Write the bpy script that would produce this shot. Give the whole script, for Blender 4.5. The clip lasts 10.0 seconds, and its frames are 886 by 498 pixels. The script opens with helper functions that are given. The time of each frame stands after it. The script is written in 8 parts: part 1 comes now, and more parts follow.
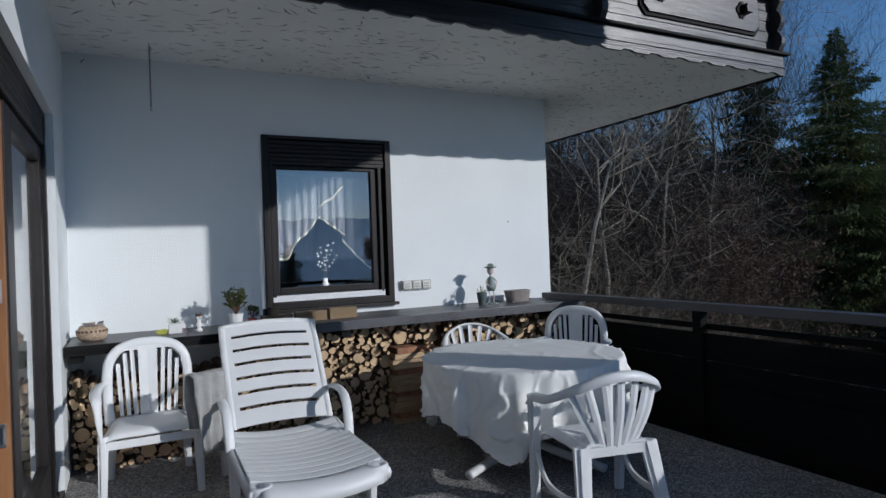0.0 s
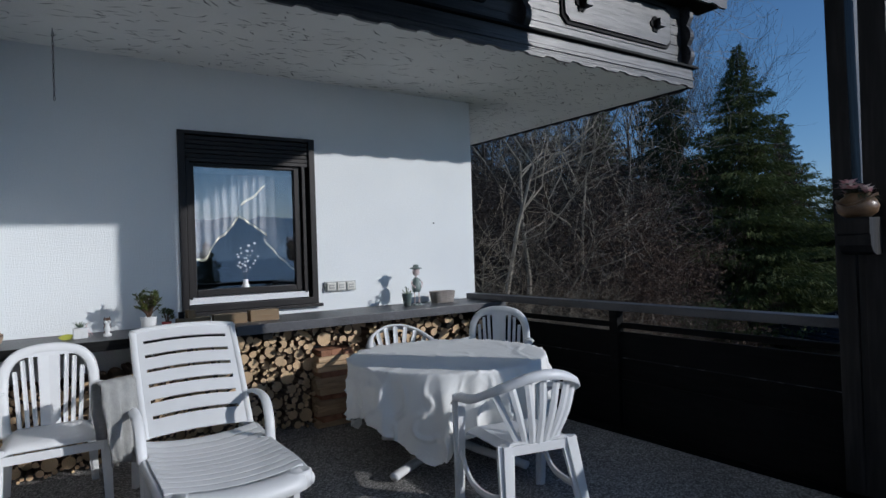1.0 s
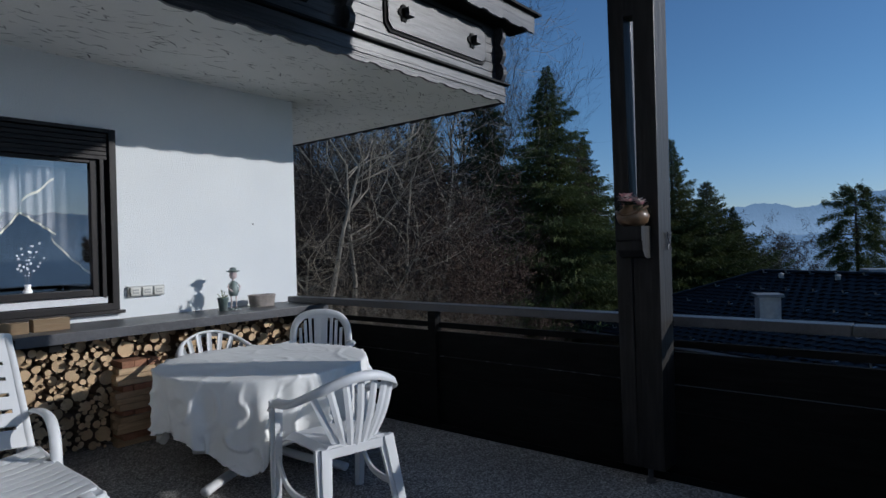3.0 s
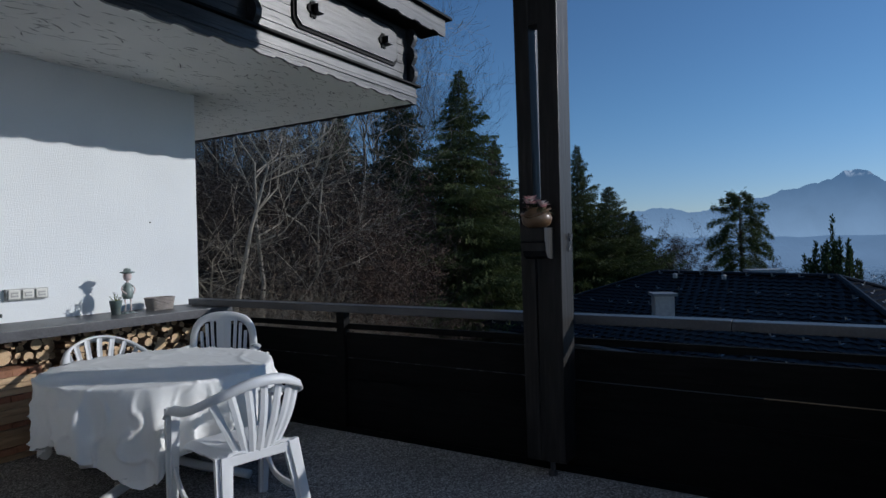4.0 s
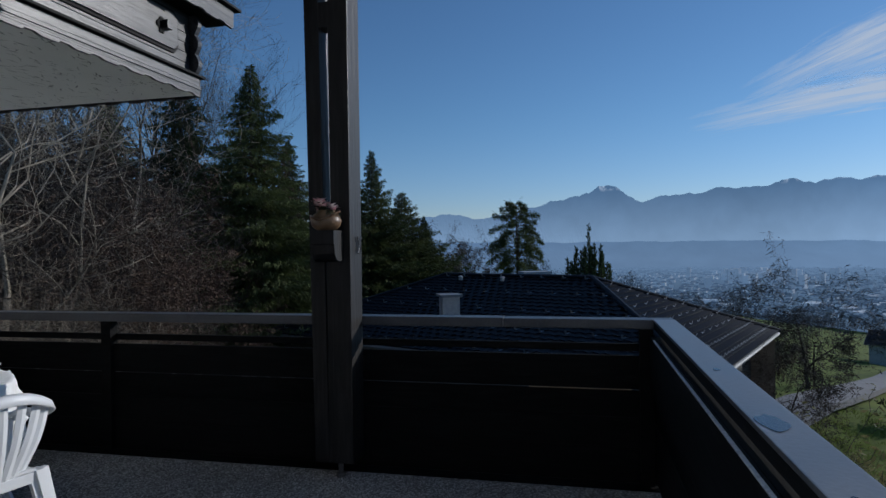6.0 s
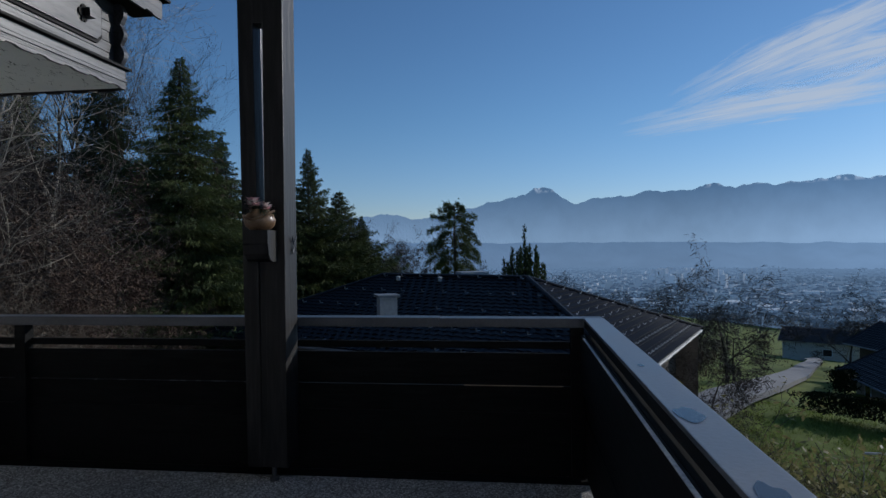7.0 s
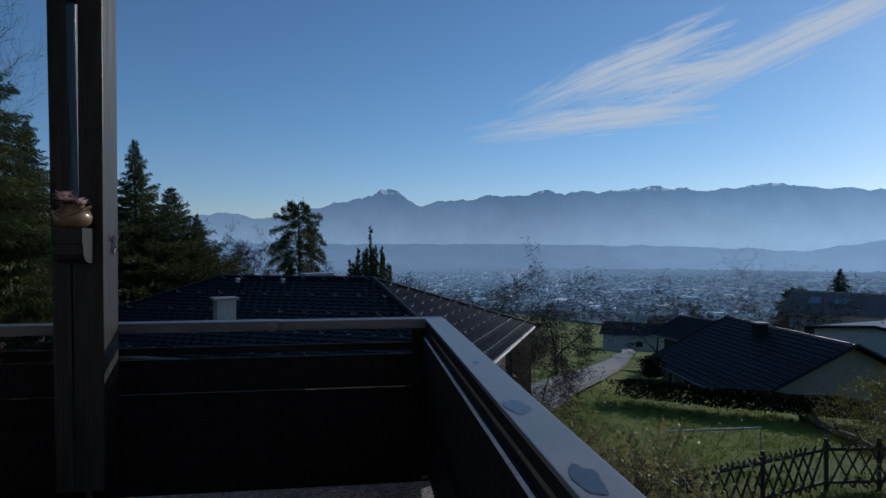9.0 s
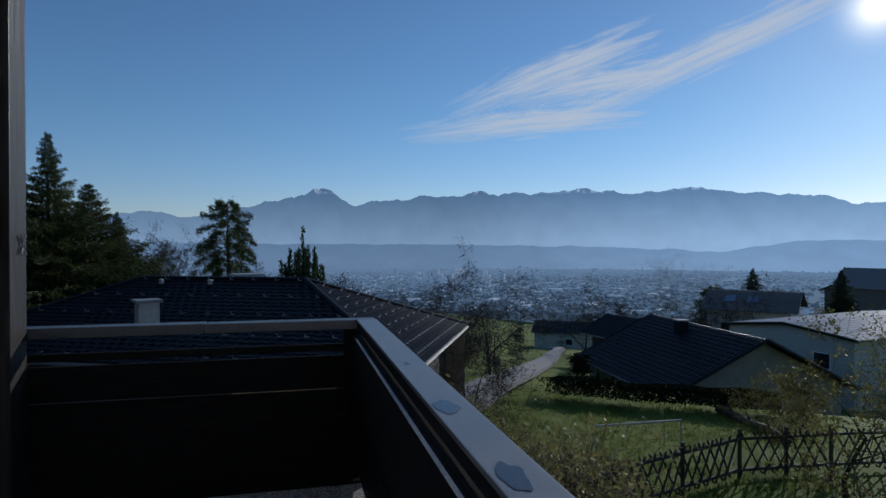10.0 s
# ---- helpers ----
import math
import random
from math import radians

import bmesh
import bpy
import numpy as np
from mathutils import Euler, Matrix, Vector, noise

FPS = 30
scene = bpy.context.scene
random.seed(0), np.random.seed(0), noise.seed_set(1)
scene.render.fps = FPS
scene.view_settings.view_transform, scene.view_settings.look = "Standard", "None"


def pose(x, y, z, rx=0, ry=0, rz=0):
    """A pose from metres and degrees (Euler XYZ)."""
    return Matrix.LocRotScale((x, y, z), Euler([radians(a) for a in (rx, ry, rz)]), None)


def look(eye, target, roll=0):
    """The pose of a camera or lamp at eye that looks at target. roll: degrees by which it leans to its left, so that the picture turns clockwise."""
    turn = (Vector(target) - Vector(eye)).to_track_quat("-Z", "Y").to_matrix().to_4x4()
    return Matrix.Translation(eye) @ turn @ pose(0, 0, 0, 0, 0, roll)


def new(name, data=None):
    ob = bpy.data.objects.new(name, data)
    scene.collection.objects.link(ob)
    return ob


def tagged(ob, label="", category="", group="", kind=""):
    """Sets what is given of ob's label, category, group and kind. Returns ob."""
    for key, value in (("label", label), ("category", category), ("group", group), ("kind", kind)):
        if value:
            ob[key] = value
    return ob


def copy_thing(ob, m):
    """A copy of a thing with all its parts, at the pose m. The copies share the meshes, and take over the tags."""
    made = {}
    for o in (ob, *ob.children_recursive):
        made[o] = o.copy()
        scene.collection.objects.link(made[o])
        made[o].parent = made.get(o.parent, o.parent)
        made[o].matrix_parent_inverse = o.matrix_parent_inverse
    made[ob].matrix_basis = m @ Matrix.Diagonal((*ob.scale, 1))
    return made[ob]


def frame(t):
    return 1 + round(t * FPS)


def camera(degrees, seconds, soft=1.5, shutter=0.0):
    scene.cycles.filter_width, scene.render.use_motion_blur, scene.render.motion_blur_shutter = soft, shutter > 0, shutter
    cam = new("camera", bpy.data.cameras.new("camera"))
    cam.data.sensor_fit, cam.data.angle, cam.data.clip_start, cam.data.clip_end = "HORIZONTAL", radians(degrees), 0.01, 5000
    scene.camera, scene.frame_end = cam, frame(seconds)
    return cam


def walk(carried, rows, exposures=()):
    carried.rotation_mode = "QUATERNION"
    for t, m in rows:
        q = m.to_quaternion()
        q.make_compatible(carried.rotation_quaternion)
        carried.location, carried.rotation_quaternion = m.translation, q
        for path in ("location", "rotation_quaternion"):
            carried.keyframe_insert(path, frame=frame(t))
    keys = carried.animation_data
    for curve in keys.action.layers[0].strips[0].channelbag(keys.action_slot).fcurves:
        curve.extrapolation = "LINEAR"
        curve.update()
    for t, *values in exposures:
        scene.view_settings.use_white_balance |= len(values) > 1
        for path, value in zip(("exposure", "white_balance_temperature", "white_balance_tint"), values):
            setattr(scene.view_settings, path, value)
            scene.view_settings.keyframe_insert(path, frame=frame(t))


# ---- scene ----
cam = camera(71.8, 10.0)
PATH = [
    (0.0, -0.001, -0.000, 1.459, 90.28, 2.09, -27.26),
    (0.5, 0.005, 0.005, 1.459, 90.23, 2.08, -30.77),
    (1.0, -0.006, 0.006, 1.464, 90.09, 1.86, -34.30),
    (1.5, -0.008, -0.015, 1.469, 90.00, 1.84, -38.03),
    (2.0, -0.007, -0.027, 1.473, 89.87, 1.73, -41.62),
    (2.5, -0.007, -0.039, 1.469, 89.86, 1.61, -46.07),
    (2.7, -0.004, -0.044, 1.469, 89.84, 1.57, -47.80),
    (3.8, 0.015, -0.074, 1.464, 89.73, 1.33, -56.85),
    (4.0, 0.018, -0.078, 1.463, 89.72, 1.29, -58.43),
    (4.5, 0.023, -0.083, 1.459, 89.70, 1.14, -63.16),
    (5.0, 0.008, -0.103, 1.457, 89.68, 0.98, -68.54),
    (5.5, 0.013, -0.115, 1.454, 89.72, 0.98, -73.00),
    (5.7, 0.011, -0.118, 1.455, 89.71, 0.93, -75.15),
    (6.8, -0.007, -0.132, 1.459, 89.65, 0.66, -81.52),
    (7.0, -0.010, -0.134, 1.459, 89.64, 0.62, -83.22),
    (7.5, -0.008, -0.139, 1.459, 89.63, 0.53, -86.59),
    (8.0, -0.012, -0.142, 1.461, 89.59, 0.36, -90.61),
    (8.5, -0.018, -0.145, 1.463, 89.63, 0.25, -94.20),
    (9.0, -0.018, -0.153, 1.462, 89.64, 0.20, -97.53),
    (9.5, -0.019, -0.160, 1.464, 89.65, 0.11, -100.87),
    (10.0, -0.022, -0.165, 1.464, 89.65, 0.05, -103.66)]
walk(cam, [(t, pose(*p)) for t, *p in PATH], [(0.0, -0.22, 5850, 10), (4.0, -0.22, 5900, 10), (10.0, -0.2, 6100, 10)])
# ---- light ----
SUN_AZ, SUN_EL = -53.6, 17.6


def make_world():
    w = bpy.data.worlds.new("sky")
    scene.world = w
    w.use_nodes = True
    nt = w.node_tree
    nt.nodes.clear()
    out = nt.nodes.new("ShaderNodeOutputWorld")
    bg = nt.nodes.new("ShaderNodeBackground")
    sky = nt.nodes.new("ShaderNodeTexSky")
    sky.sky_type = "NISHITA"
    sky.sun_disc = False
    sky.sun_elevation = radians(SUN_EL)
    sky.sun_rotation = radians(90 - SUN_AZ)
    sky.altitude = 700
    sky.air_density, sky.dust_density, sky.ozone_density = 1.0, 0.18, 4.0
    bg.inputs["Strength"].default_value = 0.1
    tint = nt.nodes.new("ShaderNodeMix")
    tint.data_type, tint.blend_type = "RGBA", "MULTIPLY"
    tint.inputs[0].default_value = 1.0
    # the air towards the horizon is a little greyer than overhead
    co = nt.nodes.new("ShaderNodeTexCoord")
    sp = nt.nodes.new("ShaderNodeSeparateXYZ")
    nt.links.new(co.outputs["Generated"], sp.inputs[0])
    lift = nt.nodes.new("ShaderNodeMapRange")
    lift.interpolation_type = "SMOOTHSTEP"
    lift.inputs["From Min"].default_value, lift.inputs["From Max"].default_value = 0.0, 0.22
    nt.links.new(sp.outputs["Z"], lift.inputs["Value"])
    air = nt.nodes.new("ShaderNodeMix")
    air.data_type = "RGBA"
    air.inputs[6].default_value, air.inputs[7].default_value = (1.0, 0.96, 1.06, 1), (0.90, 1.0, 1.04, 1)
    nt.links.new(lift.outputs[0], air.inputs[0])
    nt.links.new(air.outputs[2], tint.inputs[7])
    nt.links.new(sky.outputs[0], tint.inputs[6])
    nt.links.new(tint.outputs[2], bg.inputs["Color"])
    nt.links.new(bg.outputs[0], out.inputs[0])


make_world()
sun_lamp = new("sun", bpy.data.lights.new("sun", "SUN"))
sun_lamp.data.energy = 3.05
sun_lamp.data.angle = radians(0.55)
sun_lamp.data.color = (1.0, 0.94, 0.86)
_s = Vector((math.cos(radians(SUN_EL)) * math.cos(radians(SUN_AZ)), math.cos(radians(SUN_EL)) * math.sin(radians(SUN_AZ)), math.sin(radians(SUN_EL))))
sun_lamp.matrix_world = look(_s * 50, (0, 0, 0))


# ---- materials ----
def surface(name, c1, c2, scale=4.0, rough=0.6, metal=0.0, bump=0.0, bscale=60.0, stretch=(1, 1, 1), c3=None, fine=None, spec=0.5, vary=0.0, coat=0.0, detail=6.0):
    """A procedural surface: large blotches of c1 and c2, fine grain, bump, roughness variation; vary: per-object tone."""
    m = bpy.data.materials.new(name)
    m.use_nodes = True
    nt = m.node_tree
    b = nt.nodes["Principled BSDF"]
    tc = nt.nodes.new("ShaderNodeTexCoord")
    mp = nt.nodes.new("ShaderNodeMapping")
    mp.inputs["Scale"].default_value = stretch
    nt.links.new(tc.outputs["Object"], mp.inputs["Vector"])
    n1 = nt.nodes.new("ShaderNodeTexNoise")
    n1.inputs["Scale"].default_value, n1.inputs["Detail"].default_value = scale, detail
    nt.links.new(mp.outputs[0], n1.inputs["Vector"])
    n2 = nt.nodes.new("ShaderNodeTexNoise")
    n2.inputs["Scale"].default_value, n2.inputs["Detail"].default_value = bscale, 4.0
    nt.links.new(mp.outputs[0], n2.inputs["Vector"])
    ramp = nt.nodes.new("ShaderNodeValToRGB")
    ramp.color_ramp.elements[0].position, ramp.color_ramp.elements[1].position = 0.32, 0.68
    ramp.color_ramp.elements[0].color, ramp.color_ramp.elements[1].color = (*c1, 1), (*c2, 1)
    nt.links.new(n1.outputs["Fac"], ramp.inputs["Fac"])
    col = ramp.outputs["Color"]
    mix = nt.nodes.new("ShaderNodeMix")
    mix.data_type = "RGBA"
    ramp2 = nt.nodes.new("ShaderNodeValToRGB")
    ramp2.color_ramp.elements[0].position, ramp2.color_ramp.elements[1].position = 0.45, 0.7
    ramp2.color_ramp.elements[0].color, ramp2.color_ramp.elements[1].color = (0, 0, 0, 1), ((fine or 0.25),) * 3 + (1,)
    nt.links.new(n2.outputs["Fac"], ramp2.inputs["Fac"])
    nt.links.new(ramp2.outputs["Color"], mix.inputs[0])
    nt.links.new(col, mix.inputs[6])
    mix.inputs[7].default_value = (*(c3 or tuple(0.6 * a for a in c1)), 1)
    col = mix.outputs[2]
    if vary:
        oi = nt.nodes.new("ShaderNodeObjectInfo")
        geo = nt.nodes.new("ShaderNodeNewGeometry")
        add = nt.nodes.new("ShaderNodeMath")
        add.operation = "ADD"
        nt.links.new(oi.outputs["Random"], add.inputs[0])
        nt.links.new(geo.outputs["Random Per Island"], add.inputs[1])
        rng = nt.nodes.new("ShaderNodeMapRange")
        rng.inputs["From Max"].default_value = 2.0
        rng.inputs["To Min"].default_value, rng.inputs["To Max"].default_value = 1 - vary, 1 + vary
        nt.links.new(add.outputs[0], rng.inputs["Value"])
        hsv = nt.nodes.new("ShaderNodeHueSaturation")
        nt.links.new(rng.outputs[0], hsv.inputs["Value"])
        nt.links.new(col, hsv.inputs["Color"])
        col = hsv.outputs["Color"]
    nt.links.new(col, b.inputs["Base Color"])
    rr = nt.nodes.new("ShaderNodeMapRange")
    rr.inputs["To Min"].default_value, rr.inputs["To Max"].default_value = max(0.02, rough - 0.12), min(1, rough + 0.12)
    nt.links.new(n1.outputs["Fac"], rr.inputs["Value"])
    nt.links.new(rr.outputs[0], b.inputs["Roughness"])
    b.inputs["Metallic"].default_value = metal
    b.inputs["Specular IOR Level"].default_value = spec
    b.inputs["Coat Weight"].default_value = coat
    if bump:
        bp = nt.nodes.new("ShaderNodeBump")
        bp.inputs["Strength"].default_value = min(1.0, bump)
        bp.inputs["Distance"].default_value = 0.01
        nt.links.new(n2.outputs["Fac"], bp.inputs["Height"])
        nt.links.new(bp.outputs[0], b.inputs["Normal"])
    return m


def glass_mat(name, tint=(1, 1, 1), rough=0.0):
    m = bpy.data.materials.new(name)
    m.use_nodes = True
    b = m.node_tree.nodes["Principled BSDF"]
    b.inputs["Base Color"].default_value = (*tint, 1)
    b.inputs["Transmission Weight"].default_value = 1.0
    b.inputs["Roughness"].default_value = rough
    b.inputs["IOR"].default_value = 2.1
    return m


def painted_haze(name, c1, c2, scale, haze, amount, vary=0.0):
    """A far surface with bluish haze painted in: emission mixed over the surface's colour."""
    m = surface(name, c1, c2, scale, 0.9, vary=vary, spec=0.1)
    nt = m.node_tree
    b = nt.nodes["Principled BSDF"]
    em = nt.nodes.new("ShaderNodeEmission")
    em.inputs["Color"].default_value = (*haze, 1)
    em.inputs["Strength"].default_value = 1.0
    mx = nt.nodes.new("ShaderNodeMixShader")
    # more painted haze, and brighter, on what lies further out
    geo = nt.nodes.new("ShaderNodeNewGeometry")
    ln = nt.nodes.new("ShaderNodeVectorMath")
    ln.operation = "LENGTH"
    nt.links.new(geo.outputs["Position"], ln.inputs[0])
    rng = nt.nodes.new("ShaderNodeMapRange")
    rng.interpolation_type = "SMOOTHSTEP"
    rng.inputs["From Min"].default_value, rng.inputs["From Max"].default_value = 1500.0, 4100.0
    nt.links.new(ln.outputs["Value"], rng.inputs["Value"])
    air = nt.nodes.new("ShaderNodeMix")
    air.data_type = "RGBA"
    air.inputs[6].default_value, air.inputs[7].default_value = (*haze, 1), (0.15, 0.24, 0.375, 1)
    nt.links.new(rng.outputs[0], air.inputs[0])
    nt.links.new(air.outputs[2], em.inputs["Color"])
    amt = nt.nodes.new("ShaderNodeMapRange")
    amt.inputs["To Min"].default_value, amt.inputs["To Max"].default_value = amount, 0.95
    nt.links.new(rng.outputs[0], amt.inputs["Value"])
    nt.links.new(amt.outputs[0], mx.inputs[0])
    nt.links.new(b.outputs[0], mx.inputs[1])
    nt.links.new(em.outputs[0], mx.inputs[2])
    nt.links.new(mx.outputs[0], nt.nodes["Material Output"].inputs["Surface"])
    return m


def leafy(m, amount=0.35):
    """Lets part of the light through thin leaves, in the leaf's own colour."""
    nt = m.node_tree
    b = nt.nodes["Principled BSDF"]
    tr = nt.nodes.new("ShaderNodeBsdfTranslucent")
    nt.links.new(b.inputs["Base Color"].links[0].from_socket, tr.inputs["Color"])
    mx = nt.nodes.new("ShaderNodeMixShader")
    mx.inputs[0].default_value = amount
    nt.links.new(b.outputs[0], mx.inputs[1])
    nt.links.new(tr.outputs[0], mx.inputs[2])
    nt.links.new(mx.outputs[0], nt.nodes["Material Output"].inputs["Surface"])
    return m


PLASTER = surface("white_roughcast", (0.80, 0.825, 0.83), (0.76, 0.785, 0.795), 1.3, 0.9, bump=0.36, bscale=110, fine=0.06)
SOFFIT = surface("white_scratch_plaster", (0.87, 0.87, 0.84), (0.81, 0.81, 0.78), 1.5, 0.92, bump=0.4, bscale=45, fine=0.06)
DARKWOOD = surface("dark_stained_wood", (0.004, 0.004, 0.004), (0.0075, 0.0072, 0.0072), 3, 0.7, bump=0.35, bscale=30, stretch=(1, 0.12, 1), fine=0.5, c3=(0.013, 0.0125, 0.0125), vary=0.2, spec=0.09)
DARKWOOD_X = surface("dark_stained_wood_along", (0.005, 0.005, 0.005), (0.009, 0.0088, 0.0088), 3, 0.6, bump=0.35, bscale=34, stretch=(0.12, 1, 1), fine=0.5, c3=(0.02, 0.0195, 0.0195), vary=0.2, spec=0.12)
POSTWOOD = surface("dark_post_wood", (0.007, 0.0063, 0.006), (0.013, 0.0115, 0.011), 3, 0.45, bump=0.35, bscale=34, stretch=(1, 1, 0.1), fine=0.5, c3=(0.035, 0.033, 0.033), spec=0.3)
RAILWOOD = surface("dark_painted_handrail", (0.045, 0.045, 0.05), (0.075, 0.076, 0.085), 2.2, 0.42, bump=0.25, bscale=55, fine=0.35, c3=(0.1, 0.1, 0.11))
# worn side handrail: paler than RAILWOOD, glancing light put into the colour
WORNLITRAIL = surface("worn_handrail_lit_grey", (0.115, 0.12, 0.133), (0.18, 0.186, 0.203), 3.0, 0.36, bump=0.07, bscale=60, fine=0.3, c3=(0.09, 0.092, 0.1))
LITEDGE = surface("worn_edge_painted_lit", (0.6, 0.61, 0.63), (0.75, 0.76, 0.78), 6, 0.5, bump=0.2, bscale=80, fine=0.5, c3=(0.2, 0.2, 0.21))
SUNEDGE = surface("board_edge_painted_sunlit", (0.30, 0.2, 0.11), (0.4, 0.28, 0.17), 9, 0.7, fine=0.4)
FASCIA = surface("weathered_dark_fascia", (0.026, 0.027, 0.031), (0.085, 0.086, 0.096), 5.0, 0.38, bump=0.45, bscale=42, stretch=(0.06, 1, 1), fine=0.85, c3=(0.012, 0.012, 0.014), vary=0.3)
WHITEPLASTIC = surface("white_moulded_plastic", (0.78, 0.79, 0.80), (0.72, 0.73, 0.74), 3.0, 0.42, bump=0.03, bscale=140, fine=0.05)
BROWNFRAME = surface("dark_brown_window_frame", (0.011, 0.009, 0.009), (0.018, 0.0145, 0.0135), 4, 0.45, spec=0.3, bump=0.15, bscale=50, stretch=(1, 1, 0.15), fine=0.4)
GLASS = glass_mat("window_glass")
GRASS = surface("lawn_ground", (0.075, 0.115, 0.014), (0.15, 0.19, 0.028), 0.35, 0.95, bump=1.0, bscale=9, fine=0.5, c3=(0.06, 0.05, 0.02), spec=0.1)


def gravel_mat():
    """Washed gravel: small stones of mixed greys in a darker bed."""
    m = bpy.data.materials.new("washed_gravel_concrete")
    m.use_nodes = True
    nt = m.node_tree
    b = nt.nodes["Principled BSDF"]
    tc = nt.nodes.new("ShaderNodeTexCoord")
    vo = nt.nodes.new("ShaderNodeTexVoronoi")
    vo.inputs["Scale"].default_value = 115
    nt.links.new(tc.outputs["Object"], vo.inputs["Vector"])
    hue = nt.nodes.new("ShaderNodeSeparateColor")
    nt.links.new(vo.outputs["Color"], hue.inputs[0])
    ramp = nt.nodes.new("ShaderNodeValToRGB")
    el = ramp.color_ramp.elements
    el[0].position, el[0].color = 0.0, (0.08, 0.077, 0.074, 1)
    el[1].position, el[1].color = 1.0, (0.52, 0.505, 0.48, 1)
    for p, c in ((0.35, (0.135, 0.131, 0.127, 1)), (0.5, (0.215, 0.21, 0.203, 1)), (0.8, (0.32, 0.31, 0.297, 1))):
        e = el.new(p)
        e.color = c
    nt.links.new(hue.outputs[0], ramp.inputs["Fac"])
    big = nt.nodes.new("ShaderNodeTexNoise")
    big.inputs["Scale"].default_value, big.inputs["Detail"].default_value = 1.6, 5.0
    nt.links.new(tc.outputs["Object"], big.inputs["Vector"])
    rng = nt.nodes.new("ShaderNodeMapRange")
    rng.inputs["From Min"].default_value, rng.inputs["From Max"].default_value = 0.3, 0.7
    rng.inputs["To Min"].default_value, rng.inputs["To Max"].default_value = 0.95, 1.35
    nt.links.new(big.outputs["Fac"], rng.inputs["Value"])
    hsv = nt.nodes.new("ShaderNodeHueSaturation")
    nt.links.new(ramp.outputs["Color"], hsv.inputs["Color"])
    nt.links.new(rng.outputs[0], hsv.inputs["Value"])
    nt.links.new(hsv.outputs["Color"], b.inputs["Base Color"])
    b.inputs["Roughness"].default_value = 0.8
    bp = nt.nodes.new("ShaderNodeBump")
    bp.inputs["Strength"].default_value, bp.inputs["Distance"].default_value = 0.7, 0.006
    bp.invert = True
    nt.links.new(vo.outputs["Distance"], bp.inputs["Height"])
    nt.links.new(bp.outputs[0], b.inputs["Normal"])
    return m


GRANITE = gravel_mat()


# ---- building helpers ----
def thing(name, loc=(0, 0, 0), label="", category="", group="", kind="", rz=0):
    ob = new(name)
    ob.matrix_basis = pose(*loc, 0, 0, rz)
    return tagged(ob, label, category, group, kind)


def finish(name, bm, material, smooth=False):
    me = bpy.data.meshes.new(name)
    bmesh.ops.recalc_face_normals(bm, faces=bm.faces)
    bm.to_mesh(me)
    bm.free()
    me.materials.append(material)
    if smooth:
        me.polygons.foreach_set("use_smooth", [True] * len(me.polygons))
    return me


def part(name, bm, material, parent=None, label="", smooth=False):
    ob = new(name, finish(name, bm, material, smooth))
    if parent:
        ob.parent = parent
    if label:
        ob["label"] = label
    return ob


def piece(name, me, parent, m):
    ob = new(name, me)
    ob.parent = parent
    ob.matrix_basis = m
    return ob


def box(bm, x0, x1, y0, y1, z0, z1, bev=0.0, m=None):
    g = bmesh.ops.create_cube(bm, size=1.0)
    vs = g["verts"]
    bmesh.ops.transform(bm, matrix=Matrix.LocRotScale(((x0 + x1) / 2, (y0 + y1) / 2, (z0 + z1) / 2), None, (x1 - x0, y1 - y0, z1 - z0)), verts=vs)
    if bev:
        es = list({e for v in vs for e in v.link_edges})
        r = bmesh.ops.bevel(bm, geom=es, offset=bev, segments=2, affect="EDGES", profile=0.7)
        vs = list({v for f in r["faces"] for v in f.verts} | {v for v in vs if v.is_valid})
    if m:
        bmesh.ops.transform(bm, matrix=m, verts=vs)
    return vs


def cbox(*a, bev=0.0):
    bm = bmesh.new()
    box(bm, *a, bev=bev)
    return bm


def prism(bm, pts, depth, m, bev=0.0):
    """The outline pts (x, y) raised by depth along z, then moved by m."""
    vs = [bm.verts.new((x, y, 0)) for x, y in pts]
    f = bm.faces.new(vs)
    r = bmesh.ops.extrude_face_region(bm, geom=[f])
    top = [v for v in r["geom"] if isinstance(v, bmesh.types.BMVert)]
    bmesh.ops.translate(bm, vec=(0, 0, depth), verts=top)
    bmesh.ops.transform(bm, matrix=m, verts=vs + top)
    return vs + top


def lathe(bm, prof, seg=20, m=None):
    rings = []
    for r, z in prof:
        rings.append([bm.verts.new((r * math.cos(2 * math.pi * i / seg), r * math.sin(2 * math.pi * i / seg), z)) for i in range(seg)])
    for a, b in zip(rings, rings[1:]):
        for i in range(seg):
            bm.faces.new((a[i], a[(i + 1) % seg], b[(i + 1) % seg], b[i]))
    if prof[0][0] > 1e-4:
        bm.faces.new(rings[0][::-1])
    if prof[-1][0] > 1e-4:
        bm.faces.new(rings[-1])
    if m:
        bmesh.ops.transform(bm, matrix=m, verts=[v for r in rings for v in r])


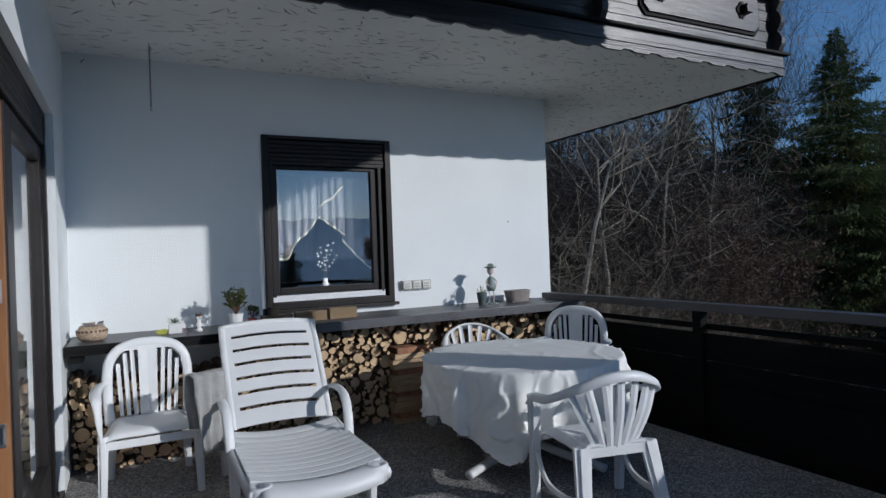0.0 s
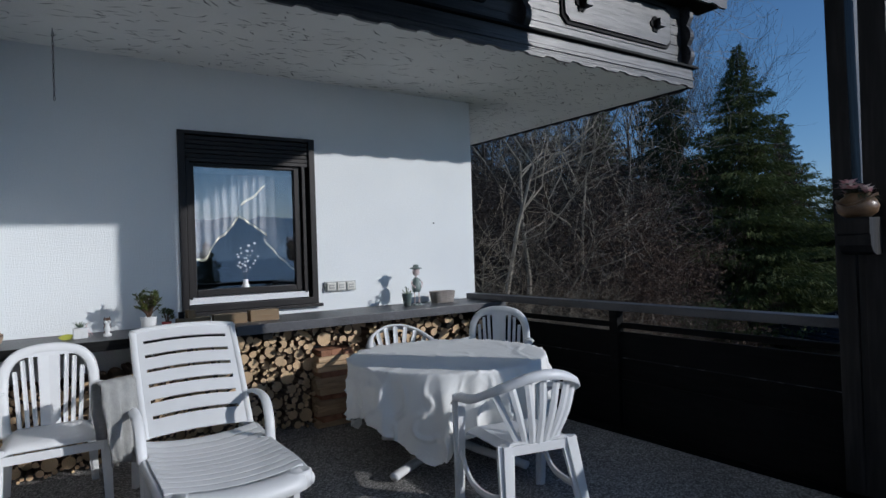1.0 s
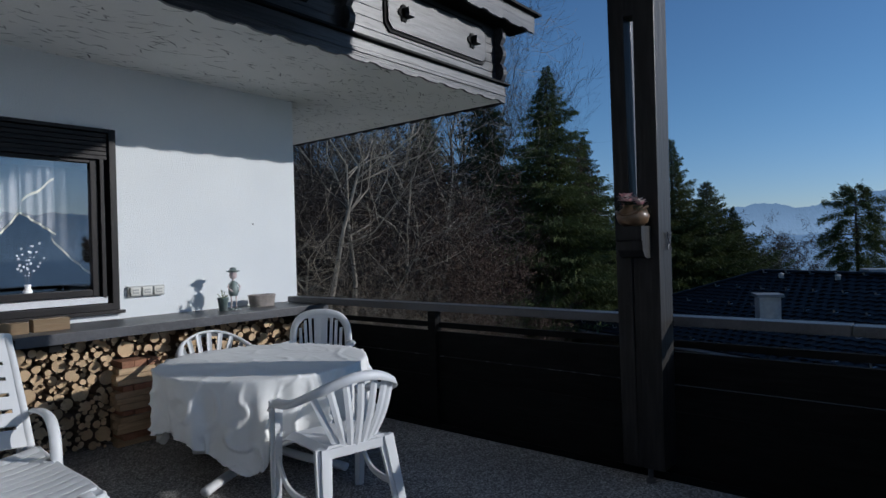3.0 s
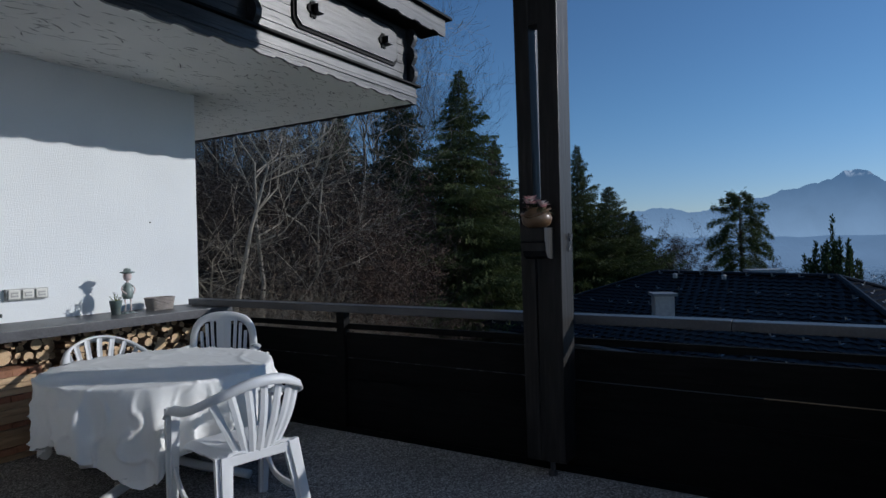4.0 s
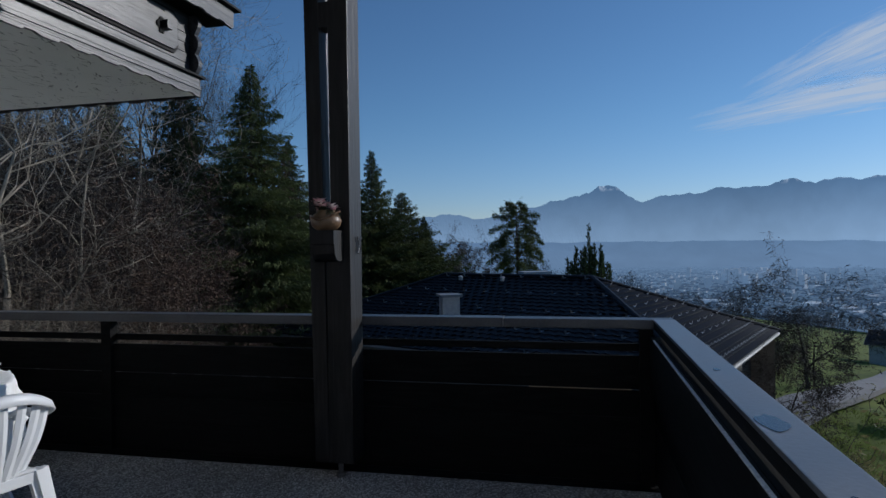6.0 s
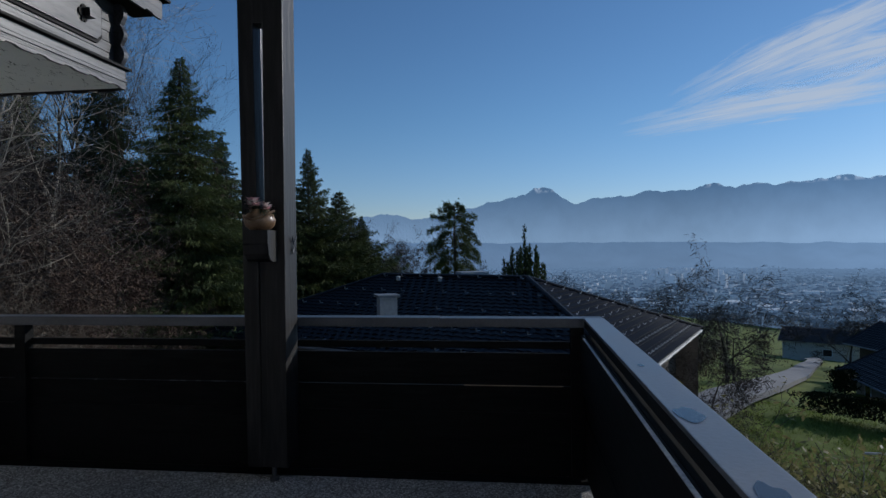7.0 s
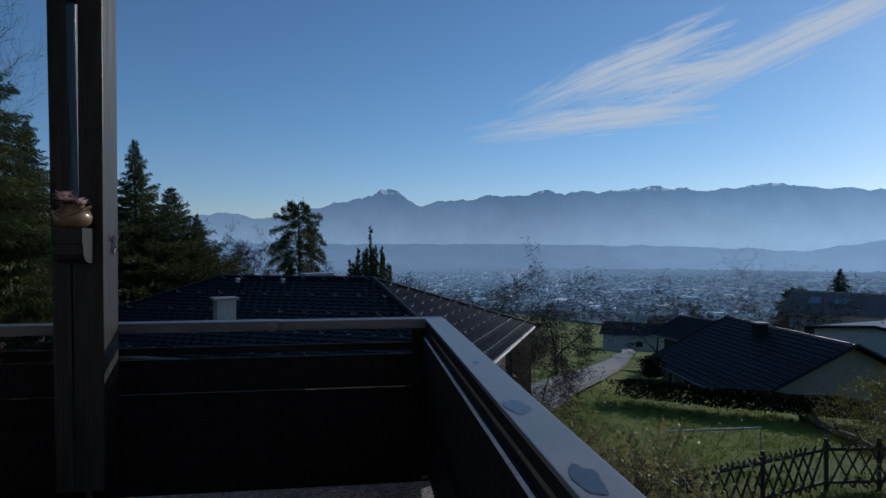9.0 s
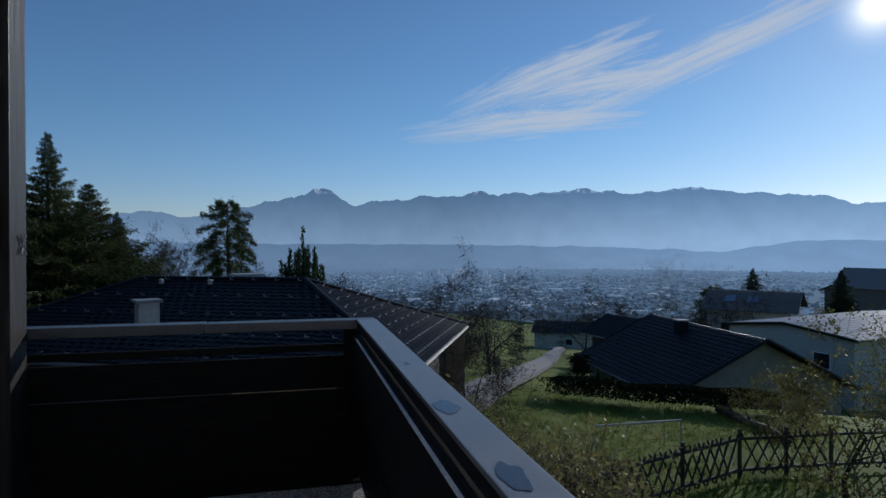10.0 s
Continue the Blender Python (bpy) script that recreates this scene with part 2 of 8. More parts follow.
def tube(bm, pts, rad, seg=8, flat=1.0, up=Vector((0, 0, 1))):
    """A round bar along the points; rad a number or one a point; flat: thickness across relative to width."""
    pts = [Vector(p) for p in pts]
    rings = []
    for i, p in enumerate(pts):
        d = (pts[min(i + 1, len(pts) - 1)] - pts[max(i - 1, 0)]).normalized()
        s = d.cross(up)
        s = s.normalized() if s.length > 1e-3 else d.cross(Vector((1, 0, 0))).normalized()
        n = s.cross(d).normalized()
        r = rad[i] if isinstance(rad, (list, tuple)) else rad
        rings.append([bm.verts.new(p + s * (r * math.cos(2 * math.pi * k / seg)) + n * (r * flat * math.sin(2 * math.pi * k / seg))) for k in range(seg)])
    for a, b in zip(rings, rings[1:]):
        for k in range(seg):
            bm.faces.new((a[k], a[(k + 1) % seg], b[(k + 1) % seg], b[k]))
    bm.faces.new(rings[0][::-1])
    bm.faces.new(rings[-1])


def strip(bm, rows, thick, closed=False):
    """A bent sheet with thickness from a grid of points."""
    g = [[bm.verts.new(p) for p in r] for r in rows]
    fs = []
    for a, b in zip(g, g[1:]):
        for i in range(len(a) - 1):
            fs.append(bm.faces.new((a[i], a[i + 1], b[i + 1], b[i])))
    bmesh.ops.recalc_face_normals(bm, faces=fs)
    bmesh.ops.solidify(bm, geom=fs, thickness=thick)


# ---- the setting: terrace, walls, ceiling ----
WX, WY = -0.40, 5.37          # inner faces of the door wall and the window wall
WR, ZC = 4.06, 3.07           # end of the window wall, height of the soffit
RX, RY = 3.83, -0.545         # inner edges of the two railings

floor = part("floor", cbox(-0.7, 4.0, -0.72, WY + 0.3, -0.25, 0.0), GRANITE)
tagged(floor, "grey washed gravel concrete terrace floor", "floor", kind="structure")


# dark strip added over the floor so that its edge fits the view
edge = part("floor_edge", cbox(3.745, 3.858, -0.56, WY - 0.16, 0.0005, 0.007, bev=0.002), DARKWOOD)
tagged(edge, "dark strip added along the terrace floor's edge to fit the view", "floor edge", kind="structure")


def wall_with_hole(name, x0, x1, y0, y1, z0, z1, hole, axis, label):
    a0, a1, h0, h1 = hole
    bm = bmesh.new()
    if axis == "x":
        box(bm, x0, a0, y0, y1, z0, z1)
        box(bm, a1, x1, y0, y1, z0, z1)
        box(bm, a0, a1, y0, y1, h1, z1)
        if h0 > z0:
            box(bm, a0, a1, y0, y1, z0, h0)
    else:
        box(bm, x0, x1, y0, a0, z0, z1)
        box(bm, x0, x1, a1, y1, z0, z1)
        box(bm, x0, x1, a0, a1, h1, z1)
        if h0 > z0:
            box(bm, x0, x1, a0, a1, z0, h0)
    bmesh.ops.remove_doubles(bm, verts=bm.verts, dist=1e-5)
    ob = part(name, bm, PLASTER)
    return tagged(ob, label, "wall", kind="structure")


wall_with_hole("wall_window", WX - 0.3, WR, WY, WY + 0.3, -4.5, ZC, (1.043, 2.228, 1.014, 2.524), "x", "white roughcast house wall with a window")
wall_with_hole("wall_door", WX - 0.3, WX, -6.0, WY, -4.5, 6.5, (1.0, 4.62, 0.0, 2.43), "y", "white roughcast house wall with a terrace door")
ceiling = part("ceiling", cbox(WX, 5.72, 3.76, 8.2, ZC, ZC + 0.18), SOFFIT)
tagged(ceiling, "white scratch plastered underside of the upper balcony", "ceiling", kind="structure")
part("wall_side", cbox(WR - 0.3, WR, WY + 0.3, 12.0, -4.5, ZC), PLASTER)
tagged(bpy.data.objects["wall_side"], "white roughcast side wall of the house", "wall", kind="structure")
part("terrace_base", cbox(-0.4, 3.9, -0.62, WY, -4.5, -0.25), PLASTER)
tagged(bpy.data.objects["terrace_base"], "white plastered wall under the terrace", "wall", kind="structure")


# ---- ground and distance ----
def height(x, y):
    s = x * 0.866 - y * 0.5
    z = np.interp(s, [-60, -20, 5, 12, 25, 30, 36, 60, 100, 200, 400, 800, 1200, 1600, 6000],
                  [2, -1.5, -3.4, -4.3, -4.85, -5.8, -7.8, -11.5, -16.5, -30, -56, -101, -136, -150, -150])
    side = x * 0.5 + y * 0.866
    # a gentler shoulder under the lane, shaped so that the lane shows in the camera's view
    gentle = np.interp(s, [5, 12, 25, 30, 36, 60, 100, 200], [-3.4, -4.3, -4.85, -5.5, -6.4, -10.0, -15.6, -30])
    if 5 < s < 200:
        z += (gentle - z) * np.interp(side, [-6, -2, 9, 14], [0, 1, 1, 0])
    return float(z + np.interp(side, [-200, 0, 12, 60, 200], [0, 0, 0.4, 7, 20]) * np.interp(s, [0, 300, 900], [1, 1, 0]))


def make_ground():
    bm = bmesh.new()
    rad = [0.0, 4, 6, 8, 10, 12, 14, 16, 18, 20, 22, 24, 26, 28, 30, 33, 36, 40, 44, 49, 54, 60, 68, 76, 85, 97, 110, 128, 150, 210, 300, 430, 620, 850, 1150, 1500, 1900, 2500, 3300, 4300, 4900]
    n = 200
    rings = []
    for r in rad:
        ring = []
        for i in range(n):
            a = 2 * math.pi * i / n
            x, y = r * math.cos(a), r * math.sin(a)
            b = noise.noise((x * 0.05, y * 0.05, 0)) * min(1.0, max(0.0, r - 120) / 200) * 2.0
            ring.append(bm.verts.new((x, y, height(x, y) + b)))
        rings.append(ring)
    for a, b in zip(rings, rings[1:]):
        for i in range(n):
            bm.faces.new((a[i], a[(i + 1) % n], b[(i + 1) % n], b[i]))
    bmesh.ops.remove_doubles(bm, verts=bm.verts, dist=1e-4)
    return tagged(part("ground", bm, GRASS, smooth=True), "green winter lawn and slope falling to the valley", "ground", kind="structure")


make_ground()


# ---- railing of dark boards ----
def railing():
    t = thing("railing", (RX, 0, 0), "dark stained wooden terrace railing with wide boards", "railing")
    y_end, y_c = WY - 0.15, RY - 0.12
    # handrail with a joint beside the post
    part("handrail", cbox(0, 0.125, RY + 0.9, y_end, 0.94, 1.0, bev=0.006), RAILWOOD, t, "dark painted handrail board")
    part("handrail", cbox(0, 0.125, y_c, RY + 0.896, 0.94, 0.997, bev=0.006), RAILWOOD, t)
    for z0, z1, dx in ((0.80, 0.845, 0.05), (0.572, 0.775, 0.03), (0.40, 0.566, 0.036), (0.22, 0.3985, 0.03), (0.004, 0.2185, 0.034)):
        for a, b in ((RY - 0.06, 1.402), (1.405, 3.27), (3.273, y_end)):
            part("board", cbox(dx, dx + 0.025, a, b, z0, z1, bev=0.003), DARKWOOD, t)
    # tan strip imitates low sun grazing through the gap between boards
    part("board_edge", cbox(0.026, 0.034, -0.42, 0.2, 0.5665, 0.5705), SUNEDGE, t, "tan board edge, painted as grazing sunlight")
    # short paler bits imitate faint dotted light along the gap
    glints = random.Random(12)
    for k in range(16):
        y = glints.uniform(1.6, 4.9)
        part("worn_chip", cbox(0.027, 0.0335, y, y + glints.uniform(0.015, 0.06), 0.567, 0.5695), FASCIA, t)
    for y in (3.27, -0.5):
        part("post", cbox(-0.005, 0.07, y - 0.045, y + 0.035, 0.0, 0.94, bev=0.005), DARKWOOD, t)
    r = thing("railing", (0, RY, 0), "dark stained wooden side railing with a worn wide handrail", "railing")
    part("handrail", cbox(WX, RX + 0.0, -0.122, 0.0, 0.984, 1.0, bev=0.004), WORNLITRAIL, r, "worn grey handrail, paled for glancing light, with dark wet stains")
    # the handrail's shaded side as a separate dark part
    part("rail_beam", cbox(WX, RX - 0.001, -0.118, -0.003, 0.94, 0.983, bev=0.004), DARKWOOD_X, r, "lower part of the handrail, coloured dark as its shaded side")
    for z0, z1, dy in ((0.572, 0.902, 0.002), (0.40, 0.569, -0.034), (0.22, 0.3975, -0.028), (0.03, 0.216, -0.032)):
        part("board", cbox(WX, RX + 0.028 if dy < -0.03 else RX - 0.02, dy, dy + 0.025, z0, z1, bev=0.003), DARKWOOD_X, r)
    # worn edge strip, its pale colour standing in for skylight on it
    part("board_edge", cbox(0.6, 3.62, 0.017, 0.029, 0.9025, 0.908, bev=0.002), LITEDGE, r, "worn top edge of the upper board, painted pale as lit")
    part("filler", cbox(WX, RX - 0.06, -0.07, -0.001, 0.88, 0.902), DARKWOOD_X, r)
    for x in (1.2, RX - 0.05):
        part("post", cbox(x - 0.04, x + 0.035, -0.11, -0.036, 0.0, 0.94, bev=0.005), DARKWOOD, r)


railing()


# ---- double timber post ----
def timber_post():
    t = thing("timber_post", (3.6, 1.4, 0), "dark stained double timber post carrying the roof", "post")
    bm = bmesh.new()
    box(bm, 0.0, 0.205, -0.128, 0.0, 0.1, 3.35, bev=0.006)
    part("upright", bm, POSTWOOD, t, smooth=False)
    bm = bmesh.new()
    vs = box(bm, 0.0, 0.12, 0.045, 0.142, 0.1, 3.35, bev=0.006)
    for v in vs:
        v.co.y += (v.co.z - 1.4) * 0.012
    part("upright", bm, POSTWOOD, t)
    part("filler", cbox(0.008, 0.112, 0.002, 0.034, 0.1, 1.40, bev=0.003), POSTWOOD, t)
    # rear upright in lighter grey, its sky-lit face put into the colour
    part("rear_upright", cbox(0.15, 0.24, 0.075, 0.16, 1.2, 3.35, bev=0.004), RAILWOOD, t)
    part("spacer", cbox(0.005, 0.115, 0.0, 0.07, 2.84, 3.0, bev=0.004), POSTWOOD, t)
    part("spacer", cbox(0.005, 0.115, 0.0, 0.046, 1.38, 1.52, bev=0.004), POSTWOOD, t)
    bm = bmesh.new()
    lathe(bm, [(0.03, 0), (0.03, 0.02), (0.016, 0.03), (0.016, 0.1)], 12, pose(0.06, -0.02, 0.0))
    part("steel_foot", bm, RAILWOOD, t)


timber_post()

# ---- upper balcony over the ceiling ----
BY = 3.72


def scallop(x0, x1, z_hi, z_low, step):
    """The lower outline of a carved board: long straight tongues with stepped notches."""
    pts, x = [], x0
    while x < x1 - 1e-6:
        e = min(x + step, x1)
        pts += [(x, z_hi), (min(x + 0.085, e), z_hi), (min(x + 0.125, e), z_low + 0.004), (min(x + 0.15, e), z_low), (max(e - 0.02, x), z_low), (max(e - 0.006, x), z_hi - 0.008)]
        x = e
    out = []
    for q in pts:
        if not out or (abs(out[-1][0] - q[0]) + abs(out[-1][1] - q[1])) > 1e-6:
            out.append(q)
    return out


def upright_in_y(bm, outline, thick, y):
    """An outline in x and z with thickness along y."""
    prism(bm, outline, thick, Matrix.Translation((0, y, 0)) @ Matrix.Rotation(radians(90), 4, "X") @ Matrix.Translation((0, 0, -thick)))


def balcony():
    t = thing("balcony", (0, BY, 0), "dark weathered carved wooden balcony front of the upper floor", "balcony")
    x0, x1 = WX, 5.70
    low = scallop(x0, x1, 3.062, 3.045, 0.31)
    bm = bmesh.new()
    upright_in_y(bm, low + [(x1, 3.15), (x0, 3.15)], 0.028, 0.0)
    for z in (3.078, 3.098):
        part("groove_strip", cbox(x0, x1 + 0.002, -0.004, 0.0, z, z + 0.009, bev=0.001), FASCIA, t)
    part("carved_board", bm, FASCIA, t, "carved lower edge board")
    part("moulding", cbox(x0, x1 + 0.01, -0.012, 0.03, 3.115, 3.132, bev=0.003), FASCIA, t)
    part("board", cbox(x0, x1, 0.006, 0.034, 3.154, 3.235, bev=0.003), FASCIA, t)
    part("ledge", cbox(x0, x1 + 0.06, -0.035, 0.09, 3.238, 3.262, bev=0.004), DARKWOOD_X, t)
    for k, z in enumerate((3.265, 3.365, 3.465, 3.565, 3.665, 3.765)):
        part("board", cbox(x0, x1 - 0.02, 0.05, 0.075, z, z + 0.096, bev=0.003), FASCIA, t)
    # raised panels with cut corners; near-black discs painted in for shaded clover openings
    for a, b in ((3.90, 5.37), (1.6, 3.05)):
        za, zb, c = 3.425, 3.78, 0.06
        outline = [(a + c, za), (b - c, za), (b, za + c), (b, zb - c), (b - c, zb), (a + c, zb), (a, zb - c), (a, za + c)]
        for grow, y, th in ((0.03, 0.032, 0.018), (0.0, 0.014, 0.02)):
            bm = bmesh.new()
            o = [((x - (a + b) / 2) * (1 + 2 * grow / (b - a)) + (a + b) / 2, (z - (za + zb) / 2) * (1 + 2 * grow / (zb - za)) + (za + zb) / 2) for x, z in outline]
            upright_in_y(bm, o, th, y)
            part("panel" if grow == 0 else "panel_moulding", bm, FASCIA if grow == 0 else DARKWOOD_X, t)
        for x in (a + 0.19, b - 0.25):
            bm = bmesh.new()
            for dx, dz in ((-0.035, 0), (0.035, 0), (0, 0.04), (0, -0.03)):
                lathe(bm, [(0.036, 0), (0.036, 0.012)], 14, Matrix.Translation((x + dx, 0.013, 3.60 + dz)) @ Matrix.Rotation(radians(90), 4, "X"))
            for dx in (-0.018, 0.018):
                lathe(bm, [(0.017, 0), (0.017, 0.0115)], 10, Matrix.Translation((x + dx, 0.013, 3.535)) @ Matrix.Rotation(radians(90), 4, "X"))
            part("clover_disc", bm, NEARBLACK, t, "near-black clover discs painted in for a shaded cut-out")
            part("block", cbox(x + 0.005, x + 0.085, -0.055, 0.012, 3.567, 3.647, bev=0.004), FASCIA, t, "square wooden block")
    # waved brackets
    for x in (3.38, 5.60, 1.1):
        pts = [(0.075, 3.265), (0.075, 3.86)]
        wave = [(-0.012 - 0.045 * abs(math.sin((z - 3.265) * math.pi / 0.20)), z) for z in [3.86 - 0.595 * k / 24 for k in range(25)]]
        bm = bmesh.new()
        prism(bm, pts + wave, 0.06, Matrix.Translation((x, 0, 0)) @ Matrix(((0, 0, 1, 0), (1, 0, 0, 0), (0, 1, 0, 0), (0, 0, 0, 1))))
        part("waved_bracket", bm, FASCIA, t)
    # rail on top, standing out past the corner
    bm = bmesh.new()
    up = scallop(x0, x1 + 0.30, 3.852, 3.835, 0.36)
    upright_in_y(bm, up + [(x1 + 0.30, 3.94), (x0, 3.94)], 0.03, -0.22)
    part("carved_board", bm, FASCIA, t)
    part("board", cbox(x0, x1 + 0.31, -0.215, -0.187, 3.944, 4.03, bev=0.003), FASCIA, t)
    part("top_rail", cbox(x0, x1 + 0.38, -0.27, 0.12, 4.034, 4.06, bev=0.004), DARKWOOD_X, t)
    part("rail_base", cbox(x0, x1 + 0.28, -0.185, 0.1, 3.87, 3.90), DARKWOOD_X, t)
    # far end board of the balcony slab
    e = thing("balcony_edge", (5.722, 0, 0), "reddish dark carved edge board along the balcony's end", "board")
    bm = bmesh.new()
    o = scallop(BY + 0.03, 8.2, 3.055, 3.04, 0.29)
    prism(bm, [(y, z) for y, z in o] + [(8.2, 3.24), (BY + 0.03, 3.24)], 0.03, Matrix(((0, 0, 1, 0), (1, 0, 0, 0), (0, 1, 0, 0), (0, 0, 0, 1))))
    part("carved_board", bm, BROWNFRAME, e)
    part("end_boards", cbox(-0.05, -0.02, BY + 0.1, 8.2, 3.26, 3.95), DARKWOOD, e)


NEARBLACK = surface("near_black", (0.004, 0.004, 0.004), (0.006, 0.006, 0.006), 5, 0.9)
balcony()

# ---- unseen boarding and roof added above the view, shaped to cast the wall's shadow ----
bm = bmesh.new()
upright_in_y(bm, [(WX, 3.28), (3.75, 3.31), (5.08, 3.96), (5.08, 4.7), (WX, 4.7)], 0.12, 1.39)
tagged(part("gable_boarding", bm, DARKWOOD_X), "unseen dark boarding added above the post to cast shadow", "boarding", kind="structure")
tagged(part("roof_overhang", cbox(WX, 5.1, 1.39, BY + 1, 4.72, 4.9), DARKWOOD_X), "unseen dark roof added above the terrace to block light", "roof", kind="structure")

# ---- soffit scratches: dark slivers painted in for shaded grooves ----
bm = bmesh.new()
rnd = random.Random(5)
for k in range(1900):
    x, y = rnd.uniform(WX + 0.05, 5.65), rnd.uniform(3.8, 7.6)
    a = rnd.gauss(-0.1, 0.5)
    l, w = rnd.uniform(0.015, 0.08), rnd.uniform(0.003, 0.008)
    c, s_ = math.cos(a), math.sin(a)
    bend = rnd.uniform(-0.012, 0.012)
    p = [(-l, -w * 0.2), (0, -w + bend), (l, 0), (0, w + bend)]
    vs = [bm.verts.new((x + px * c - py * s_, y + px * s_ + py * c, ZC - 0.0015 - 0.001 * (i == 1))) for i, (px, py) in enumerate(p)]
    bm.faces.new(vs)
SCRATCH = surface("groove_shade", (0.07, 0.07, 0.065), (0.2, 0.2, 0.19), 8, 0.95)
tagged(part("groove_slivers", bm, SCRATCH), "short dark slivers painted in as shaded grooves of the white plaster", "plaster", kind="stuff")


# ---- white plastic furniture ----
def leg_bm(bm, top, foot, w=0.055, d=0.045):
    """A tapered leg with an L-shaped look: a flat bar and a return."""
    t, f = Vector(top), Vector(foot)
    for k, (sx, sy) in enumerate(((w, d * 0.45), (w * 0.45, d))):
        q = []
        for c, g in ((t, 1.0), (f, 0.72)):
            q.append([bm.verts.new(c + Vector((a * sx * g / 2, b * sy * g / 2, 0))) for a, b in ((-1, -1), (1, -1), (1, 1), (-1, 1))])
        for i in range(4):
            bm.faces.new((q[0][i], q[0][(i + 1) % 4], q[1][(i + 1) % 4], q[1][i]))
        bm.faces.new(q[0])
        bm.faces.new(q[1][::-1])


def curve_pts(ps, n=8):
    """A smooth line through control points."""
    ps = [Vector(p) for p in ps]
    out = []
    for i in range(len(ps) - 1):
        a, b, c, d = ps[max(i - 1, 0)], ps[i], ps[i + 1], ps[min(i + 2, len(ps) - 1)]
        for k in range(n):
            s = k / n
            out.append(0.5 * ((2 * b) + (c - a) * s + (2 * a - 5 * b + 4 * c - d) * s * s + (3 * b - a - 3 * c + d) * s ** 3))
    return out + [ps[-1]]


def seat_shell(bm, w0, w1, d0, d1, z, ribs=False):
    rows = []
    n, m = 10, 8
    for j in range(m + 1):
        v = j / m
        y = d0 + (d1 - d0) * v
        w = w0 + (w1 - w0) * v
        row = []
        for i in range(n + 1):
            u = 2 * i / n - 1
            dip = -0.014 * (1 - u * u) * math.sin(math.pi * min(1, v * 1.1))
            drop = -0.035 * max(0, v - 0.82) / 0.18 - 0.03 * max(0, abs(u) - 0.86) / 0.14
            row.append((u * w, y, z + dip + drop + (0.004 * (j % 2) if ribs else 0)))
        rows.append(row)
    strip(bm, rows, -0.012)


def fan_chair():
    """A low-backed chair: a horseshoe rail that runs into the arms, fanned slats."""
    t = thing("garden_chair", label="white moulded plastic garden chair with a fanned slat back", category="chair", group="plastic chairs round the table")
    bm = bmesh.new()
    seat_shell(bm, 0.20, 0.235, -0.22, 0.23, 0.43, ribs=True)
    part("seat", bm, WHITEPLASTIC, t, smooth=False)
    part("seat_apron", cbox(-0.2, 0.2, -0.225, -0.205, 0.375, 0.425, bev=0.004), WHITEPLASTIC, t)
    rail = curve_pts([(-0.285, 0.22, 0.60), (-0.30, 0.12, 0.645), (-0.295, -0.06, 0.67), (-0.23, -0.22, 0.745), (-0.11, -0.285, 0.80), (0, -0.30, 0.815), (0.11, -0.285, 0.80), (0.23, -0.22, 0.745), (0.295, -0.06, 0.67), (0.30, 0.12, 0.645), (0.285, 0.22, 0.60)], 6)
    bm = bmesh.new()
    rows = []
    for i, p in enumerate(rail):
        d = (rail[min(i + 1, len(rail) - 1)] - rail[max(i - 1, 0)]).normalized()
        side = Vector((d.y, -d.x, 0)).normalized()      # outward
        f = max(0.0, min(1.0, (p.z - 0.66) / 0.12))
        wdt = 0.07 - 0.014 * f
        rows.append([p - side * wdt * 0.5 * (1 - 0.5 * f) + Vector((0, 0, -0.012 * (1 - f))), p + Vector((0, 0, 0.012)), p + side * wdt * 0.35 + Vector((0, 0, 0.0)), p + side * wdt * 0.55 + Vector((0, 0, -0.03 - 0.008 * f))])
    strip(bm, rows, 0.012)
    part("arm_rail", bm, WHITEPLASTIC, t, smooth=True)
    for k in range(7):
        u = (k - 3) / 3
        top = min(rail, key=lambda p: abs(p.x - u * 0.25) + (10 if p.y > 0 else 0))
        lo = Vector((u * 0.095, -0.215 + 0.02 * u * u, 0.40))
        bm = bmesh.new()
        ps = curve_pts([lo, lo.lerp(top, 0.5) + Vector((u * 0.012, -0.015, 0)), top + Vector((0, 0.012, -0.01))], 5)
        rows = [[p + Vector((-0.021, 0, 0)), p + Vector((0, -0.006, 0)), p + Vector((0.021, 0, 0))] for p in ps]
        strip(bm, rows, 0.009)
        part("slat", bm, WHITEPLASTIC, t)
    for s in (-1, 1):
        bm = bmesh.new()
        leg_bm(bm, (s * 0.275, 0.21, 0.625), (s * 0.27, 0.25, 0.0), 0.075, 0.06)
        part("leg", bm, WHITEPLASTIC, t)
        bm = bmesh.new()
        leg_bm(bm, (s * 0.19, -0.20, 0.43), (s * 0.235, -0.30, 0.0), 0.095, 0.06)
        part("leg", bm, WHITEPLASTIC, t)
        bm = bmesh.new()
        tube(bm, curve_pts([(s * 0.265, 0.225, 0.30), (s * 0.262, 0.1, 0.16), (s * 0.25, -0.1, 0.14), (s * 0.228, -0.265, 0.18)], 5), 0.014, 6, 1.5)
        part("side_brace", bm, WHITEPLASTIC, t)
    return t


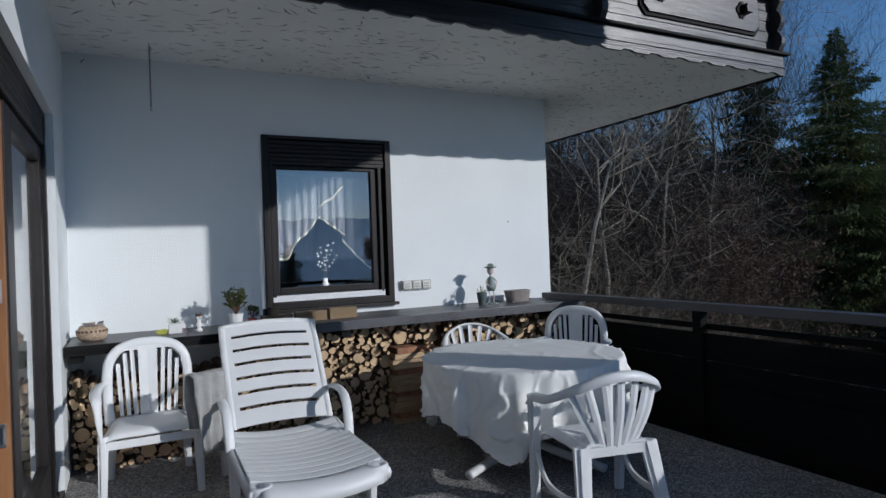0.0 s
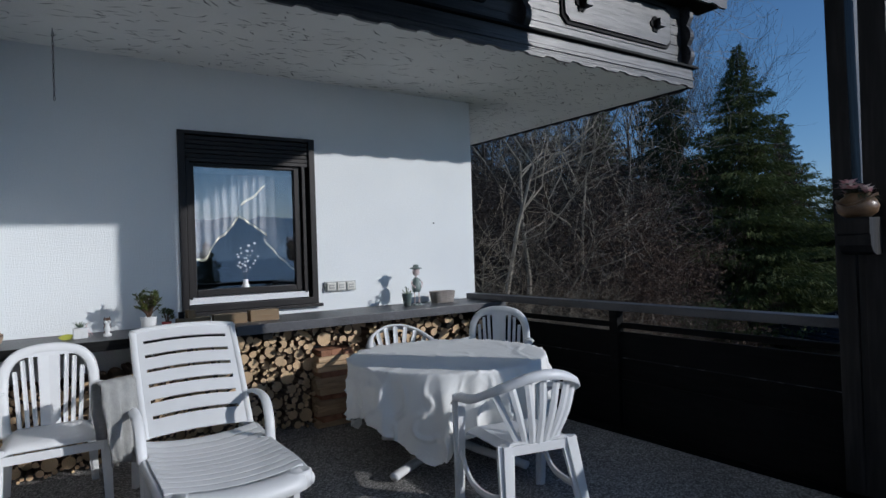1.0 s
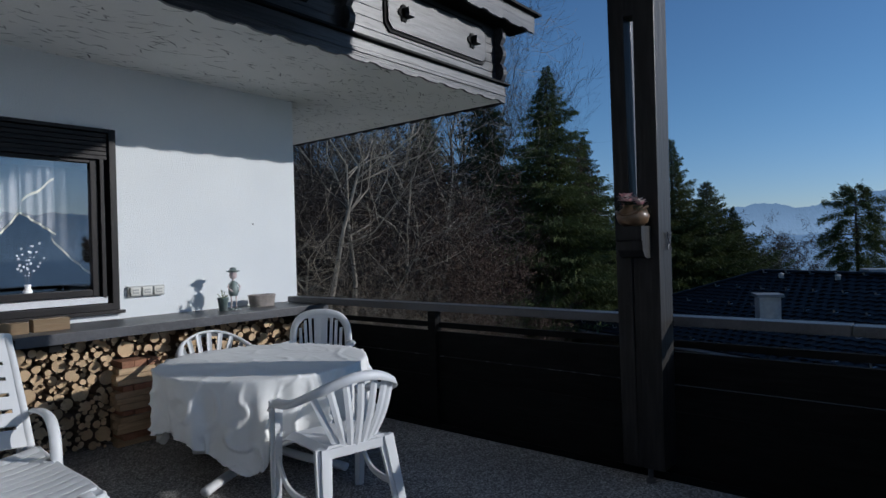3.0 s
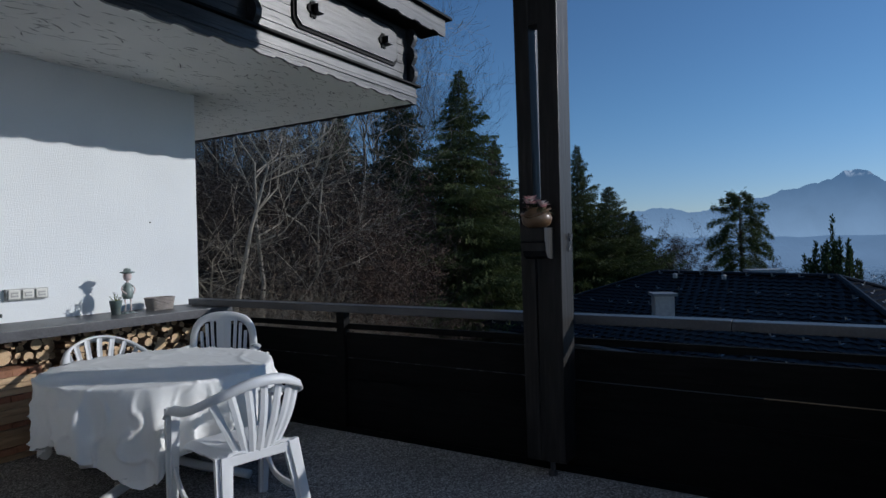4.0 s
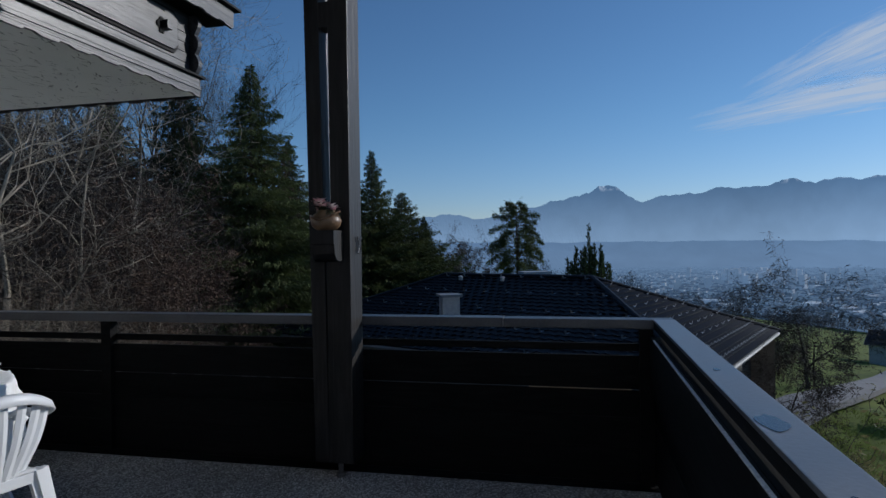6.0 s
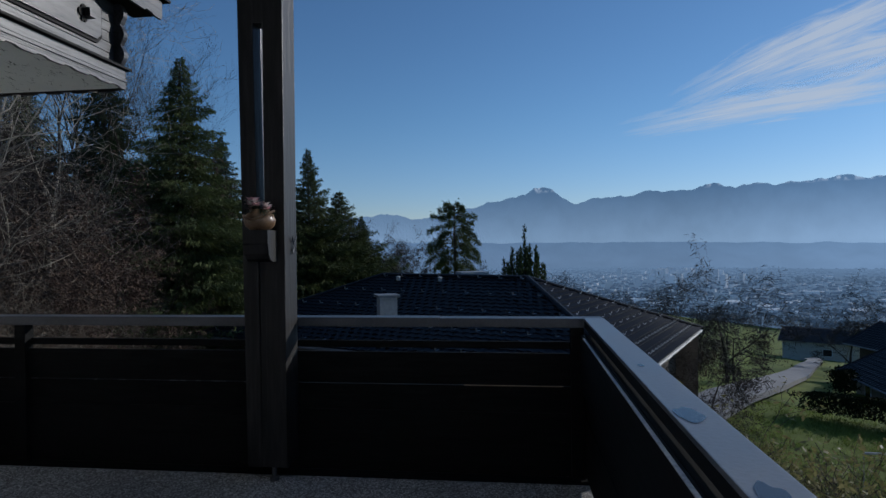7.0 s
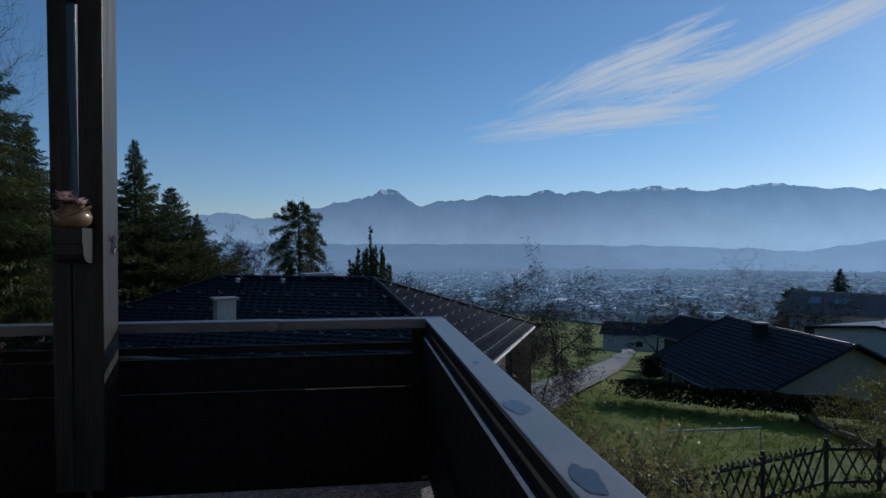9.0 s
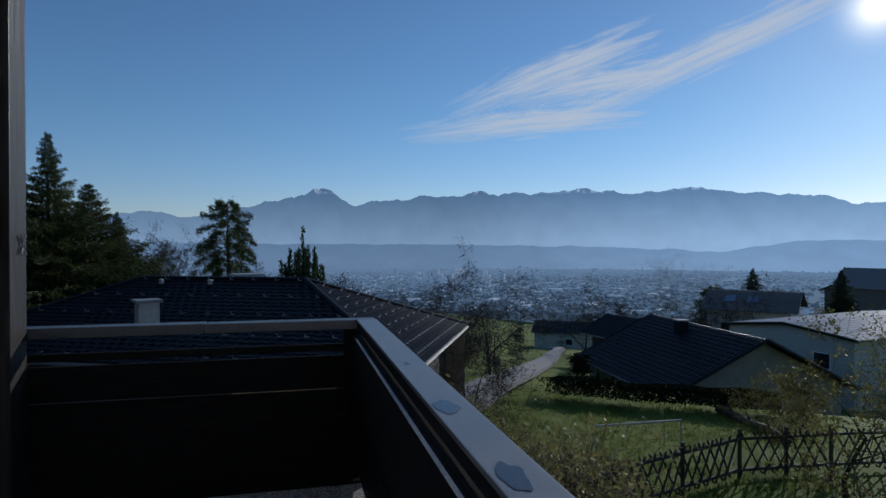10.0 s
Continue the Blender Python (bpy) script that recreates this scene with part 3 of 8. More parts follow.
def high_chair(label, group):
    """A high-backed chair: arched back with two groups of slots round a wide middle."""
    t = thing("garden_chair", label=label, category="chair", group=group)
    bm = bmesh.new()
    seat_shell(bm, 0.215, 0.265, -0.16, 0.25, 0.43)
    part("seat", bm, WHITEPLASTIC, t, smooth=True)
    part("seat_apron", cbox(-0.262, 0.262, 0.235, 0.252, 0.335, 0.385, bev=0.004), WHITEPLASTIC, t)

    def back(x, z):
        return Vector((x, -0.165 - (z - 0.42) * 0.07 + 0.18 * x * x, z))

    # arched outer frame
    arch = [(-0.235, 0.40), (-0.245, 0.55), (-0.245, 0.72), (-0.225, 0.82), (-0.17, 0.885), (-0.08, 0.915), (0, 0.92), (0.08, 0.915), (0.17, 0.885), (0.225, 0.82), (0.245, 0.72), (0.245, 0.55), (0.235, 0.40)]
    line = curve_pts([back(x, z) for x, z in arch], 5)
    bm = bmesh.new()
    tube(bm, line, 0.032, 8, 0.4, up=Vector((0, 1, 0.2)))
    part("back_frame", bm, WHITEPLASTIC, t, smooth=True)
    # panel across the top and down the middle
    bm = bmesh.new()
    rows = []
    for k in range(15):
        z = 0.42 + k * 0.035
        half = 0.055 + 0.02 * max(0, z - 0.6)
        rows.append([back(-half, z), back(0, z) + Vector((0, -0.004, 0)), back(half, z)])
    strip(bm, rows, 0.012)
    part("back_panel", bm, WHITEPLASTIC, t)
    bm = bmesh.new()
    strip(bm, [[back(h * u, z) for u in (-1, -0.6, -0.2, 0.2, 0.6, 1)] for z, h in ((0.872, 0.18), (0.885, 0.165), (0.897, 0.14), (0.908, 0.1))], 0.011)
    part("top_panel", bm, WHITEPLASTIC, t)
    for s in (-1, 1):
        for k in range(3):
            x = 0.098 + k * 0.042
            ztop = 0.895 - 0.028 * k - 0.012 * k * k
            ps = [back(s * (x - 0.02 * (1 - q)), 0.42 + (ztop - 0.42) * q) for q in (0, 0.25, 0.5, 0.75, 0.9, 1.0)]
            bm = bmesh.new()
            strip(bm, [[p + Vector((-0.0135, 0, 0)), p + Vector((0, -0.003, 0)), p + Vector((0.0135, 0, 0))] for p in ps], 0.01)
            part("slat", bm, WHITEPLASTIC, t)
        bm = bmesh.new()
        arm = curve_pts([back(s * 0.245, 0.67), (s * 0.29, -0.12, 0.665), (s * 0.305, 0.10, 0.655), (s * 0.295, 0.215, 0.62), (s * 0.285, 0.245, 0.52), (s * 0.275, 0.25, 0.38)], 6)
        tube(bm, arm, [0.024 + 0.012 * math.sin(math.pi * min(1, i / 20)) for i in range(len(arm))], 8, 0.5)
        part("armrest", bm, WHITEPLASTIC, t, smooth=True)
        bm = bmesh.new()
        leg_bm(bm, (s * 0.265, 0.235, 0.42), (s * 0.275, 0.27, 0.0), 0.06, 0.05)
        part("leg", bm, WHITEPLASTIC, t)
        bm = bmesh.new()
        leg_bm(bm, (s * 0.22, -0.16, 0.43), (s * 0.245, -0.285, 0.0), 0.06, 0.05)
        part("leg", bm, WHITEPLASTIC, t)
    return t


def sun_lounger():
    """Local: y from the foot end (0) to the raised back; x across."""
    t = thing("sun_lounger", (0.825, 2.97, 0), "white plastic sun lounger with a raised slatted back", "lounger", rz=-2)
    W = 0.35

    def surf(y):
        return 0.335 + 0.03 * math.cos(min(1, y / 1.05) * math.pi) * 0.4 + 0.05 * max(0, (y - 0.75) / 0.3) ** 2 * 0.6

    # slats of the lying surface
    for k in range(11):
        y0 = 0.12 + k * 0.086
        bm = bmesh.new()
        rows = []
        for j in range(3):
            y = y0 + j * 0.037
            rows.append([(u * (W - 0.015), y - 0.02 * (1 - u * u), surf(y) + 0.03 * u * u - 0.012 + (0.004 if j == 1 else 0)) for u in [q / 4 - 1 for q in range(9)]])
        strip(bm, rows, -0.014)
        part("seat_slat", bm, WHITEPLASTIC, t)
    for s in (-1, 1):
        bm = bmesh.new()
        tube(bm, curve_pts([(s * (W - 0.01), 0.02, 0.325), (s * W, 0.3, 0.335), (s * W, 0.7, 0.325), (s * W, 1.08, 0.345)], 5), 0.02, 8, 1.7)
        part("side_rail", bm, WHITEPLASTIC, t, smooth=True)
        # rounded foot end with a cup hollow
        bm = bmesh.new()
        lathe(bm, [(0.055, -0.06), (0.06, 0.0), (0.058, 0.022), (0.045, 0.026), (0.03, 0.018), (0.0, 0.012)], 18, pose(s * (W - 0.055), 0.06, 0.345))
        part("foot_corner", bm, WHITEPLASTIC, t, smooth=True)
        # armrest
        bm = bmesh.new()
        arm = curve_pts([(s * 0.335, 1.36, 0.50), (s * 0.36, 1.20, 0.56), (s * 0.37, 1.02, 0.575), (s * 0.365, 0.88, 0.55), (s * 0.36, 0.80, 0.46), (s * 0.355, 0.77, 0.33)], 6)
        tube(bm, arm, 0.03, 8, 0.5)
        part("armrest", bm, WHITEPLASTIC, t, smooth=True)
        bm = bmesh.new()
        leg_bm(bm, (s * 0.335, 0.80, 0.36), (s * 0.345, 0.72, 0.0), 0.07, 0.08)
        part("leg", bm, WHITEPLASTIC, t)
        bm = bmesh.new()
        leg_bm(bm, (s * 0.29, 0.14, 0.33), (s * 0.30, 0.2, 0.0), 0.06, 0.07)
        part("leg", bm, WHITEPLASTIC, t)
        bm = bmesh.new()
        leg_bm(bm, (s * 0.33, 1.30, 0.40), (s * 0.335, 1.42, 0.0), 0.06, 0.07)
        part("leg", bm, WHITEPLASTIC, t)
    bm = bmesh.new()
    rows = [[(u * 0.30, 0.10 + dy - 0.045 * (1 - u * u), 0.352 + dz + 0.016 * u * u - 0.016) for u in [q / 6 - 1 for q in range(13)]] for dy, dz in ((0.03, 0.0), (-0.03, 0.006), (-0.085, 0.0), (-0.105, -0.02), (-0.108, -0.06))]
    strip(bm, rows, -0.014)
    part("foot_bar", bm, WHITEPLASTIC, t, smooth=True)
    # raised back: one sheet with seven bands, slots between them that end before the edge
    b0, b1 = Vector((0.0, 1.03, 0.365)), Vector((0.015, 1.62, 0.975))
    d = (b1 - b0)
    nrm = Vector((0, -d.z, d.y)).normalized()
    L = d.length
    d.normalize()

    def bp(u, v):
        half = 0.305 + 0.015 * v / L
        return b0 + d * v + Vector((u * half, 0, 0)) - nrm * (0.016 * (1 - u * u)) * -1.0

    edges = [0.035 + k * (L - 0.04) / 7 for k in range(8)]
    bm = bmesh.new()
    us = [-1, -0.93, -0.83, -0.4, 0, 0.4, 0.83, 0.93, 1]
    vs = []
    for k in range(7):
        a, b = edges[k], edges[k + 1]
        vs += [a, a + 0.027] if k else [a]
    vs.append(edges[-1])
    vs = sorted(vs)
    grid = [[bm.verts.new(bp(u, v + 0.012 * (1 - u * u))) for u in us] for v in vs]
    fs = []
    slots = {2 * k - 1 for k in range(1, 7)}
    for j in range(len(vs) - 1):
        for i in range(len(us) - 1):
            if j in slots and 2 <= i <= 5:
                continue
            fs.append(bm.faces.new((grid[j][i], grid[j][i + 1], grid[j + 1][i + 1], grid[j + 1][i])))
    bmesh.ops.recalc_face_normals(bm, faces=fs)
    bmesh.ops.solidify(bm, geom=fs, thickness=0.01)
    part("backrest", bm, WHITEPLASTIC, t, "slotted raised backrest")
    bm = bmesh.new()
    rim = [bp(-1, edges[0]), bp(-1.01, L * 0.5), bp(-1, edges[-1] - 0.05), bp(-0.93, edges[-1] + 0.005), bp(0, edges[-1] + 0.02), bp(0.93, edges[-1] + 0.005), bp(1, edges[-1] - 0.05), bp(1.01, L * 0.5), bp(1, edges[0])]
    tube(bm, curve_pts(rim, 5), 0.024, 8, 0.8)
    part("back_rim", bm, WHITEPLASTIC, t, smooth=True)
    return t


sun_lounger()

chair = fan_chair()
chair.matrix_basis = pose(2.27, 2.64, 0, 0, 0, -13)
copy_thing(chair, pose(2.60, 4.42, 0, 0, 0, 168))
left_chair = high_chair("white high-backed plastic chair with slotted back against the woodpile", "high-backed chairs")
left_chair.matrix_basis = pose(0.10, 4.47, 0, 0, 0, 180)
far_chair = copy_thing(left_chair, pose(3.28, 4.10, 0, 0, 0, 125))
tagged(far_chair, "white high-backed plastic chair in the corner by the railing", "chair", "high-backed chairs")


# ---- table and cloth ----
TCX, TCY = 2.47, 3.63


def table():
    t = thing("round_table", (TCX, TCY, 0), "round white plastic garden table under a cloth", "table")
    bm = bmesh.new()
    lathe(bm, [(0.0, 0.66), (0.65, 0.66), (0.67, 0.67), (0.67, 0.70), (0.66, 0.712), (0.0, 0.712)], 48)
    part("tabletop", bm, WHITEPLASTIC, t, smooth=False)
    bm = bmesh.new()
    lathe(bm, [(0.05, 0.08), (0.045, 0.3), (0.05, 0.66)], 16)
    part("column", bm, WHITEPLASTIC, t, smooth=True)
    for k in range(4):
        a = radians(200 + 90 * k)
        bm = bmesh.new()
        c, s = math.cos(a), math.sin(a)
        tube(bm, curve_pts([(0.03 * c, 0.03 * s, 0.12), (0.25 * c, 0.25 * s, 0.075), (0.52 * c, 0.52 * s, 0.045), (0.62 * c, 0.62 * s, 0.03)], 5), 0.036, 8, 0.75)
        part("foot", bm, WHITEPLASTIC, t, smooth=True)
    # the cloth: a square sheet on a round top, hanging deepest at its corners
    n = 176
    H, R0, zt = 1.08, 0.685, 0.722
    rot = radians(1)
    bm = bmesh.new()
    grid = []
    rnd = noise
    for j in range(n + 1):
        row = []
        for i in range(n + 1):
            u, v = (2 * i / n - 1) * H, (2 * j / n - 1) * H
            x, y = u * math.cos(rot) - v * math.sin(rot), u * math.sin(rot) + v * math.cos(rot)
            r, a = math.hypot(x, y), math.atan2(y, x)
            crease = max(0.0, 0.10 - abs(rnd.noise((x * 2.6 + 0.8 * y, y * 3.4, 5.1)))) * 0.11 + max(0.0, 0.08 - abs(rnd.noise((x * 5.1, y * 4.3 - x, 9.7)))) * 0.09
            wr = crease + 0.003 * rnd.noise((x * 7, y * 3.2, 1.3)) + 0.004 * abs(rnd.noise((x * 15, y * 11, 4.0)))
            if r < R0:
                edge = max(0, (r - 0.55) / 0.135)
                row.append(bm.verts.new((x, y, zt + wr * 0.5 + 0.002 - 0.006 * edge * edge)))
            else:
                hang = 0.62 * math.tanh((r - R0) / 0.62)
                ph = a * 11 + 1.6 * rnd.noise((math.cos(a) * 2.2, math.sin(a) * 2.2, 7.0)) * 3.0
                fold = 0.25 * math.sin(ph) + 0.9 - 1.8 * abs(math.sin(ph / 2))
                fold2 = math.sin(a * 23 + 2.0 + 3 * rnd.noise((math.cos(a) * 3, math.sin(a) * 3, 2.0)))
                s = min(1.0, hang / 0.16)
                amp = 0.022 * s + 0.10 * hang
                sharp = max(0.0, 0.14 - abs(rnd.noise((a * 4.0 + hang * 2.5, hang * 4.5 - a, 8.0)))) * 0.16 * s
                rr = R0 + 0.016 + 0.008 * s * hang / 0.3 + amp * (fold + 0.35 * fold2) * 0.8 + wr * (1 - s) + sharp + 0.018 * s * max(0.0, 0.22 - abs(rnd.noise((a * 2.3 + hang * 3.5, hang * 2.2 - a, 3.0)))) * 1.4
                da = 0.10 * hang * math.cos(a * 11) * s
                row.append(bm.verts.new((rr * math.cos(a + da), rr * math.sin(a + da), zt - 0.012 * s - hang * 0.985 + wr)))
        grid.append(row)
    fs = []
    for j in range(n):
        for i in range(n):
            fs.append(bm.faces.new((grid[j][i], grid[j][i + 1], grid[j + 1][i + 1], grid[j + 1][i])))
    cloth = part("tablecloth", bm, CLOTH, None, smooth=True)
    cloth.matrix_basis = pose(TCX, TCY, 0.0)
    md = cloth.modifiers.new("thickness", "SOLIDIFY")
    md.thickness = 0.002
    tagged(cloth, "white wrinkled tablecloth hanging in folds over the table", "tablecloth")


CLOTH = surface("white_cotton_cloth", (0.85, 0.85, 0.83), (0.79, 0.79, 0.77), 2.0, 0.85, bump=0.12, bscale=260, fine=0.06)
KNIT = surface("light_grey_knit", (0.36, 0.36, 0.35), (0.5, 0.5, 0.48), 14, 0.95, bump=0.9, bscale=190, fine=0.4)
table()


def towel():
    """A knitted cloth shaped as if hung over the armrest, placed to fit the camera's view."""
    bm = bmesh.new()
    rows = []
    n = 26
    for j in range(n + 1):
        v = j / n
        row = []
        for i in range(13):
            u = i / 12 - 0.5
            wid = (0.22 + 0.05 * math.sin(v * 3)) * (1.0 - 0.45 * max(0.0, v - 0.6))
            if v < 0.42:
                z, x = 0.70 - (0.42 - v) * 0.72, -0.045
            elif v < 0.5:
                q = (v - 0.42) / 0.08
                z, x = 0.70 + 0.02 * math.sin(q * math.pi), -0.045 + 0.1 * q
            else:
                z, x = 0.70 - (v - 0.5) * 0.82, 0.055 + 0.07 * (v - 0.5)
            f = 0.028 * math.sin(u * 19 + v * 5) * min(1, abs(v - 0.46) * 4) + 0.012 * noise.noise((u * 6, v * 7, 3))
            row.append((x + f, u * wid * (1 + 0.25 * (v > 0.5) * (v - 0.5)), z - 0.10 * abs(u + 0.2) * (v > 0.5) * (v - 0.4)))
        rows.append(row)
    strip(bm, rows, 0.008)
    ob = part("knitted_blanket", bm, KNIT, None, smooth=True)
    ob.matrix_basis = pose(0.40, 4.06, 0.0, 0, 0, -62) @ Matrix.Diagonal((0.9, 0.8, 1.08, 1))
    tagged(ob, "light grey knitted blanket hung over the chair's armrest", "blanket")


towel()


# ---- window ----
SASHWHITE = surface("white_window_sill", (0.75, 0.76, 0.78), (0.68, 0.69, 0.71), 4, 0.5)
CURTAIN = surface("white_voile_curtain", (0.52, 0.54, 0.57), (0.46, 0.48, 0.51), 6, 0.9, bump=0.1, bscale=300)
CURTAIN.node_tree.nodes["Principled BSDF"].inputs["Alpha"].default_value = 0.26
SHEER = surface("thin_white_voile", (0.5, 0.52, 0.55), (0.44, 0.46, 0.49), 6, 0.9, bump=0.1, bscale=300)
SHEER.node_tree.nodes["Principled BSDF"].inputs["Alpha"].default_value = 0.1
RIBBON = surface("cream_ribbon", (0.55, 0.53, 0.4), (0.48, 0.46, 0.35), 8, 0.7)
ROOMDARK = surface("near_black_room_wall", (0.022, 0.02, 0.019), (0.016, 0.015, 0.014), 1, 0.9)


def window():
    t = thing("window_1", (0, WY, 0), "dark brown window with rolled shutter and white swagged curtains", "window", kind="structure")
    x0, x1, z0, z1 = 1.043, 2.228, 1.014, 2.524
    bm = bmesh.new()
    box(bm, x0, x0 + 0.055, -0.025, 0.10, z0, z1, bev=0.004)
    box(bm, x1 - 0.055, x1, -0.025, 0.10, z0, z1, bev=0.004)
    box(bm, x0 + 0.055, x1 - 0.055, -0.03, 0.10, z0, z0 + 0.055, bev=0.004)
    box(bm, x0 + 0.055, x1 - 0.055, -0.025, 0.10, z1 - 0.03, z1, bev=0.004)
    part("window_frame", bm, BROWNFRAME, t)
    bm = bmesh.new()
    box(bm, x1 - 0.125, x1 - 0.095, -0.01, 0.06, z0 + 0.1, 2.29, bev=0.003)
    part("guide_rail", bm, BROWNFRAME, t)
    bm = bmesh.new()
    box(bm, x0 + 0.06, x0 + 0.09, -0.01, 0.06, z0 + 0.1, 2.29, bev=0.003)
    part("guide_rail", bm, BROWNFRAME, t)
    for k in range(5):
        part("shutter_slat", cbox(x0 + 0.06, x1 - 0.06, -0.005 + 0.004 * (k % 2), 0.03, 2.30 + 0.038 * k, 2.335 + 0.038 * k, bev=0.008), BROWNFRAME, t)
    part("shutter_end_bar", cbox(x0 + 0.07, x1 - 0.07, -0.012, 0.05, 2.268, 2.298, bev=0.004), BROWNFRAME, t)
    part("window_sill", cbox(x0 + 0.06, x1 - 0.09, -0.01, 0.05, z0 + 0.062, z0 + 0.115, bev=0.003), SASHWHITE, t, "white strip sill")
    part("outer_ledge", cbox(x0 + 0.02, x1 + 0.03, -0.06, 0.0, z0 - 0.03, z0 - 0.002, bev=0.004), BROWNFRAME, t)
    s = part("sash", cbox(x0 + 0.075, x0 + 0.13, 0.02, 0.085, z0 + 0.125, 2.262, bev=0.006), BROWNFRAME, t)
    part("stile", cbox(x1 - 0.19, x1 - 0.135, 0.02, 0.085, z0 + 0.125, 2.262, bev=0.006), BROWNFRAME, s)
    part("bottom_rail", cbox(x0 + 0.132, x1 - 0.192, 0.02, 0.085, z0 + 0.125, z0 + 0.18, bev=0.006), BROWNFRAME, s)
    part("top_rail", cbox(x0 + 0.132, x1 - 0.192, 0.02, 0.085, 2.235, 2.262, bev=0.006), BROWNFRAME, s)
    g = part("pane", cbox(x0 + 0.125, x1 - 0.185, 0.048, 0.056, z0 + 0.175, 2.24), GLASS, t)
    g.visible_shadow = False
    # curtains inside
    def sheet(name, xa, xb, low, mat, yy, folds):
        bm = bmesh.new()
        rows = []
        for k in range(41):
            q = k / 40
            x = xa + (xb - xa) * q
            zl = low(q)
            rows.append([(x, yy + 0.016 * math.sin(q * folds + 0.6 * math.sin(q * 9)), zl + (2.30 - zl) * v / 10) for v in range(11)])
        strip(bm, rows, 0.0015)
        part(name, bm, mat, t, smooth=True)
        bm = bmesh.new()
        rows = []
        for k in range(41):
            q = k / 40
            x = xa + (xb - xa) * q
            zl = low(q)
            y = yy - 0.004 + 0.016 * math.sin(q * folds + 0.6 * math.sin(q * 9))
            rows.append([(x, y, zl - 0.004), (x, y, zl + 0.015)])
        strip(bm, rows, 0.002)
        part("ribbon", bm, RIBBON, t, "cream ribbon hem")

    def left(q):
        return 1.35 + 0.46 * q ** 1.1 + 0.05 * math.sin(q * 14) * (1 - q)

    def tail(q):
        return 1.82 - 0.17 * q

    def right_sheer(q):
        return 1.62 - 0.3 * q ** 0.8

    sheet("curtain", x0 + 0.1, 1.57, left, CURTAIN, 0.17, 34)
    sheet("curtain", 1.58, 1.825, tail, CURTAIN, 0.185, 22)
    sheet("curtain", 1.80, x1 - 0.15, right_sheer, SHEER, 0.195, 16)
    bm = bmesh.new()
    strip(bm, [[(1.59 + 0.225 * q, 0.162, 1.905 + 0.18 * q + 0.012 * math.sin(q * 9)), (1.59 + 0.225 * q, 0.162, 1.925 + 0.18 * q + 0.012 * math.sin(q * 9))] for q in [k / 14 for k in range(15)]], 0.002)
    part("ribbon", bm, RIBBON, t, "cream ribbon tying the curtain")
    # room behind, its dimness painted as near-black walls
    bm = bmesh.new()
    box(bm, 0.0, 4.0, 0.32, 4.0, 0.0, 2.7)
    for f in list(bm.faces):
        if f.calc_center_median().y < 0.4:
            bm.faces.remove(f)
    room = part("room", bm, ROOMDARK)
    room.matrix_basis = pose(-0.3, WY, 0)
    tagged(room, "room behind the window, walls painted near-black as unlit", "room", kind="structure")
    part("inner_sill", cbox(x0, x1, 0.10, 0.34, z0 + 0.08, z0 + 0.12), SASHWHITE, t)


window()


def blossom_vase():
    t = thing("flower_vase", (1.60, WY + 0.115, 1.134), "small white vase with white blossom twigs behind the pane", "vase")
    bm = bmesh.new()
    lathe(bm, [(0.028, 0), (0.036, 0.03), (0.034, 0.07), (0.02, 0.1), (0.024, 0.125)], 16)
    part("vase", bm, SASHWHITE, t, smooth=True)
    rnd = random.Random(3)
    bm, fl = bmesh.new(), bmesh.new()
    for k in range(8):
        a, sp = rnd.uniform(-1, 1) * 0.13, rnd.uniform(0.15, 0.33)
        pts = [Vector((0, 0, 0.11)), Vector((a * 0.4, rnd.uniform(-0.01, 0.01), 0.11 + sp * 0.55)), Vector((a, rnd.uniform(-0.015, 0.015), 0.11 + sp))]
        tube(bm, pts, 0.0025, 5)
        for q in range(4):
            p = pts[1].lerp(pts[2], q / 3)
            bmesh.ops.create_icosphere(fl, subdivisions=1, radius=rnd.uniform(0.006, 0.011), matrix=Matrix.Translation(p + Vector((rnd.uniform(-0.015, 0.015), 0, rnd.uniform(-0.01, 0.01)))))
    part("twigs", bm, BROWNFRAME, t)
    part("blossoms", fl, SASHWHITE, t)


blossom_vase()

# ---- terrace door ----
ORANGEWOOD = surface("orange_brown_wood", (0.28, 0.12, 0.045), (0.36, 0.17, 0.07), 5, 0.5, bump=0.2, bscale=40, stretch=(1, 1, 0.1), fine=0.35)
STEEL = surface("grey_steel", (0.45, 0.45, 0.46), (0.55, 0.55, 0.56), 10, 0.35, metal=1.0)
BLUECLOTH = surface("blue_curtain_cloth", (0.05, 0.10, 0.22), (0.08, 0.15, 0.30), 5, 0.9, bump=0.2, bscale=120)


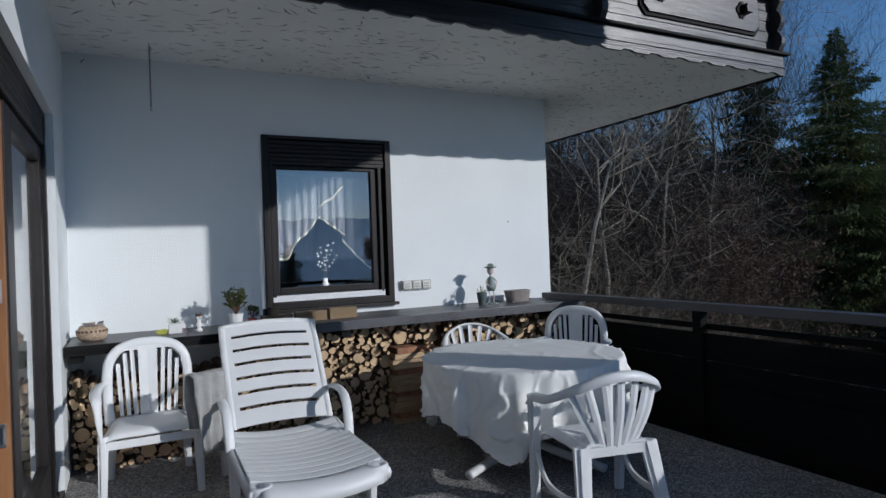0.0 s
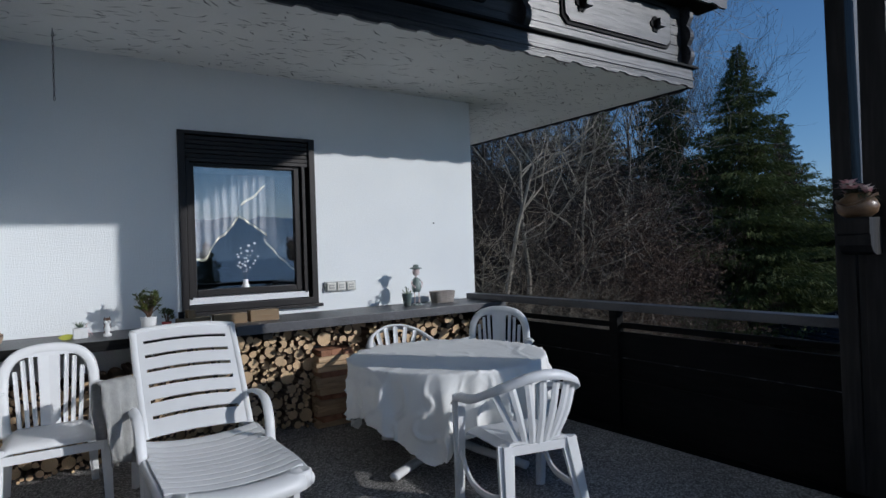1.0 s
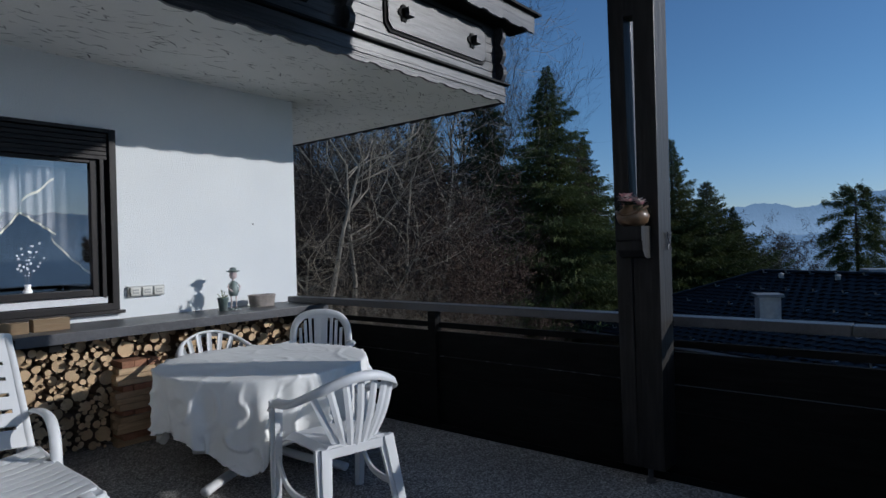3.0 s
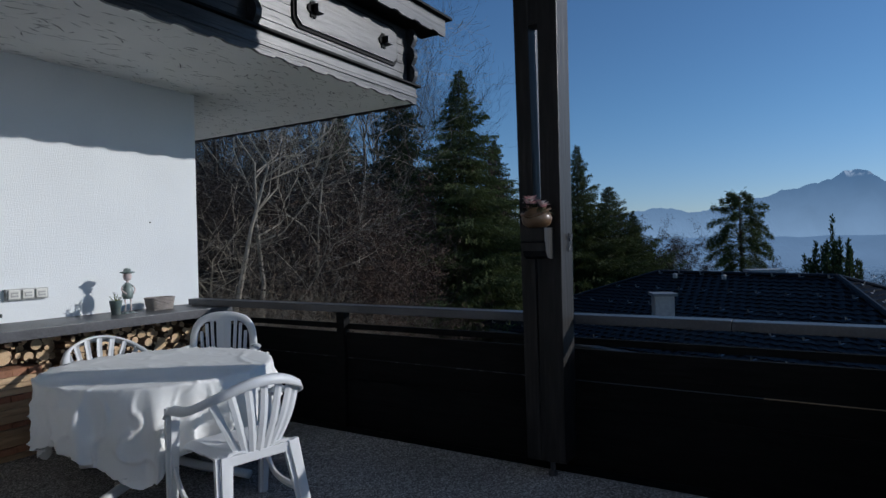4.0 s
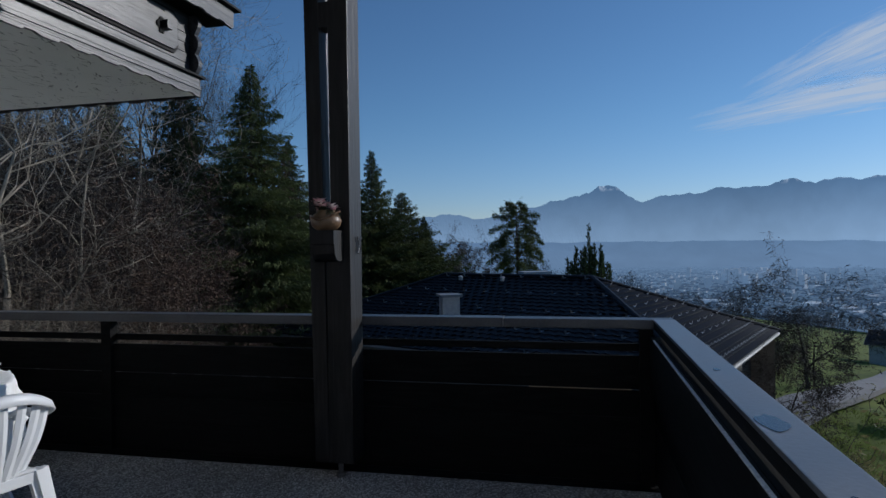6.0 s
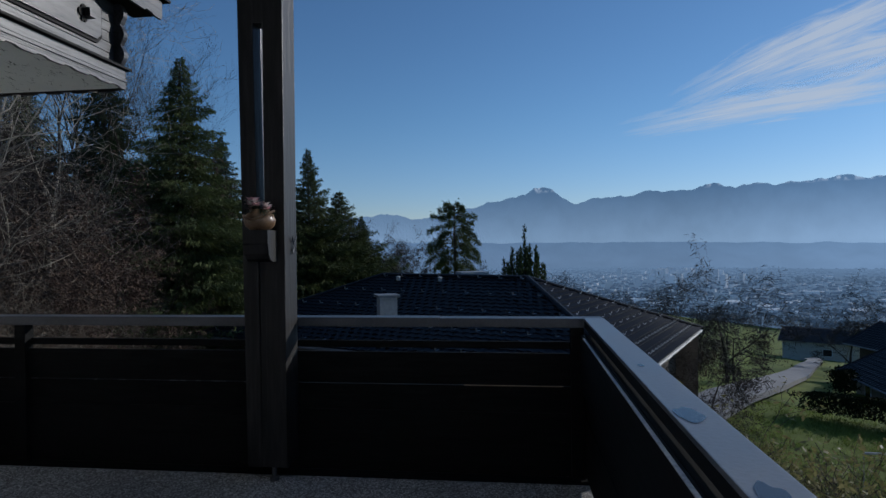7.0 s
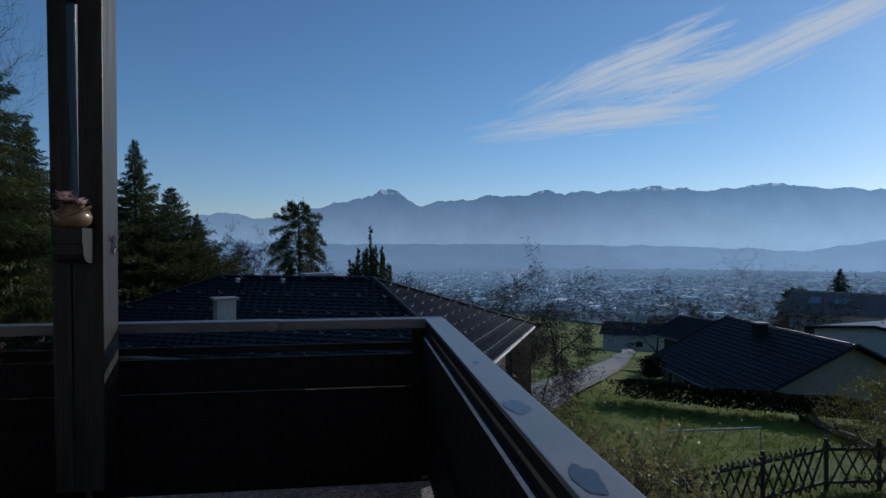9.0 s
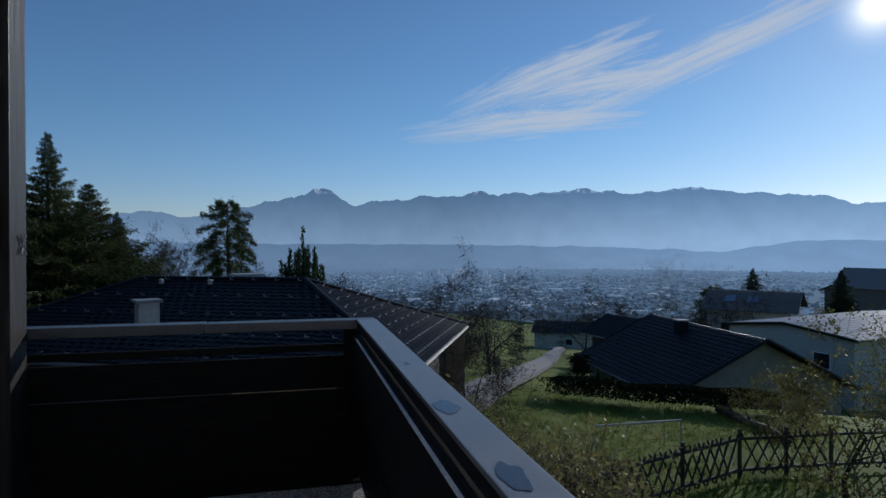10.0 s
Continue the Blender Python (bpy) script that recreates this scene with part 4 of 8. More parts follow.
def terrace_door():
    t = thing("door_1", (WX, 0, 0), "dark brown glazed terrace door with rolled shutter above", "door", kind="structure")
    ya, yb, zt = 1.0, 4.62, 2.43
    bm = bmesh.new()
    box(bm, -0.14, -0.045, yb - 0.07, yb, 0.0, zt - 0.001, bev=0.005)
    box(bm, -0.14, -0.045, ya, yb - 0.07, zt - 0.03, zt - 0.002, bev=0.005)
    part("door_frame", bm, BROWNFRAME, t)
    for k in range(5):
        part("shutter_slat", cbox(-0.09 + 0.004 * (k % 2), -0.05, ya, yb - 0.075, 2.22 + 0.037 * k, 2.254 + 0.037 * k, bev=0.008), BROWNFRAME, t)
    part("guide_rail", cbox(-0.075, -0.04, yb - 0.11, yb - 0.075, 0.02, 2.22, bev=0.004), BROWNFRAME, t)
    leaf = part("door_leaf", cbox(-0.125, -0.06, 3.22, 3.40, 0.03, 2.19, bev=0.006), BROWNFRAME, t)
    part("stile", cbox(-0.125, -0.06, yb - 0.22, yb - 0.115, 0.03, 2.19, bev=0.006), BROWNFRAME, leaf)
    part("bottom_rail", cbox(-0.125, -0.06, 3.402, yb - 0.222, 0.03, 0.26, bev=0.006), BROWNFRAME, leaf)
    part("top_rail", cbox(-0.125, -0.06, 3.402, yb - 0.222, 2.10, 2.19, bev=0.006), BROWNFRAME, leaf)
    g = part("pane", cbox(-0.098, -0.09, 3.395, yb - 0.215, 0.255, 2.105), GLASS, leaf)
    g.visible_shadow = False
    part("edge_strip", cbox(-0.118, -0.068, 3.175, 3.218, 0.04, 2.18, bev=0.002), ORANGEWOOD, leaf, "orange-brown bare wooden edge")
    for z in (0.75, 1.36, 2.07):
        bm = bmesh.new()
        box(bm, -0.105, -0.08, 3.163, 3.175, z - 0.05, z + 0.05, bev=0.003)
        lathe(bm, [(0.007, -0.035), (0.007, 0.035)], 10, Matrix.Translation((-0.09, 3.16, z)))
        part("lock_plate", bm, STEEL, leaf, "grey steel lock fitting")
    part("sill", cbox(-0.2, -0.0, ya, yb, 0.0, 0.025, bev=0.004), BROWNFRAME, t)
    bm = bmesh.new()
    rows = [[(-0.36 + 0.03 * math.sin(k * 1.9), 2.2 + k * 0.03, z) for z in (0.12, 0.8, 1.5, 2.3)] for k in range(26)]
    strip(bm, rows, 0.003)
    c = part("door_curtain", bm, BLUECLOTH, None, smooth=True)
    c.matrix_basis = pose(WX, 0, 0)
    tagged(c, "blue curtain hanging inside the open door", "curtain")
    # room box with near-black walls that stand in for an unlit interior
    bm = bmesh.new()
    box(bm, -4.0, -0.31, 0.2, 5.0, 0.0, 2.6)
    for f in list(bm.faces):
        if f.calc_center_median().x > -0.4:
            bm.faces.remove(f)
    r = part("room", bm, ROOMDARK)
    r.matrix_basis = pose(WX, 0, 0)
    tagged(r, "room behind the terrace door, walls painted near-black as unlit", "room", kind="structure")


terrace_door()

# ---- shelf along the wall ----
ZS = 0.935
def shelf():
    t = thing("wall_shelf", (0, 0, 0), "long dark grey painted board shelf along the wall", "shelf")
    part("board", cbox(WX + 0.01, 1.34, 4.745, WY - 0.003, ZS - 0.055, ZS - 0.012, bev=0.005), RAILWOOD, t)
    part("board", cbox(1.30, 3.97, 4.745, WY - 0.003, ZS - 0.04, ZS, bev=0.005), RAILWOOD, t)
    part("front_edge", cbox(WX + 0.01, 1.3, 4.72, 4.745, ZS - 0.08, ZS - 0.012, bev=0.004), DARKWOOD_X, t)
    part("front_edge", cbox(1.3, 3.95, 4.72, 4.745, ZS - 0.075, ZS, bev=0.004), RAILWOOD, t)
    for x in (-0.33, 1.55, 3.6):
        bm = bmesh.new()
        box(bm, x - 0.04, x + 0.04, 4.76, WY, ZS - 0.13, ZS - 0.08, bev=0.004)
        part("bracket", bm, DARKWOOD_X, t)


shelf()


# ---- things on the shelf ----
TERRA = surface("woven_tan_clay", (0.40, 0.30, 0.20), (0.5, 0.38, 0.27), 12, 0.85, bump=0.7, bscale=60, fine=0.5, c3=(0.08, 0.05, 0.035))
CERAMIC = surface("white_ceramic", (0.78, 0.78, 0.77), (0.70, 0.71, 0.71), 5, 0.35)
LEAF = surface("plant_leaf", (0.07, 0.10, 0.02), (0.13, 0.15, 0.03), 9, 0.55, vary=0.35)
AGAVE = surface("grey_green_leaf", (0.12, 0.17, 0.11), (0.2, 0.25, 0.18), 9, 0.6)
REDPOT = surface("red_painted_pot", (0.35, 0.05, 0.05), (0.42, 0.07, 0.06), 6, 0.5)
BROWNGLAZE = surface("brown_glaze", (0.09, 0.05, 0.03), (0.16, 0.10, 0.07), 12, 0.4)
BEAMWOOD = surface("pale_sawn_timber", (0.186, 0.124, 0.062), (0.248, 0.174, 0.099), 4, 0.7, bump=0.4, bscale=40, stretch=(0.15, 1, 1), fine=0.5, c3=(0.2, 0.11, 0.05))
WICKER = surface("grey_wicker", (0.24, 0.21, 0.19), (0.36, 0.32, 0.29), 10, 0.85, bump=0.5, bscale=80, fine=0.4)
PALEPINK = surface("pale_pink_enamel", (0.6, 0.47, 0.45), (0.7, 0.58, 0.56), 14, 0.4)
GREENMETAL = surface("blue_green_enamel", (0.14, 0.2, 0.19), (0.3, 0.33, 0.31), 14, 0.4, metal=0.1)
PINK = surface("pink_petal", (0.6, 0.33, 0.35), (0.68, 0.45, 0.46), 12, 0.7, vary=0.3)
YELLOW = surface("yellow_leaf", (0.5, 0.5, 0.08), (0.42, 0.48, 0.1), 12, 0.6)


def leaf_blade(bm, base, d, length, width, bend, up=Vector((0, 0, 1))):
    d = Vector(d).normalized()
    side = d.cross(up)
    side = side.normalized() if side.length > 1e-3 else Vector((1, 0, 0))
    prev = None
    for q in (0, 0.35, 0.7, 1.0):
        p = Vector(base) + d * (length * q) - up * (bend * length * q * q)
        w = width * (0.5 + q) * (1 - q) * 1.6 + 0.0006
        cur = (bm.verts.new(p - side * w), bm.verts.new(p + side * w))
        if prev:
            bm.faces.new((prev[0], prev[1], cur[1], cur[0]))
        prev = cur


def clay_bowl():
    t = thing("clay_bowl", (-0.24, 4.98, ZS - 0.012), "tan patterned woven clay bowl", "bowl")
    bm = bmesh.new()
    lathe(bm, [(0.06, 0), (0.088, 0.02), (0.1, 0.055), (0.095, 0.08), (0.078, 0.098), (0.082, 0.105), (0.072, 0.104), (0.085, 0.06), (0.07, 0.02), (0.0, 0.015)], 28)
    part("bowl", bm, TERRA, t, smooth=True)
    bm = bmesh.new()
    for k in range(22):
        a = 2 * math.pi * k / 22
        box(bm, -0.008, 0.008, -0.002, 0.002, -0.008, 0.008, m=Matrix.Rotation(a, 4, "Z") @ Matrix.Translation((0, -0.098, 0.072)))
    part("pattern_band", bm, BROWNGLAZE, t, "dark painted pattern")
    bm = bmesh.new()
    for k in range(5):
        a = k * 1.3
        strip_pts = [[(0.06 * math.cos(a), 0.06 * math.sin(a), 0.09), (0.06 * math.cos(a + 1), 0.06 * math.sin(a + 1), 0.09)], [(0.075 * math.cos(a), 0.075 * math.sin(a), 0.135 - 0.01 * (k % 3)), (0.072 * math.cos(a + 1), 0.072 * math.sin(a + 1), 0.125)]]
        strip(bm, strip_pts, 0.003)
    part("lining_cloth", bm, WICKER, t, "grey lining cloth")


def agave():
    t = thing("potted_agave", (0.30, 5.03, ZS - 0.012), "small agave in a white square planter", "potted plant")
    part("planter", cbox(-0.045, 0.045, -0.04, 0.04, 0, 0.075, bev=0.006), CERAMIC, t)
    bm = bmesh.new()
    for k in range(16):
        a = k * 2.4
        e = 0.35 + 0.06 * k
        leaf_blade(bm, (0, 0, 0.07), (math.cos(a), math.sin(a), e), 0.085, 0.006, 0.15)
    part("leaves", bm, AGAVE, t)
    bm = bmesh.new()
    for k in range(6):
        leaf_blade(bm, (0.03, 0, 0.075), (0.5 + 0.2 * math.sin(k), -0.3, 0.9 - 0.3 * k), 0.08, 0.004, 0.3)
    part("red_leaves", bm, PINK, t)
    bm = bmesh.new()
    leaf_blade(bm, (-0.05, -0.02, 0.012), (-1, 0, 0.15), 0.09, 0.03, 0.1, Vector((0, 1, 0.4)))
    part("leaves", bm, YELLOW, t, "yellow-green leaf")


def owl():
    t = thing("owl_figurine", (0.465, 5.0, ZS - 0.012), "small brown and white owl figurine", "figurine")
    bm = bmesh.new()
    lathe(bm, [(0.026, 0), (0.028, 0.018), (0.018, 0.022), (0.024, 0.04), (0.026, 0.06), (0.018, 0.082), (0.024, 0.095), (0.026, 0.112), (0.016, 0.13), (0.0, 0.134)], 16)
    for s in (-1, 1):
        lathe(bm, [(0.008, 0), (0.0, 0.022)], 8, pose(s * 0.016, 0, 0.122))
        lathe(bm, [(0.009, 0), (0.009, 0.006), (0.0, 0.008)], 10, Matrix.Translation((s * 0.011, -0.022, 0.108)) @ Matrix.Rotation(radians(90), 4, "X"))
    m = part("owl_figurine", bm, BROWNGLAZE, None, smooth=True)
    m.matrix_basis = t.matrix_basis
    tagged(m, "small brown and white owl figurine", "figurine")
    m.data.materials.append(CERAMIC)
    for p in m.data.polygons:
        if p.center.z < 0.022 or (p.center.y < -0.012 and p.center.z > 0.03 and p.center.z < 0.115):
            p.material_index = 1
    bpy.data.objects.remove(t)


def potted_shrub(loc, rpot, hpot, pot_mat, size, count, label, seed):
    t = thing("potted_plant", loc, label, "potted plant")
    bm = bmesh.new()
    lathe(bm, [(rpot * 0.86, 0), (rpot, hpot), (rpot * 1.04, hpot), (rpot * 1.04, hpot - 0.008), (rpot * 0.9, hpot - 0.006), (rpot * 0.86, hpot - 0.02), (0, hpot - 0.02)], 24)
    part("pot", bm, pot_mat, t, smooth=False)
    rnd = random.Random(seed)
    st, lv = bmesh.new(), bmesh.new()
    for k in range(count):
        a, r = rnd.uniform(0, 6.28), size * math.sqrt(rnd.random()) * 0.75
        tip = Vector((r * math.cos(a), r * math.sin(a) * 0.8, hpot + size * rnd.uniform(0.5, 1.7) * (1.1 - 0.4 * r / size)))
        if k % 3 == 0:
            tube(st, [(0, 0, hpot - 0.02), (tip.x * 0.4, tip.y * 0.4, hpot + (tip.z - hpot) * 0.5), tip], 0.0035, 5)
        for q in range(5):
            d = Vector((rnd.uniform(-1, 1), rnd.uniform(-1, 1), rnd.uniform(-0.3, 0.9)))
            leaf_blade(lv, tip + d * 0.004, d, rnd.uniform(0.02, 0.035), 0.008, 0.1)
    part("stems", st, BROWNGLAZE, t)
    part("leaves", lv, LEAF, t)


def timber_blocks():
    x = 0.93
    for k, (w, h, rz) in enumerate(((0.24, 0.082, 1), (0.255, 0.09, -1.5), (0.235, 0.09, 0.5))):
        ob = part("timber_block", cbox(-w / 2, w / 2, -0.05, 0.05, 0, h, bev=0.005), BEAMWOOD)
        ob.matrix_basis = pose(x + w / 2, 5.0, ZS - (0.012 if k < 2 else 0.0) + 0.0005, 0, 0, rz)
        tagged(ob, "pale sawn timber block lying on the shelf", "timber", "timber blocks")
        x += w + 0.025
    ob = part("timber_block", cbox(-0.03, 0.03, -0.03, 0.03, 0, 0.06, bev=0.005), BEAMWOOD)
    ob.matrix_basis = pose(1.03, 5.0, ZS - 0.011 + 0.082, 0, 0, 8)
    tagged(ob, "small upright pale wood cut on a timber block", "timber")
    ob = part("tin", cbox(-0.02, 0.02, -0.02, 0.02, 0, 0.05, bev=0.004), NEARBLACK)
    ob.matrix_basis = pose(0.965, 5.0, ZS - 0.011 + 0.082, 0, 0, 0)
    tagged(ob, "small black tin on a timber block", "tin")


def basket():
    t = thing("wicker_basket", (3.47, 5.14, ZS), "low grey woven wicker basket", "basket")
    bm = bmesh.new()
    for k in range(9):
        z = 0.008 + k * 0.0125
        r = 1.0 + 0.022 * k
        pts = [(0.105 * r * math.copysign(abs(math.cos(a)) ** 0.6, math.cos(a)) + 0.004 * math.sin(9 * a + k * 3.14), 0.07 * r * math.copysign(abs(math.sin(a)) ** 0.6, math.sin(a)) + 0.004 * math.cos(9 * a + k * 3.14), z) for a in [2 * math.pi * q / 40 for q in range(41)]]
        tube(bm, pts, 0.0075, 6)
    part("weave", bm, WICKER, t, smooth=True)
    bm = bmesh.new()
    for k in range(18):
        a = 2 * math.pi * k / 18
        tube(bm, [(0.1 * math.cos(a), 0.066 * math.sin(a), 0.004), (0.12 * math.cos(a), 0.08 * math.sin(a), 0.118)], 0.004, 5)
    part("stakes", bm, WICKER, t)
    part("base", cbox(-0.1, 0.1, -0.065, 0.065, 0, 0.008, bev=0.003), WICKER, t)


def tin_gardener():
    ob = thing("garden_figure", (3.14, 5.10, ZS), "blue-green enamelled tin garden figure with a hat beside its planter", "figurine")
    bm = bmesh.new()
    for s in (-1, 1):
        tube(bm, curve_pts([(s * 0.022, 0, 0.11), (s * 0.02, -0.005, 0.06), (s * 0.022, 0, 0.012)], 4), 0.005, 6)
        tube(bm, [(s * 0.022, 0.005, 0.008), (s * 0.026, -0.03, 0.007)], [0.012, 0.009], 8, 0.7)
        tube(bm, curve_pts([(s * 0.022, 0, 0.21), (s * 0.05, -0.01, 0.175), (s * 0.025, -0.03, 0.14)], 5), 0.005, 6)
    lathe(bm, [(0.03, 0.105), (0.038, 0.13), (0.036, 0.17), (0.02, 0.215), (0.009, 0.222), (0.009, 0.235), (0.022, 0.24), (0.03, 0.262), (0.026, 0.285), (0.05, 0.292), (0.052, 0.297), (0.026, 0.302), (0.022, 0.32), (0.0, 0.325)], 18)
    box(bm, -0.05, 0.05, -0.035, 0.03, 0, 0.004)
    m = part("garden_figure", bm, GREENMETAL, None, smooth=True)
    m.data.materials.append(PALEPINK)
    for f in m.data.polygons:
        c = f.center
        f.material_index = int(0.225 < c.z < 0.287 or 0.015 < c.z < 0.1 or math.hypot(c.x, c.y) > 0.041 and 0.12 < c.z < 0.22)
    m.matrix_basis = ob.matrix_basis @ Matrix.Scale(1.22, 4)
    tagged(m, "green and pink enamelled tin garden figure with a hat", "figurine")
    bpy.data.objects.remove(ob)
    t = thing("flower_pot", (3.02, 5.08, ZS), "small blue-green tin pot with white flowers", "flower pot")
    t.scale = (1.35, 1.35, 1.4)
    bm = bmesh.new()
    lathe(bm, [(0.026, 0), (0.038, 0.085), (0.041, 0.088), (0.036, 0.084), (0.0, 0.075)], 18)
    part("pot", bm, GREENMETAL, t, smooth=True)
    rnd = random.Random(8)
    fl, st = bmesh.new(), bmesh.new()
    for k in range(9):
        a = rnd.uniform(0, 6.28)
        p = Vector((0.035 * math.cos(a), 0.03 * math.sin(a), rnd.uniform(0.09, 0.135)))
        tube(st, [(0, 0, 0.07), p], 0.002, 5)
        for q in range(6):
            leaf_blade(fl, p, (math.cos(q * 1.05), math.sin(q * 1.05), 0.4), 0.017, 0.006, 0.2)
        leaf_blade(st, (0, 0, 0.075), (math.cos(a), math.sin(a), 0.5), 0.05, 0.007, 0.4)
    part("petals", fl, CERAMIC, t)
    part("stems", st, LEAF, t)


def sockets():
    t = thing("socket_strip", (2.45, WY, 1.155), "triple white wall socket strip with hinged covers", "socket")
    part("housing", cbox(-0.155, 0.155, -0.035, 0.0, -0.045, 0.045, bev=0.006), SOCKETGREY, t)
    for k in (-1, 0, 1):
        c = part("cover", cbox(k * 0.1 - 0.042, k * 0.1 + 0.042, -0.05, -0.034, -0.036, 0.036, bev=0.008), SOCKETWHITE, t)
        part("recess", cbox(k * 0.1 - 0.026, k * 0.1 + 0.026, -0.0525, -0.0495, -0.02, 0.018, bev=0.002), SOCKETGREY, c)
        part("grip", cbox(k * 0.1 - 0.024, k * 0.1 + 0.024, -0.056, -0.053, -0.006, 0.004), SOCKETWHITE, c)


SOCKETGREY = surface("grey_socket_plastic", (0.36, 0.36, 0.34), (0.42, 0.42, 0.40), 6, 0.5)
SOCKETWHITE = surface("cream_socket_plastic", (0.62, 0.61, 0.56), (0.68, 0.67, 0.62), 6, 0.45)
clay_bowl()
agave()
owl()
potted_shrub((0.74, 5.02, ZS - 0.012), 0.055, 0.115, CERAMIC, 0.12, 110, "green leafy plant in a white cylinder pot", 1)
potted_shrub((0.865, 5.03, ZS - 0.012), 0.034, 0.065, REDPOT, 0.06, 30, "small plant in a red and white pot", 2)
timber_blocks()
basket()
tin_gardener()
sockets()


def chain():
    t = thing("chain", (0.185, 4.95, 0), "thin dark steel chain hanging from the ceiling", "chain")
    bm = bmesh.new()
    n = 15
    for k in range(n):
        z = ZC - 0.045 - k * 0.031
        a = radians(90 * (k % 2) + 20)
        pts = []
        for q in range(11):
            b = 2 * math.pi * q / 10
            h, v = 0.006 * math.cos(b), 0.019 * math.sin(b)
            pts.append((h * math.cos(a), h * math.sin(a), z + v))
        tube(bm, pts, 0.0022, 5)
    part("links", bm, STEELDARK, t)
    bm = bmesh.new()
    tube(bm, curve_pts([(0, 0, ZC), (0, 0, ZC - 0.02), (0.008, 0, ZC - 0.032), (0.0, 0, ZC - 0.04)], 4), 0.003, 6)
    part("hook", bm, STEELDARK, t)
    h = thing("wall_hook", (-0.27, WY, 3.0), "small dark steel hook in the wall", "hook")
    bm = bmesh.new()
    tube(bm, curve_pts([(0, 0, 0), (0, -0.03, 0), (0.01, -0.04, 0.008), (0.025, -0.04, 0.018)], 4), 0.003, 6)
    part("bar", bm, STEELDARK, h)
    n = thing("wall_screw", (3.54, WY, 1.75), "small dark screw in the wall", "screw")
    bm = bmesh.new()
    lathe(bm, [(0.006, 0), (0.006, 0.012), (0, 0.014)], 8, Matrix.Rotation(radians(90), 4, "X"))
    part("head", bm, STEELDARK, n)


STEELDARK = surface("dark_steel", (0.06, 0.06, 0.06), (0.1, 0.1, 0.1), 20, 0.5, metal=0.8)
chain()


# ---- pot and bracket on the post ----
def post_pot():
    b = thing("bracket_shelf", (3.6, 1.392, 1.37), "dark wooden bracket fixed to the post", "bracket")
    bm = bmesh.new()
    prism(bm, [(0, 0.19), (-0.15, 0.19), (-0.15, 0.11), (-0.14, 0.10), (-0.135, 0.05), (-0.11, 0.015), (-0.07, 0.0), (0, 0.0)], 0.15, Matrix.Translation((-0.003, 0.075, 0)) @ Matrix.Rotation(radians(90), 4, "X"))
    part("block", bm, POSTWOOD, b)
    t = thing("flower_pot", (3.52, 1.395, 1.5605), "bulbous brown clay pot with dried pink flowers", "flower pot")
    bm = bmesh.new()
    lathe(bm, [(0.055, 0), (0.085, 0.025), (0.095, 0.06), (0.08, 0.095), (0.055, 0.112), (0.06, 0.125), (0.052, 0.122), (0.0, 0.105)], 26)
    part("pot", bm, CLAYPOT, t, smooth=True)
    bm = bmesh.new()
    tube(bm, curve_pts([(-0.02, 0.09, 0.09), (-0.075, 0.06, 0.075), (-0.098, 0.0, 0.06), (-0.075, -0.06, 0.085), (-0.01, -0.095, 0.115)], 6), 0.008, 7)
    part("handle", bm, CLAYPOT, t)
    rnd = random.Random(11)
    pk, wh, gr = bmesh.new(), bmesh.new(), bmesh.new()
    for k in range(15):
        a, r = rnd.uniform(0, 6.28), 0.1 * math.sqrt(rnd.random())
        p = Vector((r * math.cos(a), r * math.sin(a), rnd.uniform(0.14, 0.205) - r * 0.35))
        tube(gr, [(0, 0, 0.1), p], 0.003, 5)
        for q in range(9):
            d = (math.cos(q * 0.9), math.sin(q * 0.9), 0.35 + 0.5 * (q % 2))
            leaf_blade(wh if k % 2 else pk, p, d, 0.05, 0.016, 0.25)
    for k in range(60):
        a = rnd.uniform(0, 6.28)
        leaf_blade(gr, (0.03 * math.cos(a), 0.03 * math.sin(a), 0.12), (math.cos(a), math.sin(a), rnd.uniform(-0.2, 1.0)), rnd.uniform(0.05, 0.11), 0.006, 0.35)
    part("flowers", pk, PINK, t)
    part("flowers", wh, DRYWHITE, t, "pale dried blossoms")
    part("leaves", gr, DARKLEAF, t)
    o = thing("butterfly_ornament", (3.73, 1.265 - 0.001, 1.47), "small dark metal ornament on the post", "ornament")
    bm = bmesh.new()
    for s in (-1, 1):
        for u in (-1, 1):
            tube(bm, curve_pts([(0, -0.004, 0), (s * 0.025, -0.006, u * 0.03), (s * 0.03, -0.006, u * 0.055), (0, -0.004, u * 0.02)], 4), 0.004, 5)
    part("wings", bm, RAILWOOD, o)


CLAYPOT = surface("brown_fired_clay", (0.11, 0.06, 0.03), (0.22, 0.135, 0.075), 14, 0.35, bump=0.2, bscale=40, fine=0.4)
DRYWHITE = surface("pale_petal", (0.75, 0.68, 0.66), (0.68, 0.58, 0.57), 14, 0.8)
DARKLEAF = surface("dark_leaf", (0.03, 0.04, 0.02), (0.06, 0.075, 0.03), 9, 0.6)
post_pot()

